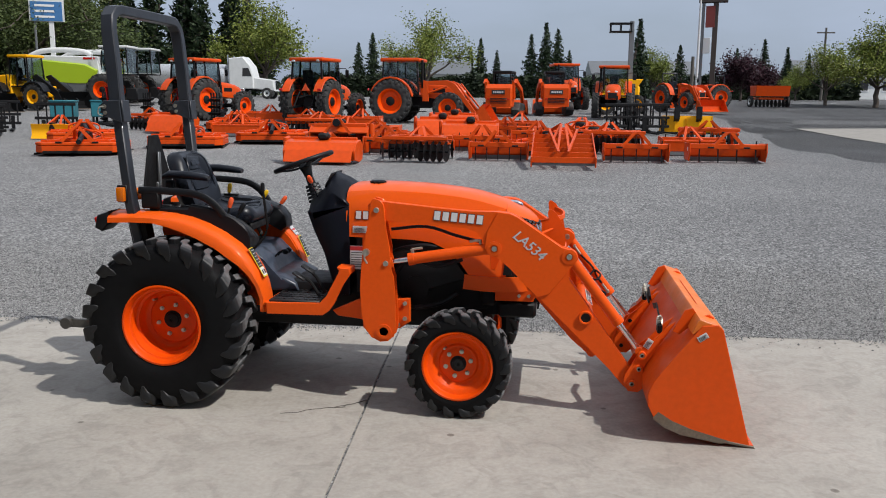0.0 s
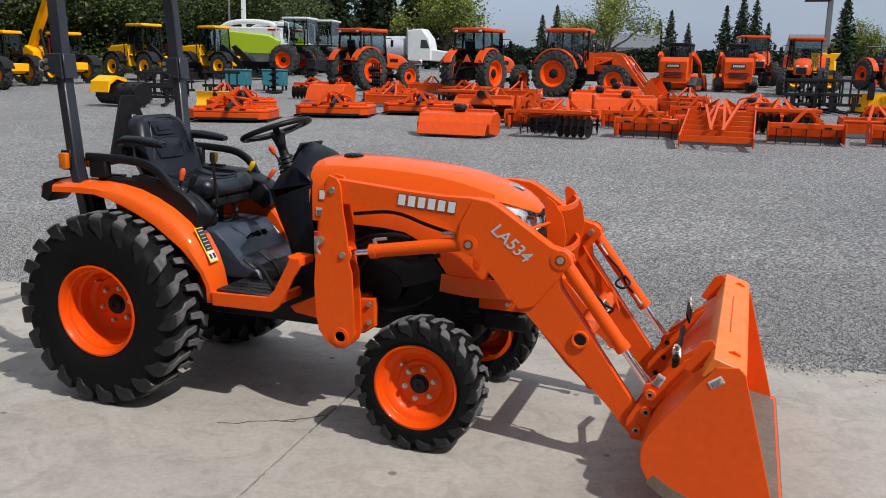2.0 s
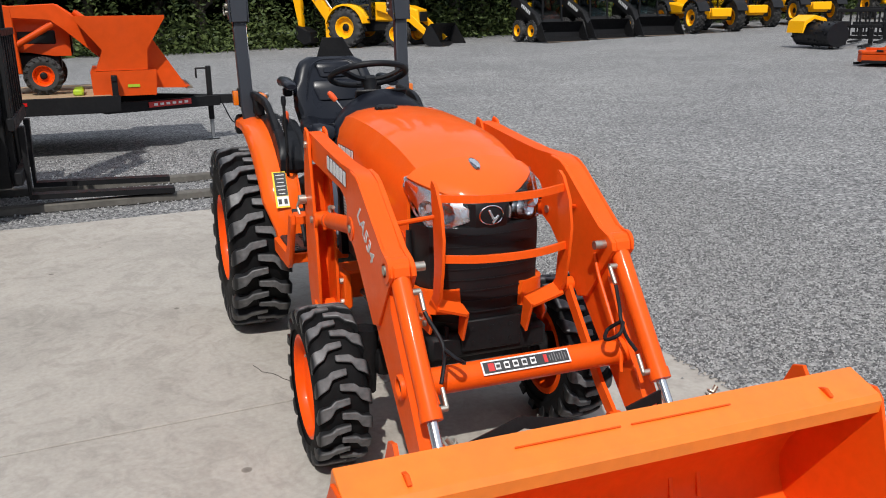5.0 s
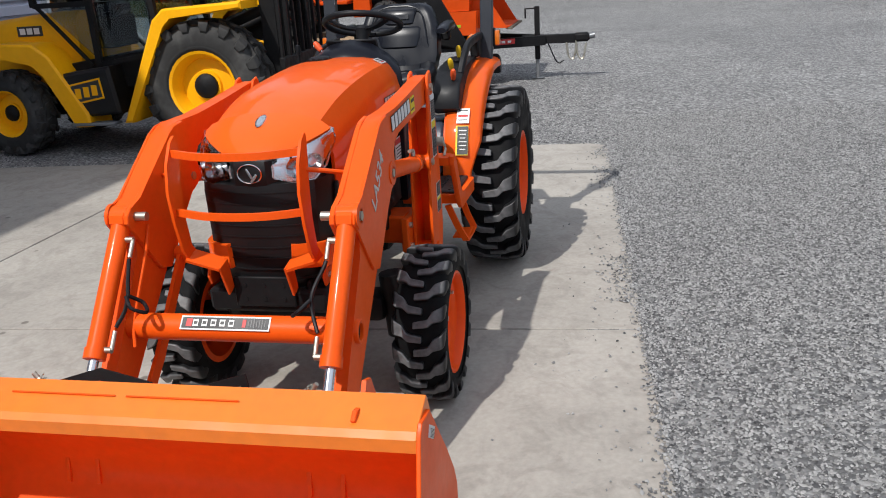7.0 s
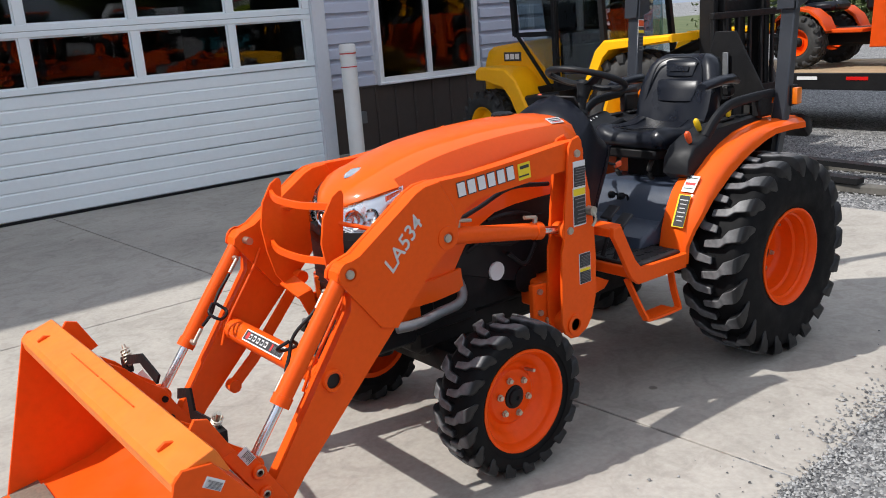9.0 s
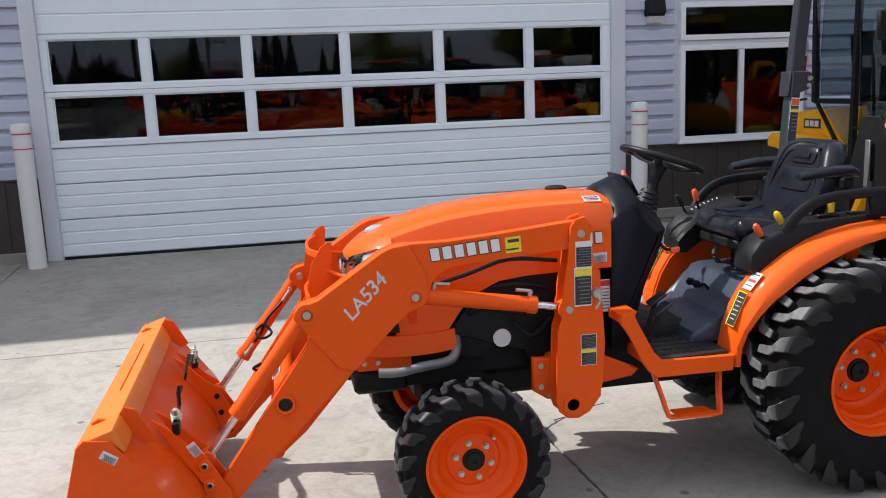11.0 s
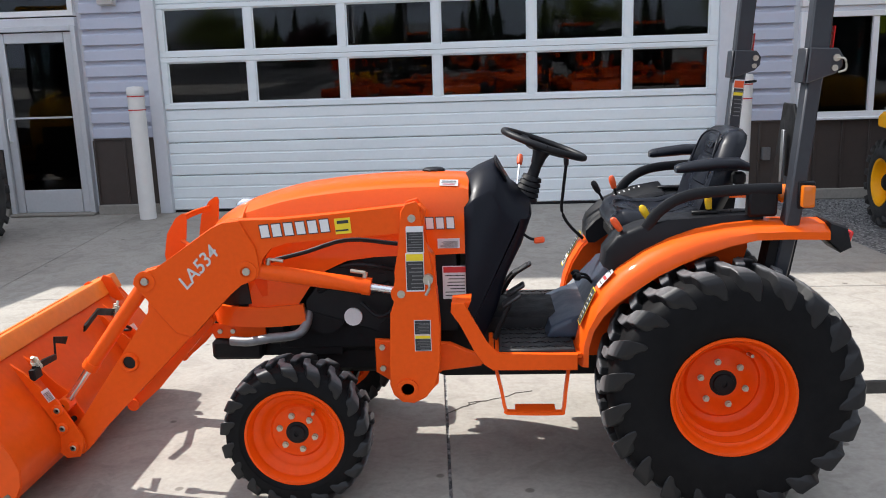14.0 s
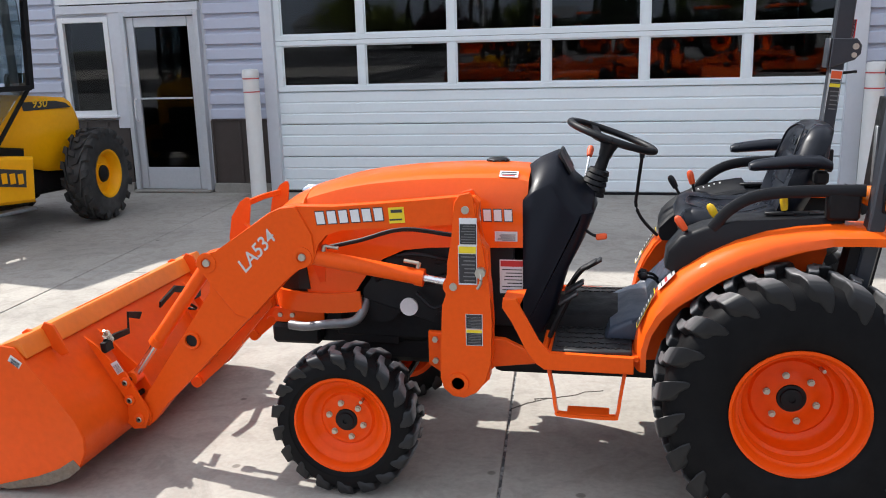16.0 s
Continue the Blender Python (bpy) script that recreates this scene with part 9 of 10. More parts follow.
        br("sill_rail", t, BLACK_METAL, [(0.36, 0.58 * s, 1.45), (1.0, 0.60 * s, 1.45)], 0.05, 0.05)
        br("door_rail", t, BLACK_METAL, [(0.98, 0.60 * s, 0.86), (1.66, 0.58 * s, 0.95)], 0.05, 0.05)
        glass("rear_side_pane", t, [(0.42, 1.50), (0.29, 2.48), (0.89, 2.48), (0.95, 1.50)], 0.548 * s, 0.556 * s)
        glass("lower_pane", t, [(0.46, 1.42), (0.93, 1.44), (0.95, 0.92)], 0.568 * s, 0.576 * s)
        glass("door_pane", t, [(1.02, 0.92), (1.62, 1.0), (1.47, 2.48), (0.96, 2.48)], 0.553 * s, 0.561 * s)
        tb("grab_rail", t, BLACK_METAL, [(1.08, 0.62 * s, 1.2), (1.06, 0.68 * s, 1.25), (1.04, 0.66 * s, 1.85), (1.02, 0.6 * s, 1.9)], 0.014)
        bx("work_lamp", t, GREY_METAL, (2.095, 0.76 * s, 1.66), (0.02, 0.11, 0.14), bev=0.008)
        bx("lamp_case", t, BLACK_PLASTIC, (2.13, 0.76 * s, 1.66), (0.06, 0.17, 0.21), bev=0.02)
        cy("lamp_stalk", t, BLACK_METAL, (2.12, 0.76 * s, 1.38), (2.12, 0.76 * s, 1.58), 0.015)
        tb("mirror_arm", t, BLACK_METAL, [(1.52, 0.54 * s, 2.4), (1.62, 0.75 * s, 2.35), (1.62, 0.80 * s, 2.25)], 0.012)
        bx("mirror", t, BLACK_PLASTIC, (1.62, 0.82 * s, 2.12), (0.05, 0.16, 0.26), bev=0.02)
    glass("rear_pane", t, [(-0.50, 1.50), (0.50, 1.50), (0.46, 2.48), (-0.46, 2.48)], 0.29, 0.30, "yz")
    glass("windscreen", t, [(-0.50, 1.0), (0.50, 1.0), (0.46, 2.48), (-0.46, 2.48)], 1.55, 1.56, "yz")
    pz("cab_roof", t, YELLOW, [(0.12, 2.54), (0.16, 2.66), (1.58, 2.68), (1.64, 2.54)], -0.60, 0.60, "xz", 0.03, "yellow cab roof")
    bx("seat", t, VINYL, (0.72, 0, 1.38), (0.46, 0.5, 0.14), bev=0.04)
    bx("seat_back", t, VINYL, (0.48, 0, 1.78), (0.14, 0.5, 0.72), (0, -8, 0), 0.06)
    bx("seat_box", t, BLACK_METAL, (0.72, 0, 1.15), (0.5, 0.5, 0.32), bev=0.02)
    tb("steering_wheel", t, BLACK_PLASTIC, [(1.22 + 0.14 * math.cos(a), 0.18 * math.sin(a), 1.62 + 0.1 * math.cos(a)) for a in (2 * math.pi * i / 14 for i in range(15))], 0.014, 6, 1)
    cy("steering_column", t, BLACK_METAL, (1.22, 0, 1.62), (1.40, 0, 1.1), 0.03)
    # mast
    for s in (1, -1):
        for y, x, top in ((0.44, 2.75, 3.3), (0.35, 2.80, 3.2)):
            bx("mast_rail", t, BLACK_METAL, (x, y * s, 0.25 + top / 2), (0.16, 0.07, top), bev=0.008)
        cy("lift_ram", t, BLACK_METAL, (2.66, 0.22 * s, 0.4), (2.66, 0.22 * s, 2.9), 0.05)
        for i in range(2):
            tb("mast_hose", t, BLACK_PLASTIC, [(2.62, (0.06 + 0.07 * i) * s, 0.6), (2.60, (0.06 + 0.07 * i) * s, 2.2), (2.66, (0.06 + 0.07 * i) * s, 2.35), (2.72, (0.06 + 0.07 * i) * s, 2.2)], 0.018, 6)
        cy("tilt_ram", t, BLACK_METAL, (1.7, 0.42 * s, 0.95), (2.68, 0.42 * s, 1.3), 0.05)
        br("fork", t, BLACK_METAL, [(2.95, 0.30 * s, 0.75), (2.95, 0.30 * s, 0.14), (4.15, 0.30 * s, 0.10)], 0.13, 0.05)
    for z in (0.4, 1.6, 2.9, 3.45):
        bx("mast_tie", t, BLACK_METAL, (2.72, 0, z), (0.10, 0.92, 0.12), bev=0.01)
    for z in (0.35, 0.80):
        bx("carriage_bar", t, BLACK_METAL, (2.90, 0, z), (0.06, 1.25, 0.11), bev=0.008)
    for i in range(7):
        bx("guard_bar", t, BLACK_METAL, (2.90, -0.6 + 0.2 * i, 1.15), (0.035, 0.035, 0.72), bev=0.005)
    bx("guard_top", t, BLACK_METAL, (2.90, 0, 1.53), (0.05, 1.25, 0.06), bev=0.006)
    return t


def equipment_trailer():
    """A flat trailer along y, its drawbar towards +y."""
    t = thing("equipment_trailer", "black flat trailer with a plank deck and drawbar", "trailer", pose(-7.6, 0, 0))
    for i in range(7):
        bx("deck_plank", t, DECK_WOOD, (-0.87 + 0.29 * i, -4.1, 0.70), (0.27, 5.8, 0.045), bev=0.006)
    for s in (1, -1):
        bx("side_rail", t, BLACK_METAL, (1.04 * s, -4.1, 0.62), (0.07, 6.0, 0.20), bev=0.008)
        br("drawbar", t, BLACK_METAL, [(0.85 * s, -1.3, 0.55), (0.06 * s, 0.15, 0.52)], 0.08, 0.13)
        for y in (-4.4, -5.25):
            yard_wheel(t, (0.72 * s, y, 0.36), s, 0.36, 0.22, 0.2, MACHINE_WHITE, 18).matrix_basis = pose(0.80 * s, y, 0.36)
        for i in range(8):
            bx("marker_strip", t, RED_LENS if i % 2 else DECAL_WHITE, (1.078 * s, -6.6 + 0.62 * i, 0.66), (0.008, 0.26, 0.04), bev=0.0)
    bx("front_rail", t, BLACK_METAL, (0, -1.15, 0.92), (2.1, 0.07, 0.07), bev=0.008)
    for x in (-1.0, 1.0):
        bx("front_post", t, BLACK_METAL, (x, -1.15, 0.80), (0.07, 0.07, 0.26), bev=0.008)
    bx("bed_cross", t, BLACK_METAL, (0, -1.25, 0.62), (2.1, 0.12, 0.18), bev=0.008)
    bx("tongue", t, BLACK_METAL, (0, 0.2, 0.53), (0.11, 0.75, 0.12), bev=0.01)
    bx("name_plate", t, DECAL_RED, (0.47, -0.5, 0.55), (0.01, 0.62, 0.07), (0, 0, 29), 0.0, "red maker's plate with plain bars")
    bm = B()
    for i in range(6):
        box(bm, (0.486 + 0.043 * (2.5 - i), -0.49 - 0.078 * (2.5 - i), 0.55), (0.008, 0.05, 0.03), (0, 0, 29))
    part("name_block", bm, DECAL_WHITE, t)
    bx("coupler", t, BLACK_METAL, (0, 0.66, 0.54), (0.13, 0.22, 0.12), bev=0.03)
    cy("coupler_ball", t, GREY_METAL, (0, 0.72, 0.54), (0, 0.84, 0.56), 0.04)
    bx("jack_post", t, BLACK_METAL, (0, 0.05, 0.62), (0.07, 0.07, 0.72), bev=0.008)
    bx("jack_foot", t, GREY_METAL, (0, 0.05, 0.16), (0.05, 0.05, 0.3), bev=0.006)
    bx("jack_plate", t, GREY_METAL, (0, 0.05, 0.006), (0.16, 0.16, 0.012), bev=0.003)
    tb("jack_crank", t, BLACK_METAL, [(0, 0.05, 0.95), (0, -0.10, 0.95), (0, -0.11, 0.93), (0, -0.11, 0.82)], 0.012, 6, 2)
    for y in (0.45, 0.58):
        tb("safety_chain", t, ZINC, [(0.04, y, 0.50), (0.05, y + 0.03, 0.30), (0.05, y + 0.10, 0.26), (0.04, y + 0.14, 0.46)], 0.014, 6, 5)
    tb("brake_cable", t, BLACK_PLASTIC, [(0.05, 0.2, 0.48), (0.06, 0.32, 0.22), (0.06, 0.42, 0.24)], 0.01, 6, 4)
    return t


def subcompact(at, label, group):
    """A small open tractor with a loader; nose along +x."""
    t = thing("subcompact_tractor", label, "tractor", at, group)
    for s in (1, -1):
        yard_wheel(t, (0, 0.47 * s, 0.34), s, 0.34, 0.26, 0.17, ORANGE_RIM, 16, "rear_wheel", lug_parts=True)
        yard_wheel(t, (1.35, 0.45 * s, 0.23), s, 0.23, 0.18, 0.125, ORANGE_RIM, 16, "front_wheel")
        arc = [(0.42 * math.cos(a), 0.36 + 0.42 * math.sin(a)) for a in (radians(d) for d in range(15, 166, 25))]
        arc2 = [(0.39 * math.cos(a), 0.36 + 0.39 * math.sin(a)) for a in (radians(d) for d in range(165, 14, -25))]
        pz("fender", t, ORANGE_FAR, arc + arc2, 0.3 * s, 0.58 * s)
    bx("chassis", t, BLACK_METAL, (0.7, 0, 0.38), (1.7, 0.34, 0.22), bev=0.03)
    bx("floor", t, ORANGE_FAR, (0.55, 0, 0.46), (0.5, 0.9, 0.05), bev=0.01)
    rings = []
    for x, top, w, low in ((0.82, 0.98, 0.22, 0.55), (1.2, 0.96, 0.22, 0.5), (1.5, 0.90, 0.21, 0.45), (1.68, 0.80, 0.17, 0.45)):
        h = [(0, top), (0.8 * w, top - 0.02), (w, top - 0.1), (w, low), (0, low)]
        rings.append([(x, y, z) for y, z in h] + [(x, -y, z) for y, z in h[-2:0:-1]])
    bm = B()
    rows(bm, rings)
    part("hood", bm, ORANGE_FAR, t, "", 40)
    bx("grille", t, GRILLE_BLACK, (1.68, 0, 0.58), (0.04, 0.28, 0.26))
    bx("side_vent", t, GRILLE_BLACK, (1.3, 0, 0.68), (0.45, 0.446, 0.18))
    bx("dash", t, BLACK_PLASTIC, (0.76, 0, 0.85), (0.18, 0.36, 0.35), bev=0.05)
    tb("steering_wheel", t, BLACK_PLASTIC, [(0.60 + 0.1 * math.cos(a), 0.16 * math.sin(a), 1.08 + 0.06 * math.cos(a)) for a in (2 * math.pi * i / 12 for i in range(13))], 0.014, 6, 1)
    bx("seat", t, VINYL, (0.1, 0, 0.76), (0.42, 0.46, 0.12), bev=0.04)
    bx("seat_back", t, VINYL, (-0.12, 0, 1.0), (0.12, 0.44, 0.46), (0, -10, 0), 0.05)
    tb("roll_bar", t, ROPS_GREY, [(-0.3, -0.36, 0.5), (-0.33, -0.36, 1.75), (-0.33, -0.28, 1.83), (-0.33, 0.28, 1.83), (-0.33, 0.36, 1.75), (-0.3, 0.36, 0.5)], 0.03, 8, 2)
    far_loader(t, 0.33, 0.95, 1.0, 1.35, ORANGE_FAR, 1.2, 0.13)
    return t


R_HEAD = 91.0
forklift(pose(-3.77, -4.88, 0, 0, 0, R_HEAD), "yellow rough-terrain forklift with a glazed cab, on gravel")
forklift(pose(6.87, -4.65, 0, 0, 0, 78), "yellow rough-terrain forklift parked before the entry door", False)
equipment_trailer()
subcompact(pose(-7.55, -3.30, 0.723, 0, 0, 90), "small orange loader tractor carried on the trailer", "tractors on the trailer")
# hopper-shaped loader bucket standing at the front of the deck
hb = thing("grading_bucket", "bright orange flared bucket with a yellow-green tag on the trailer", "bucket", pose(-7.45, -0.95, 0.70))
bm = B()
rows(bm, [[(-0.75, -0.45, 0.0), (0.75, -0.45, 0.0), (0.75, 0.28, 0.0), (-0.75, 0.28, 0.0)], [(-0.75, -0.46, 0.30), (0.75, -0.46, 0.30), (0.75, 0.30, 0.30), (-0.75, 0.30, 0.30)]])
part("base_box", bm, ORANGE_FAR, hb)
bm = B()
rows(bm, [[(-0.72, -0.40, 0.305), (0.72, -0.40, 0.305), (0.72, 0.20, 0.305), (-0.72, 0.20, 0.305)], [(-0.72, -0.30, 0.55), (0.72, -0.30, 0.55), (0.72, 0.22, 0.55), (-0.72, 0.22, 0.55)], [(-0.80, -0.58, 0.92), (0.80, -0.58, 0.92), (0.80, 0.45, 0.92), (-0.80, 0.45, 0.92)], [(-0.80, -0.58, 0.95), (0.80, -0.58, 0.95), (0.80, 0.45, 0.95), (-0.80, 0.45, 0.95)]])
part("flared_hopper", bm, ORANGE_FAR, hb)
bx("tag", hb, LIME, (0.757, 0.02, 0.12), (0.008, 0.14, 0.035), bev=0.0)
bx("foot", hb, LIME, (0.5, -0.62, 0.06), (0.5, 0.12, 0.08), bev=0.02)
for (x, y0, y1) in ((-4.42, -2.7, -0.03), (-3.54, -2.3, -0.2)):
    tm = thing("timber_beam", "weathered square timber lying on the gravel", "timber", pose(x, (y0 + y1) / 2, 0.028, 0, 0, 3), "timbers by the apron")
    bx("beam", tm, TIMBER, (0, 0, 0), (0.12, y1 - y0, 0.075), bev=0.012)

# ---------------------------------------------------------------- the machines in their places
farm_tractor(place(-4.35, 30.3, -4), "large orange cab tractor with a lowered front loader", loader=True, k=1.0)
farm_tractor(place(-7.55, 29.0, 76), "orange cab tractor with its linkage to the apron")
farm_tractor(place(-13.2, 30.2, 68), "orange cab tractor parked behind the mowers")
farm_tractor(place(4.9, 36.5, -95), "red-roofed orange cab tractor facing the apron", k=0.92)
farm_tractor(place(8.6, 44.0, -60), "orange open tractor with a loader far off", loader=True, has_cab=False, k=0.85)
farm_tractor(place(2.6, 46.0, -80), "orange cab tractor behind the track loaders", k=1.0)
farm_tractor(place(11.6, 48.5, 200), "orange open loader tractor near the pylon sign", loader=True, has_cab=False, k=0.8)
track_loader(place(-0.3, 37.0, 82), "orange compact track loader with a black name band")
track_loader(place(2.1, 38.2, 96), "orange compact track loader beside its twin")
for x, y, h in ((-27.5, 15.2, 0), (-27.7, 17.4, 2), (-27.5, 19.7, -4)):
    skid_steer(place(x, y, h + 6), "yellow and black skid steer with a wide black bucket")
telehandler(place(-27.0, 22.3, -6), "compact yellow telehandler with its boom down", 28)
telehandler(place(-28.6, 25.6, -10), "yellow telehandler with its boom raised high", 58)
telehandler(place(-28.4, 29.0, -12), "yellow telehandler with its boom raised beside another", 56)
wheel_loader(place(-27.2, 34.0, -14), "yellow wheel loader with a black bucket")
wheel_loader(place(-26.0, 38.5, -10), "yellow wheel loader behind the first one")
backhoe(place(-31.9, 8.75, 44) @ Matrix.Diagonal((1.1, 1.1, 1.1, 1)), "yellow backhoe loader with its digging arm folded")
harvester(place(-27.8, 45.0, 6), "lime green and white forage harvester with red wheel rims")
harvester(place(-28.7, 50.0, 6), "lime green and white forage harvester behind another")
tanker_truck(place(-27.2, 64.0, 4) @ Matrix.Diagonal((0.86, 0.86, 0.90, 1)), "silver tanker truck with a white cab on the road")

# front row of implements
rotary_cutter(place(-9.35, 15.0, -72), "orange rotary cutter with a chain guard")
rotary_cutter(place(-7.7, 17.4, -75), "orange rotary cutter with a looped guard")
rotary_cutter(place(-5.9, 19.2, -80), "orange rotary cutter in the second row")
rotary_cutter(place(-11.2, 18.2, -60), "orange rotary cutter behind the broom")
tiller(place(-2.95, 13.75, 90) @ Matrix.Diagonal((1, 1, 0.82, 1)), "orange rotary tiller with a rear flap", 1.55)
box_blade(place(-1.9, 15.9, -90), "orange box blade behind the tiller", 1.1, 4)
disc_harrow(place(-0.95, 14.6, 90), "orange disc harrow with black discs", 1.5)
box_blade(place(0.9, 14.9, -90), "orange box blade with scarifier shanks", 1.3)
grading_scraper(place(2.37, 14.2, 90), "orange land grader with angled slats, propped up at its hitch", 1.30, 11)
box_blade(place(4.02, 15.0, -90), "orange box blade with a grey cutting edge", 1.4)
box_blade(place(6.07, 15.3, -90), "orange box blade at the end of the row", 1.65, 4)
# rows behind
rng = random.Random(11)
kinds = [tiller, box_blade, rotary_cutter, disc_harrow, box_blade, disc_harrow, grading_scraper]
said = {tiller: "orange rotary tiller among the parked implements", box_blade: "orange box blade among the parked implements",
        rotary_cutter: "orange rotary cutter among the parked implements", disc_harrow: "orange disc harrow among the parked implements",
        grading_scraper: "orange land grader among the parked implements"}
k = 0
for y, xs in ((17.2, [-3.4, 0.2, 1.9, 3.6, 5.6]), (19.3, [-4.0, -2.0, -0.2, 1.7, 3.3, 6.4]), (21.6, [-7.8, -5.4, -3.3, -1.2, 0.9, 3.0]), (24.2, [-11.5, -8.9, -6.2, -3.8, -1.4, 1.0])):
    for x in xs:
        f = kinds[k % len(kinds)]
        k += 1
        f(place(x + rng.uniform(-0.2, 0.2), y + rng.uniform(-0.3, 0.3), rng.choice((90, -90)) + rng.uniform(-10, 10)), said[f])


def snow_pusher(at):
    t = thing("snow_pusher", "bright yellow box pusher with black mounting brackets", "snow pusher", at)
    pz("back_wall", t, YELLOW, [(-0.06, 0.05), (-0.12, 0.30), (-0.06, 0.60), (0.0, 0.60), (-0.05, 0.30), (0.0, 0.05)], -0.82, 0.82, "xz", 0.006, "bent yellow back wall")
    for s_ in (1, -1):
        pz("side_plate", t, YELLOW, [(-0.08, 0.03), (-0.1, 0.60), (0.25, 0.58), (0.65, 0.30), (0.65, 0.03)], 0.82 * s_, 0.85 * s_, "xz", 0.006)
        bx("skid", t, BLACK_METAL, (0.25, 0.87 * s_, 0.03), (0.9, 0.06, 0.06), bev=0.01)
        pz("bracket", t, BLACK_METAL, [(-0.12, 0.4), (-0.32, 0.5), (-0.28, 0.92), (-0.12, 0.80)], 0.28 * s_, 0.46 * s_, "xz", 0.01)
    bx("edge", t, BLACK_PLASTIC, (-0.01, 0, 0.05), (0.03, 1.62, 0.10), bev=0.006)
    for y in (-0.4, 0.0, 0.4):
        bx("rib", t, YELLOW, (-0.13, y, 0.35), (0.05, 0.05, 0.45), bev=0.006)


snow_pusher(place(6.68, 25.5, 90))
for x, y in ((4.4, 24.9), (5.0, 25.4), (5.5, 25.1)):
    pallet_forks(place(x, y, -70), "black pallet fork frame in a row")
auger_stand(place(4.8, 25.9, 80), "black discs and augers on a rack", 4)
sweeper(place(-14.9, 17.5, 80) @ Matrix.Diagonal((1.2, 1.2, 1.2, 1)), "black rotary broom under a yellow cover")
for x, y in ((-14.6, 18.6), (-15.6, 20.2), (-13.4, 20.4), (-16.6, 22.4)):
    pallet_forks(place(x, y, -60), "black loader attachment on the gravel")
rear_blade(place(-12.6, 18.9, 100), "yellow blade among black attachments", YELLOW, 1.2)
for x, y, n in ((-12.6, 25.0, 4), (-10.4, 26.0, 4), (-15.0, 26.4, 3)):
    auger_stand(place(x, y, 40), "black steel augers standing upright", n)
water_tote(place(-17.4, 27.6, 20), "teal steel parts crate on legs", TEAL)
water_tote(place(-16.0, 28.2, 20), "teal steel parts crate beside another", TEAL)
tiller(place(-10.4, 22.4, 80), "orange tiller beside the rotary cutters", 1.4)
rotary_cutter(place(-8.9, 24.2, -75), "orange rotary cutter in the third row")
box_blade(place(-5.0, 26.4, 90), "orange box blade below the large tractors", 1.6)
box_blade(place(-9.6, 29.6, 90), "orange box blade between the tractors", 1.5)


def pylon():
    p = thing("pylon_sign", "tall dark pylon sign with red and pale panels", "pylon sign", place(11.6, 51.5, -14))
    bx("base", p, BASE_CONCRETE, (0, 0, 0.45), (1.7, 1.2, 0.9), bev=0.05)
    bx("post", p, GREY_METAL, (-0.42, 0, 4.2), (0.18, 0.18, 7.4), bev=0.01)
    bx("post", p, BROWN, (0.32, 0, 4.2), (0.30, 0.24, 7.4), bev=0.01)
    bx("pale_panel", p, DECAL_SILVER, (-0.12, -0.16, 3.8), (0.42, 0.06, 0.95), bev=0.01)
    bx("red_panel", p, PYLON_RED, (0.02, -0.16, 5.55), (0.55, 0.06, 1.3), bev=0.01)
    bx("cabinet", p, BROWN, (0.15, 0, 7.35), (1.7, 0.5, 1.9), bev=0.03)
    bx("cabinet_panel", p, PYLON_RED, (-0.5, -0.26, 7.2), (0.3, 0.04, 1.0), bev=0.01)


def lattice_pole():
    p = thing("flag_pole", "slim pale pole beside the pylon sign", "pole", place(10.9, 51.0, 0))
    cy("shaft", p, MACHINE_WHITE, (0, 0, 0), (0, 0, 8.6), 0.08, 0.06)


def mast_lift():
    """A tall lift with a raised cage behind the tractors."""
    p = thing("mast_lift", "yellow lift truck with a tall raised mast and cage", "lift truck", place(5.6, 40.0, 180))
    bx("body", p, YELLOW, (0.2, 0, 1.0), (1.9, 1.5, 0.9), bev=0.08)
    pz("hopper", p, YELLOW, [(-0.6, 1.3), (-0.9, 1.75), (0.9, 1.75), (0.5, 1.3)], -0.75, 0.75, "xz", 0.03)
    for s in (1, -1):
        for x in (-0.6, 0.9):
            yard_wheel(p, (x, 0.75 * s, 0.5), s, 0.5, 0.3, 0.28, YELLOW, 16)
        bx("mast_rail", p, GREY_METAL, (-0.3, 0.16 * s, 2.3), (0.22, 0.12, 3.9), bev=0.01)
    bx("mast_head", p, GREY_METAL, (-0.3, 0, 4.4), (0.2, 0.3, 0.45), bev=0.01)
    for z in (4.1, 4.5):
        bx("cage_rail", p, BLACK_METAL, (0.25, 0, z), (1.1, 0.8, 0.06), bev=0.008)
    for x in (-0.25, 0.25, 0.75):
        for s in (1, -1):
            bx("cage_post", p, BLACK_METAL, (x, 0.37 * s, 4.3), (0.05, 0.05, 0.42), bev=0.006)


def seeder():
    p = thing("seeder", "orange trailed seeder far across the lot", "seeder", place(15.8, 52.8, 100))
    pz("hopper", p, ORANGE_FAR, [(-0.4, 0.7), (-0.55, 1.35), (0.55, 1.35), (0.4, 0.7)], -1.1, 1.1, "xz", 0.02)
    bx("frame", p, ORANGE_FAR, (0.5, 0, 0.55), (1.6, 1.6, 0.14), bev=0.02)
    for i in range(9):
        cy("disc", p, BLACK_METAL, (-0.4, -1.0 + 0.25 * i, 0.25), (-0.4, -0.97 + 0.25 * i, 0.25), 0.24, n=18)
    for s in (1, -1):
        yard_wheel(p, (0.1, 1.2 * s, 0.36), s, 0.36, 0.2, 0.2, MACHINE_WHITE, 14)


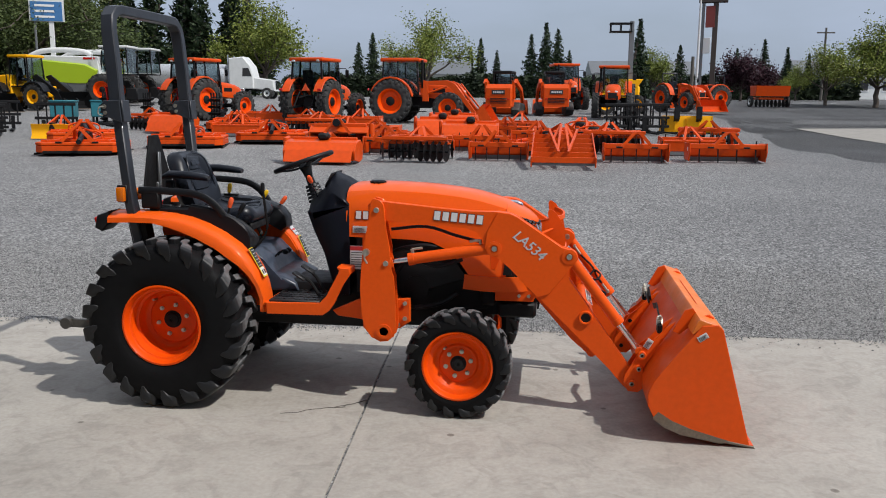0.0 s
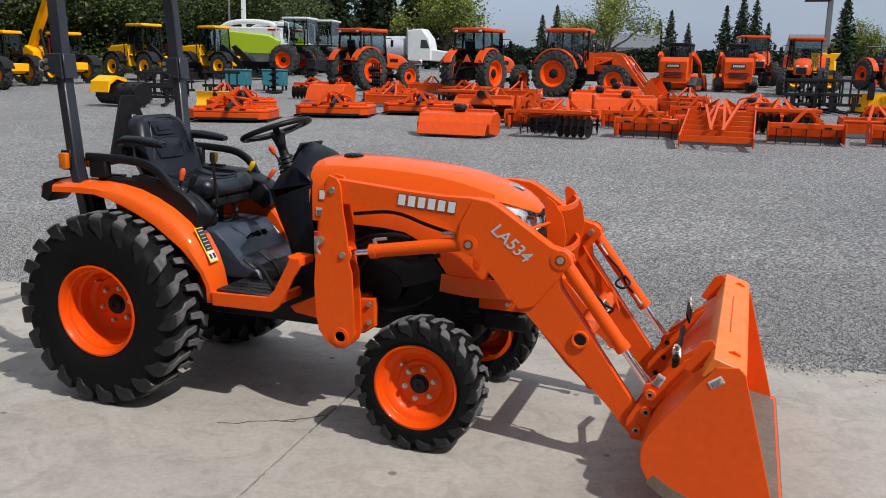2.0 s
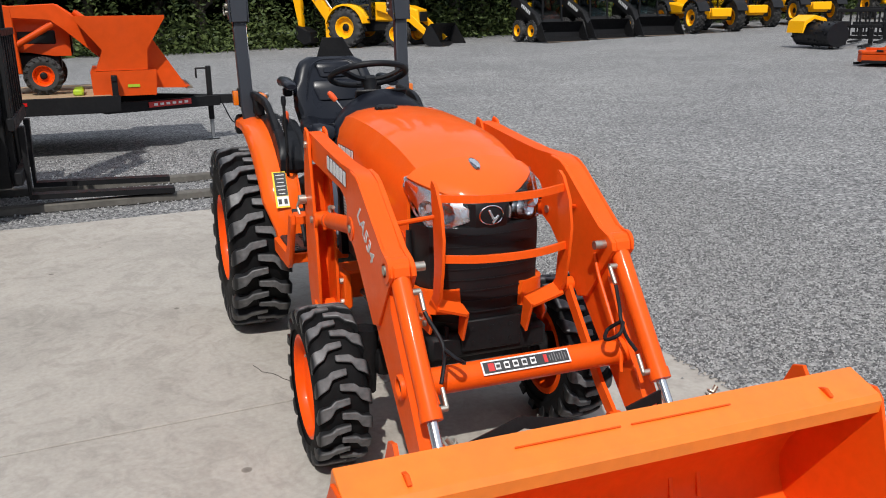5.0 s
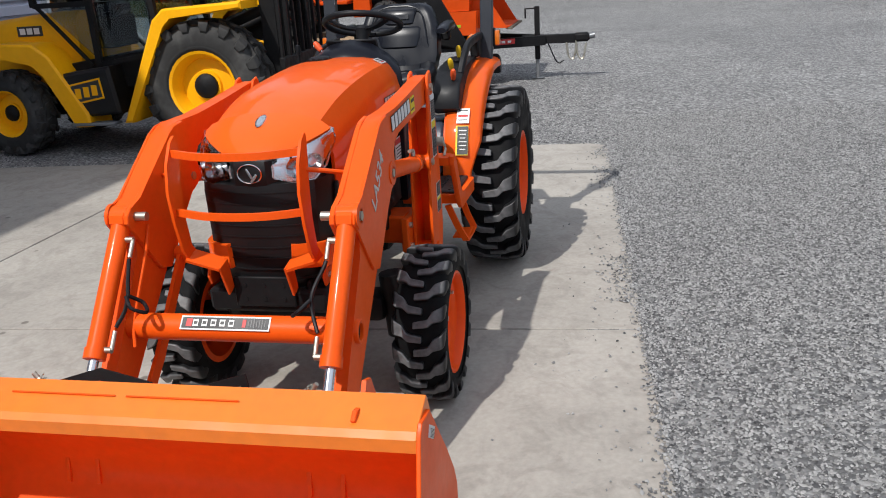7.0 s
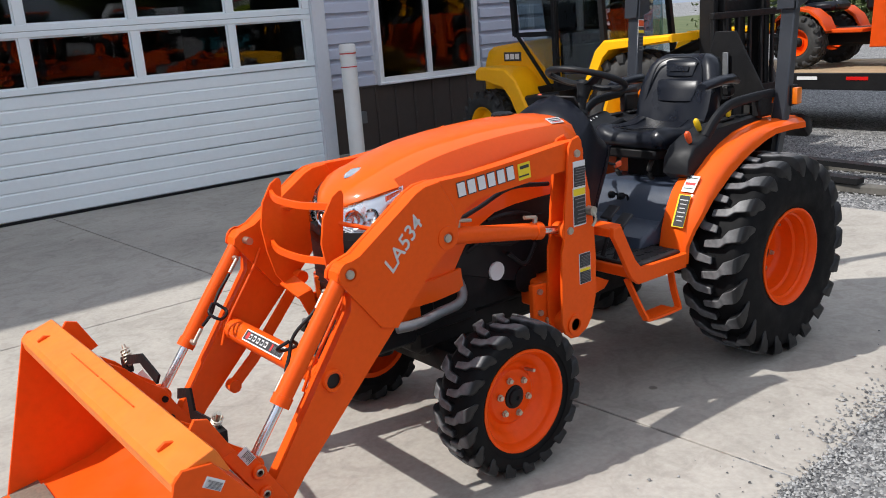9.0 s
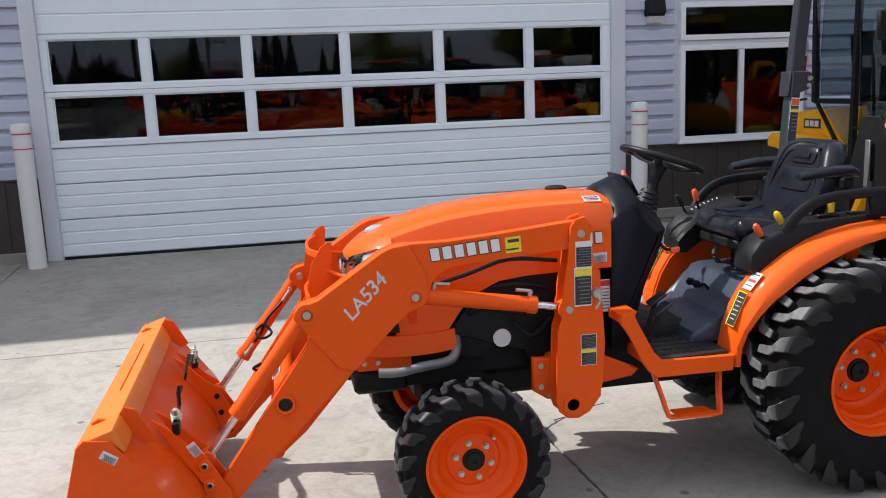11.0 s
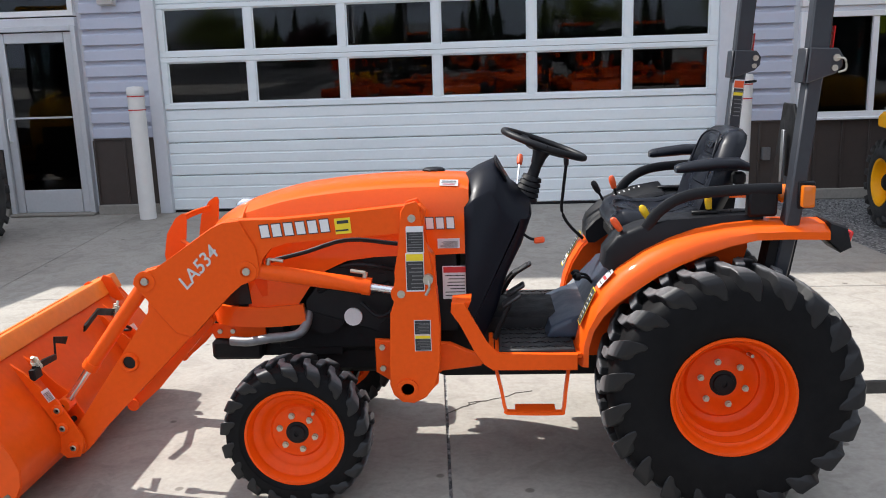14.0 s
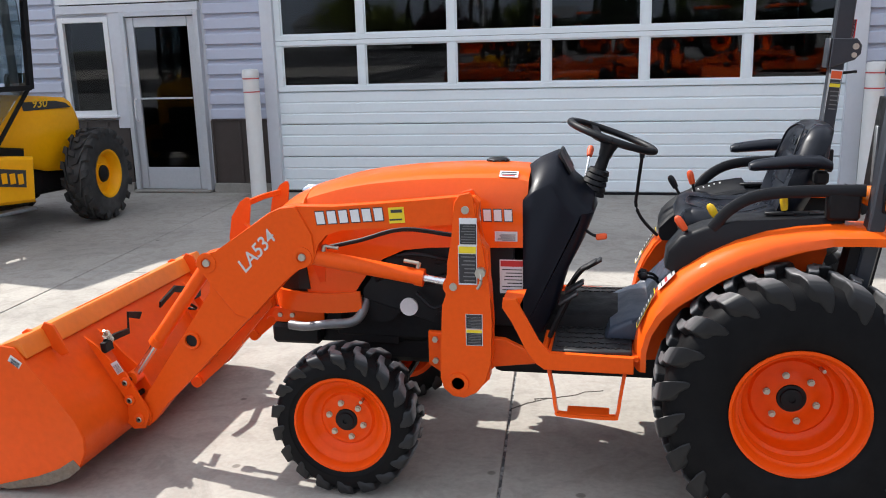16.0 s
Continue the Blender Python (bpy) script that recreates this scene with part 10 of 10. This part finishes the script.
def fuel_sign():
    p = thing("roadside_sign", "tall blue and white roadside price sign", "sign", pose(-31.6, 50.0, lot_z(50), 0, 0, 25))
    bx("post", p, MACHINE_WHITE, (0.25, 0, 2.8), (0.30, 0.25, 5.6), bev=0.02)
    bx("post", p, GREY_METAL, (-0.75, 0, 2.8), (0.14, 0.14, 5.6), bev=0.02)
    bx("frame", p, MACHINE_WHITE, (0, 0, 6.9), (2.15, 0.36, 3.2), bev=0.03)
    for z, m in ((5.95, SIGN_BLUE), (7.45, SIGN_NAVY)):
        bx("panel", p, m, (0, -0.19, z), (1.95, 0.05, 1.25), bev=0.01)
    for k in range(3):
        bx("print_bar", p, DECAL_WHITE, (-0.1, -0.225, 5.6 + 0.36 * k), (1.2, 0.02, 0.14), bev=0.0)
    bx("logo_block", p, DECAL_WHITE, (-0.25, -0.225, 7.35), (1.0, 0.02, 0.4), bev=0.0)
    bx("logo_corner", p, DECAL_RED, (0.6, -0.225, 7.6), (0.45, 0.02, 0.5), bev=0.0)


def post_and_wire():
    for x, y, h in ((30.0, 91.0, 7.5), (11.1, 54.2, 3.2)):
        p = thing("utility_pole", "weathered timber utility pole by the hedge", "pole", place(x, y, 0), "poles")
        cy("shaft", p, TIMBER, (0, 0, 0), (0, 0, h), 0.14, 0.10)
        if h > 5:
            bx("cross_arm", p, TIMBER, (0, 0, h - 0.5), (1.8, 0.12, 0.14), bev=0.01)


def far_building(x, y, w, h, label):
    b = thing("far_building", label, "building", place(x, y, 4), "far roadside buildings")
    bx("wall", b, MACHINE_WHITE, (0, 0, h / 2), (w, 8, h), bev=0.03)
    pz("roof", b, GREY_METAL, [(-4.6, h), (0, h + 1.9), (4.6, h), (4.6, h - 0.15), (-4.6, h - 0.15)], -w / 2 - 0.3, w / 2 + 0.3, "yz", 0.02)
    for i in range(int(w / 3)):
        wdw = bx("window", b, DECAL_BLACK, (-w / 2 + 1.5 + 3 * i, -4.01, h * 0.55), (1.2, 0.05, 1.1), bev=0.01)
        bx("frame", wdw, WHITE_PAINT, (-w / 2 + 1.5 + 3 * i, -4.03, h * 0.55 - 0.6), (1.4, 0.08, 0.1), bev=0.01)


pylon()
lattice_pole()
mast_lift()
seeder()
fuel_sign()
post_and_wire()
far_building(40.0, 112.0, 16, 3.0, "pale low roadside building beyond the hedge")
far_building(14.0, 122.0, 14, 3.2, "pale low building behind the far trees")
far_building(-16.0, 118.0, 12, 3.0, "pale low shed behind the far trees")

# ---------------------------------------------------------------- trees
def quads_mesh(name, quads, mat):
    """One mesh of loose four-cornered leaves."""
    me = bpy.data.meshes.new(name)
    q = np.array(quads, dtype=np.float32).reshape(-1, 3)
    n = len(q) // 4
    me.vertices.add(len(q))
    me.vertices.foreach_set("co", q.ravel())
    me.loops.add(len(q))
    me.loops.foreach_set("vertex_index", np.arange(len(q), dtype=np.int32))
    me.polygons.add(n)
    me.polygons.foreach_set("loop_start", np.arange(0, len(q), 4, dtype=np.int32))
    me.update(calc_edges=True)
    me.materials.append(mat)
    return me


def leaf_quads(points, size, rng, droop=0.0, stretch=1.5):
    """Leaf clumps of a given size, facing every way, at the points."""
    n = len(points)
    a = rng.normal(size=(n, 3))
    a[:, 2] = a[:, 2] * 0.6 - droop
    a /= np.linalg.norm(a, axis=1)[:, None]
    b = np.cross(a, rng.normal(size=(n, 3)))
    b /= np.linalg.norm(b, axis=1)[:, None]
    s = (size * rng.uniform(0.55, 1.35, n))[:, None]
    p = np.asarray(points)
    return np.stack([p - a * s * stretch, p + b * s * 0.6, p + a * s * stretch, p - b * s * 0.6], 1)


def limb(bm, a, b, r0, r1, rng, n=6):
    a, b = Vector(a), Vector(b)
    pts = []
    for i in range(5):
        t = i / 4
        p = a.lerp(b, t)
        if 0 < i < 4:
            p += Vector(rng.normal(size=3)) * (b - a).length * 0.03
        pts.append(p)
    rings = []
    for i, p in enumerate(pts):
        d = (pts[min(i + 1, 4)] - pts[max(i - 1, 0)]).normalized()
        u = d.cross(Vector((0.3, 0.9, 0.1))).normalized()
        v = d.cross(u)
        r = r0 + (r1 - r0) * i / 4
        rings.append([p + r * (math.cos(2 * math.pi * j / n) * u + math.sin(2 * math.pi * j / n) * v) for j in range(n)])
    rows(bm, rings)


def conifer(seed, h, w, leaves, mat):
    rng = np.random.default_rng(seed)
    bm = B()
    limb(bm, (0, 0, 0), (0, 0, h * 0.97), 0.028 * h, 0.004 * h, rng, 7)
    pts = []
    z = 0.10 * h
    while z < h * 0.985:
        f = 1 - z / h
        reach = w * (f ** 0.85) * rng.uniform(0.72, 1.12) + 0.02 * h * 0.3
        n = int(5 + 5 * f)
        off = rng.uniform(0, 6.28)
        for j in range(n):
            a = off + 2 * math.pi * j / n + rng.normal() * 0.25
            r = reach * rng.uniform(0.65, 1.1)
            tip = np.array([r * math.cos(a), r * math.sin(a), z - r * rng.uniform(0.15, 0.5)])
            if f > 0.12 and j % 2 == 0:
                limb(bm, (0, 0, z), tuple(tip), 0.006 * h * f + 0.01, 0.006, rng, 4)
            k = max(3, int(leaves * f))
            t = rng.uniform(0.12, 1.0, k)[:, None]
            base = np.array([0, 0, z])
            pts.append(base + (tip - base) * t + rng.normal(size=(k, 3)) * np.array([0.07, 0.07, 0.05]) * reach)
        z += h * (0.020 + 0.022 * f)
    trunk = mesh_of("trunk", bm, BARK, 60)
    crown = quads_mesh("crown", leaf_quads(np.concatenate(pts), 0.017 * h, rng, 0.5, 1.8), mat)
    return trunk, crown


def broadleaf(seed, h, w, leaves, mat, airy=0.5, size=0.022):
    rng = np.random.default_rng(seed)
    bm = B()
    fork = h * 0.24
    limb(bm, (0, 0, 0), (0, 0, fork), 0.030 * h, 0.022 * h, rng, 8)
    tips = []
    for j in range(8):
        a = 2 * math.pi * j / 8 + rng.normal() * 0.3
        e = rng.uniform(0.35, 1.25)
        ln = h * rng.uniform(0.38, 0.62)
        tip = np.array([math.cos(a) * math.cos(e) * ln * w, math.sin(a) * math.cos(e) * ln * w, fork + math.sin(e) * ln])
        limb(bm, (0, 0, fork * rng.uniform(0.8, 1.0)), tuple(tip), 0.014 * h, 0.004 * h, rng, 6)
        for _ in range(6):
            t = rng.uniform(0.35, 1.0)
            b = np.array([0, 0, fork]) * (1 - t) + tip * t
            d = rng.normal(size=3)
            d[2] = abs(d[2]) * 0.8
            d = d / np.linalg.norm(d) * h * rng.uniform(0.10, 0.24)
            limb(bm, tuple(b), tuple(b + d), 0.005 * h, 0.0015 * h, rng, 4)
            tips.append((b, b + d))
    limb(bm, (0, 0, fork), (0, 0, h * 0.85), 0.018 * h, 0.004 * h, rng, 6)
    for _ in range(10):
        z = rng.uniform(0.45, 0.9) * h
        d = rng.normal(size=3)
        d /= np.linalg.norm(d)
        b = np.array([0, 0, z])
        tips.append((b, b + d * h * rng.uniform(0.1, 0.2)))
    pts = []
    for b, e in tips:
        k = int(leaves / len(tips) * rng.uniform(0.5, 1.5))
        t = rng.uniform(0.2, 1.1, k)[:, None]
        spread = h * 0.05 * (0.6 + airy)
        pts.append(b + (e - b) * t + rng.normal(size=(k, 3)) * spread)
    trunk = mesh_of("trunk", bm, BARK, 60)
    crown = quads_mesh("crown", leaf_quads(np.concatenate(pts), size * h, rng, 0.1, 1.2), mat)
    return trunk, crown


def plant(kind, name, label, category, x, y, k=1.0, turn=0.0, group=""):
    t = thing(name, label, category, pose(x, y, lot_z(y), 0, 0, turn) @ Matrix.Diagonal((k, k, k, 1)), group)
    for nm, me in zip(("trunk", "crown"), kind):
        o = new(nm, me)
        o.parent = t


FIR_A, FIR_B = conifer(1, 20, 5.6, 26, LEAF_DARK), conifer(2, 20, 4.8, 24, LEAF_DARK)
FIR_C = conifer(3, 20, 6.0, 26, LEAF_DARK)
SPRING_A, SPRING_B = broadleaf(4, 9, 0.95, 9000, LEAF_SPRING, 0.35, 0.0105), broadleaf(5, 9, 1.0, 12000, LEAF_SPRING, 0.5, 0.012)
GREEN_A, GREEN_B, GREEN_C = broadleaf(6, 9, 1.1, 25000, LEAF_GREEN, 0.8, 0.0088), broadleaf(7, 9, 1.2, 25000, LEAF_GREEN, 0.9, 0.0092), broadleaf(9, 9, 1.15, 20000, LEAF_OLIVE, 0.9, 0.0088)
PURPLE = broadleaf(8, 7, 1.1, 9000, LEAF_PURPLE, 0.9, 0.02)

plant(SPRING_B, "deciduous_tree", "wide spring tree in pale new leaf", "tree", -26.5, 79.0, 1.15, 20, "spring trees")
plant(SPRING_A, "deciduous_tree", "round spring tree with bare twigs and fresh leaf", "tree", -8.8, 69.0, 0.90, 80, "spring trees")
plant(SPRING_B, "deciduous_tree", "small spring tree beyond the hedge", "tree", 11.8, 84.5, 0.62, 10, "spring trees")
plant(SPRING_B, "deciduous_tree", "small yellow-green tree by the road", "tree", 26.3, 86.8, 0.42, 50, "spring trees")
plant(SPRING_B, "deciduous_tree", "broad spring tree near the far buildings", "tree", 22.6, 53.8, 0.68, 140, "spring trees")
plant(SPRING_A, "deciduous_tree", "spring tree beside a broader one", "tree", 20.6, 57.5, 0.5, 220, "spring trees")
plant(PURPLE, "purple_tree", "dark purple-leaved tree behind the hedge", "tree", 19.2, 78.2, 0.66, 30)
plant(PURPLE, "purple_tree", "smaller dark purple tree", "tree", 21.3, 80.0, 0.5, 130)
rt = random.Random(21)
firs = (FIR_A, FIR_B, FIR_C)
for i, (x, y, k) in enumerate(((-35.5, 82.0, 0.66), (-31.6, 83.4, 0.64), (-38.5, 80, 0.66), (-42, 78, 0.7), (-30.2, 90, 0.45), (-24.5, 112, 0.36), (-22.6, 112.3, 0.42), (-20.4, 114, 0.34), (-10.4, 124, 0.36), (-8.9, 124.4, 0.42), (-6.6, 126, 0.34), (-12.5, 128, 0.32),
                          (-1.2, 115, 0.42), (0.8, 114.9, 0.50), (2.4, 116, 0.46), (4.0, 118, 0.32), (9.5, 74.6, 0.36), (16.0, 96, 0.30), (24.3, 92.4, 0.32), (26.6, 92, 0.28), (22.0, 95, 0.28), (31.0, 100, 0.26), (13.5, 104, 0.26), (-16, 120, 0.3))):
    plant(firs[i % 3], "fir_tree", "dark fir tree on the skyline", "tree", x, y, k, rt.uniform(0, 360), "skyline firs")
# mixed wood along the far side of the machines
for i in range(36):
    y = -22 + i * 2.5 + rt.uniform(-0.6, 0.6)
    x = -38.5 + rt.uniform(-2.0, 1.5) - max(0, (y - 35)) * 0.06
    kd = rt.choice((GREEN_A, GREEN_B, GREEN_C, GREEN_A))
    plant(kd, "woodland_tree", "leafy tree at the edge of the wood", "tree", x, y, rt.uniform(0.9, 1.35), rt.uniform(0, 360), "edge of the wood")
for i in range(34):
    y = -20 + i * 2.9 + rt.uniform(-1, 1)
    x = -48 + rt.uniform(-3.5, 3)
    plant(rt.choice((FIR_A, FIR_C, FIR_B)), "woodland_tree", "tall tree standing back in the wood", "tree", x, y, rt.uniform(0.95, 1.4), rt.uniform(0, 360), "back of the wood")
for i in range(16):
    x = -46 + i * 2.4 + rt.uniform(-0.8, 0.8)
    y = 76 - 0.1 * i + rt.uniform(-2, 2)
    if x > -29:
        continue
    plant(rt.choice((FIR_B, FIR_A, FIR_C)), "woodland_tree", "dark fir behind the harvesters", "tree", x, y + 6, rt.uniform(0.45, 0.65), rt.uniform(0, 360), "edge of the wood")


def hedge():
    rng = np.random.default_rng(31)
    pts = []
    for x0, x1, y0, h, n in ((-30, 36, 96, 2.6, 15000), (-36.5, -33.5, 0, 0, 0)):
        if not n:
            continue
        x = rng.uniform(x0, x1, n)
        top = h + 0.25 * np.sin(x * 0.7) + 0.15 * np.sin(x * 2.3)
        pts.append(np.stack([x, y0 + rng.uniform(-0.9, 0.9, n) + 0.12 * (x - x0) * 0.2, lot_z(y0) + rng.uniform(0, 1, n) * top], 1))
    ob = new("hedge", quads_mesh("hedge", leaf_quads(np.concatenate(pts), 0.22, rng), HEDGE_LEAF))
    tagged(ob, "long clipped dark hedge along the road", "hedge", kind="stuff")
    bm = B()
    box(bm, (3, 97.2, lot_z(96) + 1.1), (66, 1.0, 2.1), (0, 0, 1.4))
    tagged(part("hedge_core", bm, HEDGE_LEAF), "dense inner twigs of the long hedge", "hedge", kind="stuff")
    # brush at the foot of the wood
    pts = []
    n = 52000
    y = rng.uniform(-24, 66, n)
    x = -35.5 + rng.normal(size=n) * 0.9 - np.maximum(0, y - 35) * 0.06
    z = np.abs(rng.normal(size=n)) * 0.9 * (0.7 + 0.5 * np.sin(y * 0.9) ** 2)
    pts = np.stack([x, y, LOT_RISE * np.maximum(0, y - 1.5) + z], 1)
    ob = new("undergrowth", quads_mesh("undergrowth", leaf_quads(pts, 0.085, rng), LEAF_GREEN))
    tagged(ob, "tangled green undergrowth at the foot of the wood", "bushes", kind="stuff")


def loose_stones():
    """Crushed stone near the apron as real chips, and a few strays on the concrete."""
    rng = np.random.default_rng(17)
    def scatter(n, x0, x1, y0, y1, s0, s1, z=0.0, keep=None):
        x, y = rng.uniform(x0, x1, n), rng.uniform(y0, y1, n)
        s = rng.uniform(s0, s1, n) * rng.uniform(0.7, 1.0, n)
        if keep is not None:
            k = keep(x, y)
            x, y, s = x[k], y[k], s[k]
        return x, y, s
    edge = lambda x: 1.24 + 0.055 * x
    def thin(lo, hi):
        return lambda x, y: ((y > edge(x) + 0.01) | (x < -3.05)) & (rng.uniform(size=len(x)) < np.clip((hi - y) / (hi - lo), 0, 1))
    sets = [scatter(230000, -4.5, 5.4, 1.0, 4.4, 0.005, 0.0105, keep=thin(2.2, 4.4)),
            scatter(5000, -5.5, 5.4, 1.0, 5.0, 0.009, 0.014, keep=thin(1.8, 4.5)),
            scatter(14000, -6.5, -3.05, -3.4, 1.1, 0.006, 0.015),
            scatter(4500, -4.6, -2.75, -6.4, -4.9, 0.006, 0.015)]
    stray = scatter(1700, -2.9, 4.6, 0.75, 1.5, 0.003, 0.011, keep=lambda x, y: (rng.uniform(size=len(x)) < np.clip((y - 0.75 - 0.055 * x) / 0.45, 0.03, 1) ** 2) & (y < edge(x)))
    ex = rng.uniform(-3.0, 4.7, 5200)
    ey = edge(ex) + 0.025 - np.abs(rng.normal(0, 0.045, 5200)) * (0.5 + 1.3 * (np.sin(ex * 4.3) * np.sin(ex * 1.7 + 1) > 0.1))
    stray = tuple(np.concatenate(q) for q in zip(stray, (ex, ey, rng.uniform(0.003, 0.010, 5200))))
    x, y, s = (np.concatenate([q[i] for q in sets]) for i in range(3))
    for nm, (x, y, s), lab in (("gravel_chips", (x, y, s), "loose crushed-stone chips beside the apron"), ("stray_chips", stray, "stray stone chips on the concrete apron")):
        n = len(x)
        base = np.array([[1, 0, -0.2], [0.1, 0.9, -0.2], [-1, 0.2, -0.2], [-0.1, -0.9, -0.2], [0.35, 0.1, 0.55], [-0.4, -0.1, 0.5]])
        v = base[None] * s[:, None, None] * rng.uniform(0.55, 1.35, (n, 6, 1))
        a = rng.uniform(0, 6.28, n)
        c, si = np.cos(a), np.sin(a)
        vx = v[..., 0] * c[:, None] - v[..., 1] * si[:, None]
        vy = v[..., 0] * si[:, None] + v[..., 1] * c[:, None]
        vz = v[..., 2] + 0.25 * v[..., 0] * rng.normal(size=(n, 1))
        zz = LOT_RISE * np.maximum(0, y - 1.5) + (-0.003 if nm == "gravel_chips" else 0.002)
        co = np.stack([vx + x[:, None], vy + y[:, None], vz + zz[:, None] + 0.4 * s[:, None]], -1).reshape(-1, 3)
        tri = np.array([[0, 1, 4], [1, 5, 4], [1, 2, 5], [2, 3, 5], [3, 4, 5], [3, 0, 4]])
        idx = (tri[None] + 6 * np.arange(n)[:, None, None]).reshape(-1)
        me = bpy.data.meshes.new(nm)
        me.vertices.add(len(co))
        me.vertices.foreach_set("co", co.astype(np.float32).ravel())
        me.loops.add(len(idx))
        me.loops.foreach_set("vertex_index", idx.astype(np.int32))
        me.polygons.add(n * 6)
        me.polygons.foreach_set("loop_start", np.arange(0, len(idx), 3, dtype=np.int32))
        me.update(calc_edges=True)
        me.materials.append(STONE)
        tagged(new(nm, me), lab, "gravel", kind="stuff")


hedge()
loose_stones()
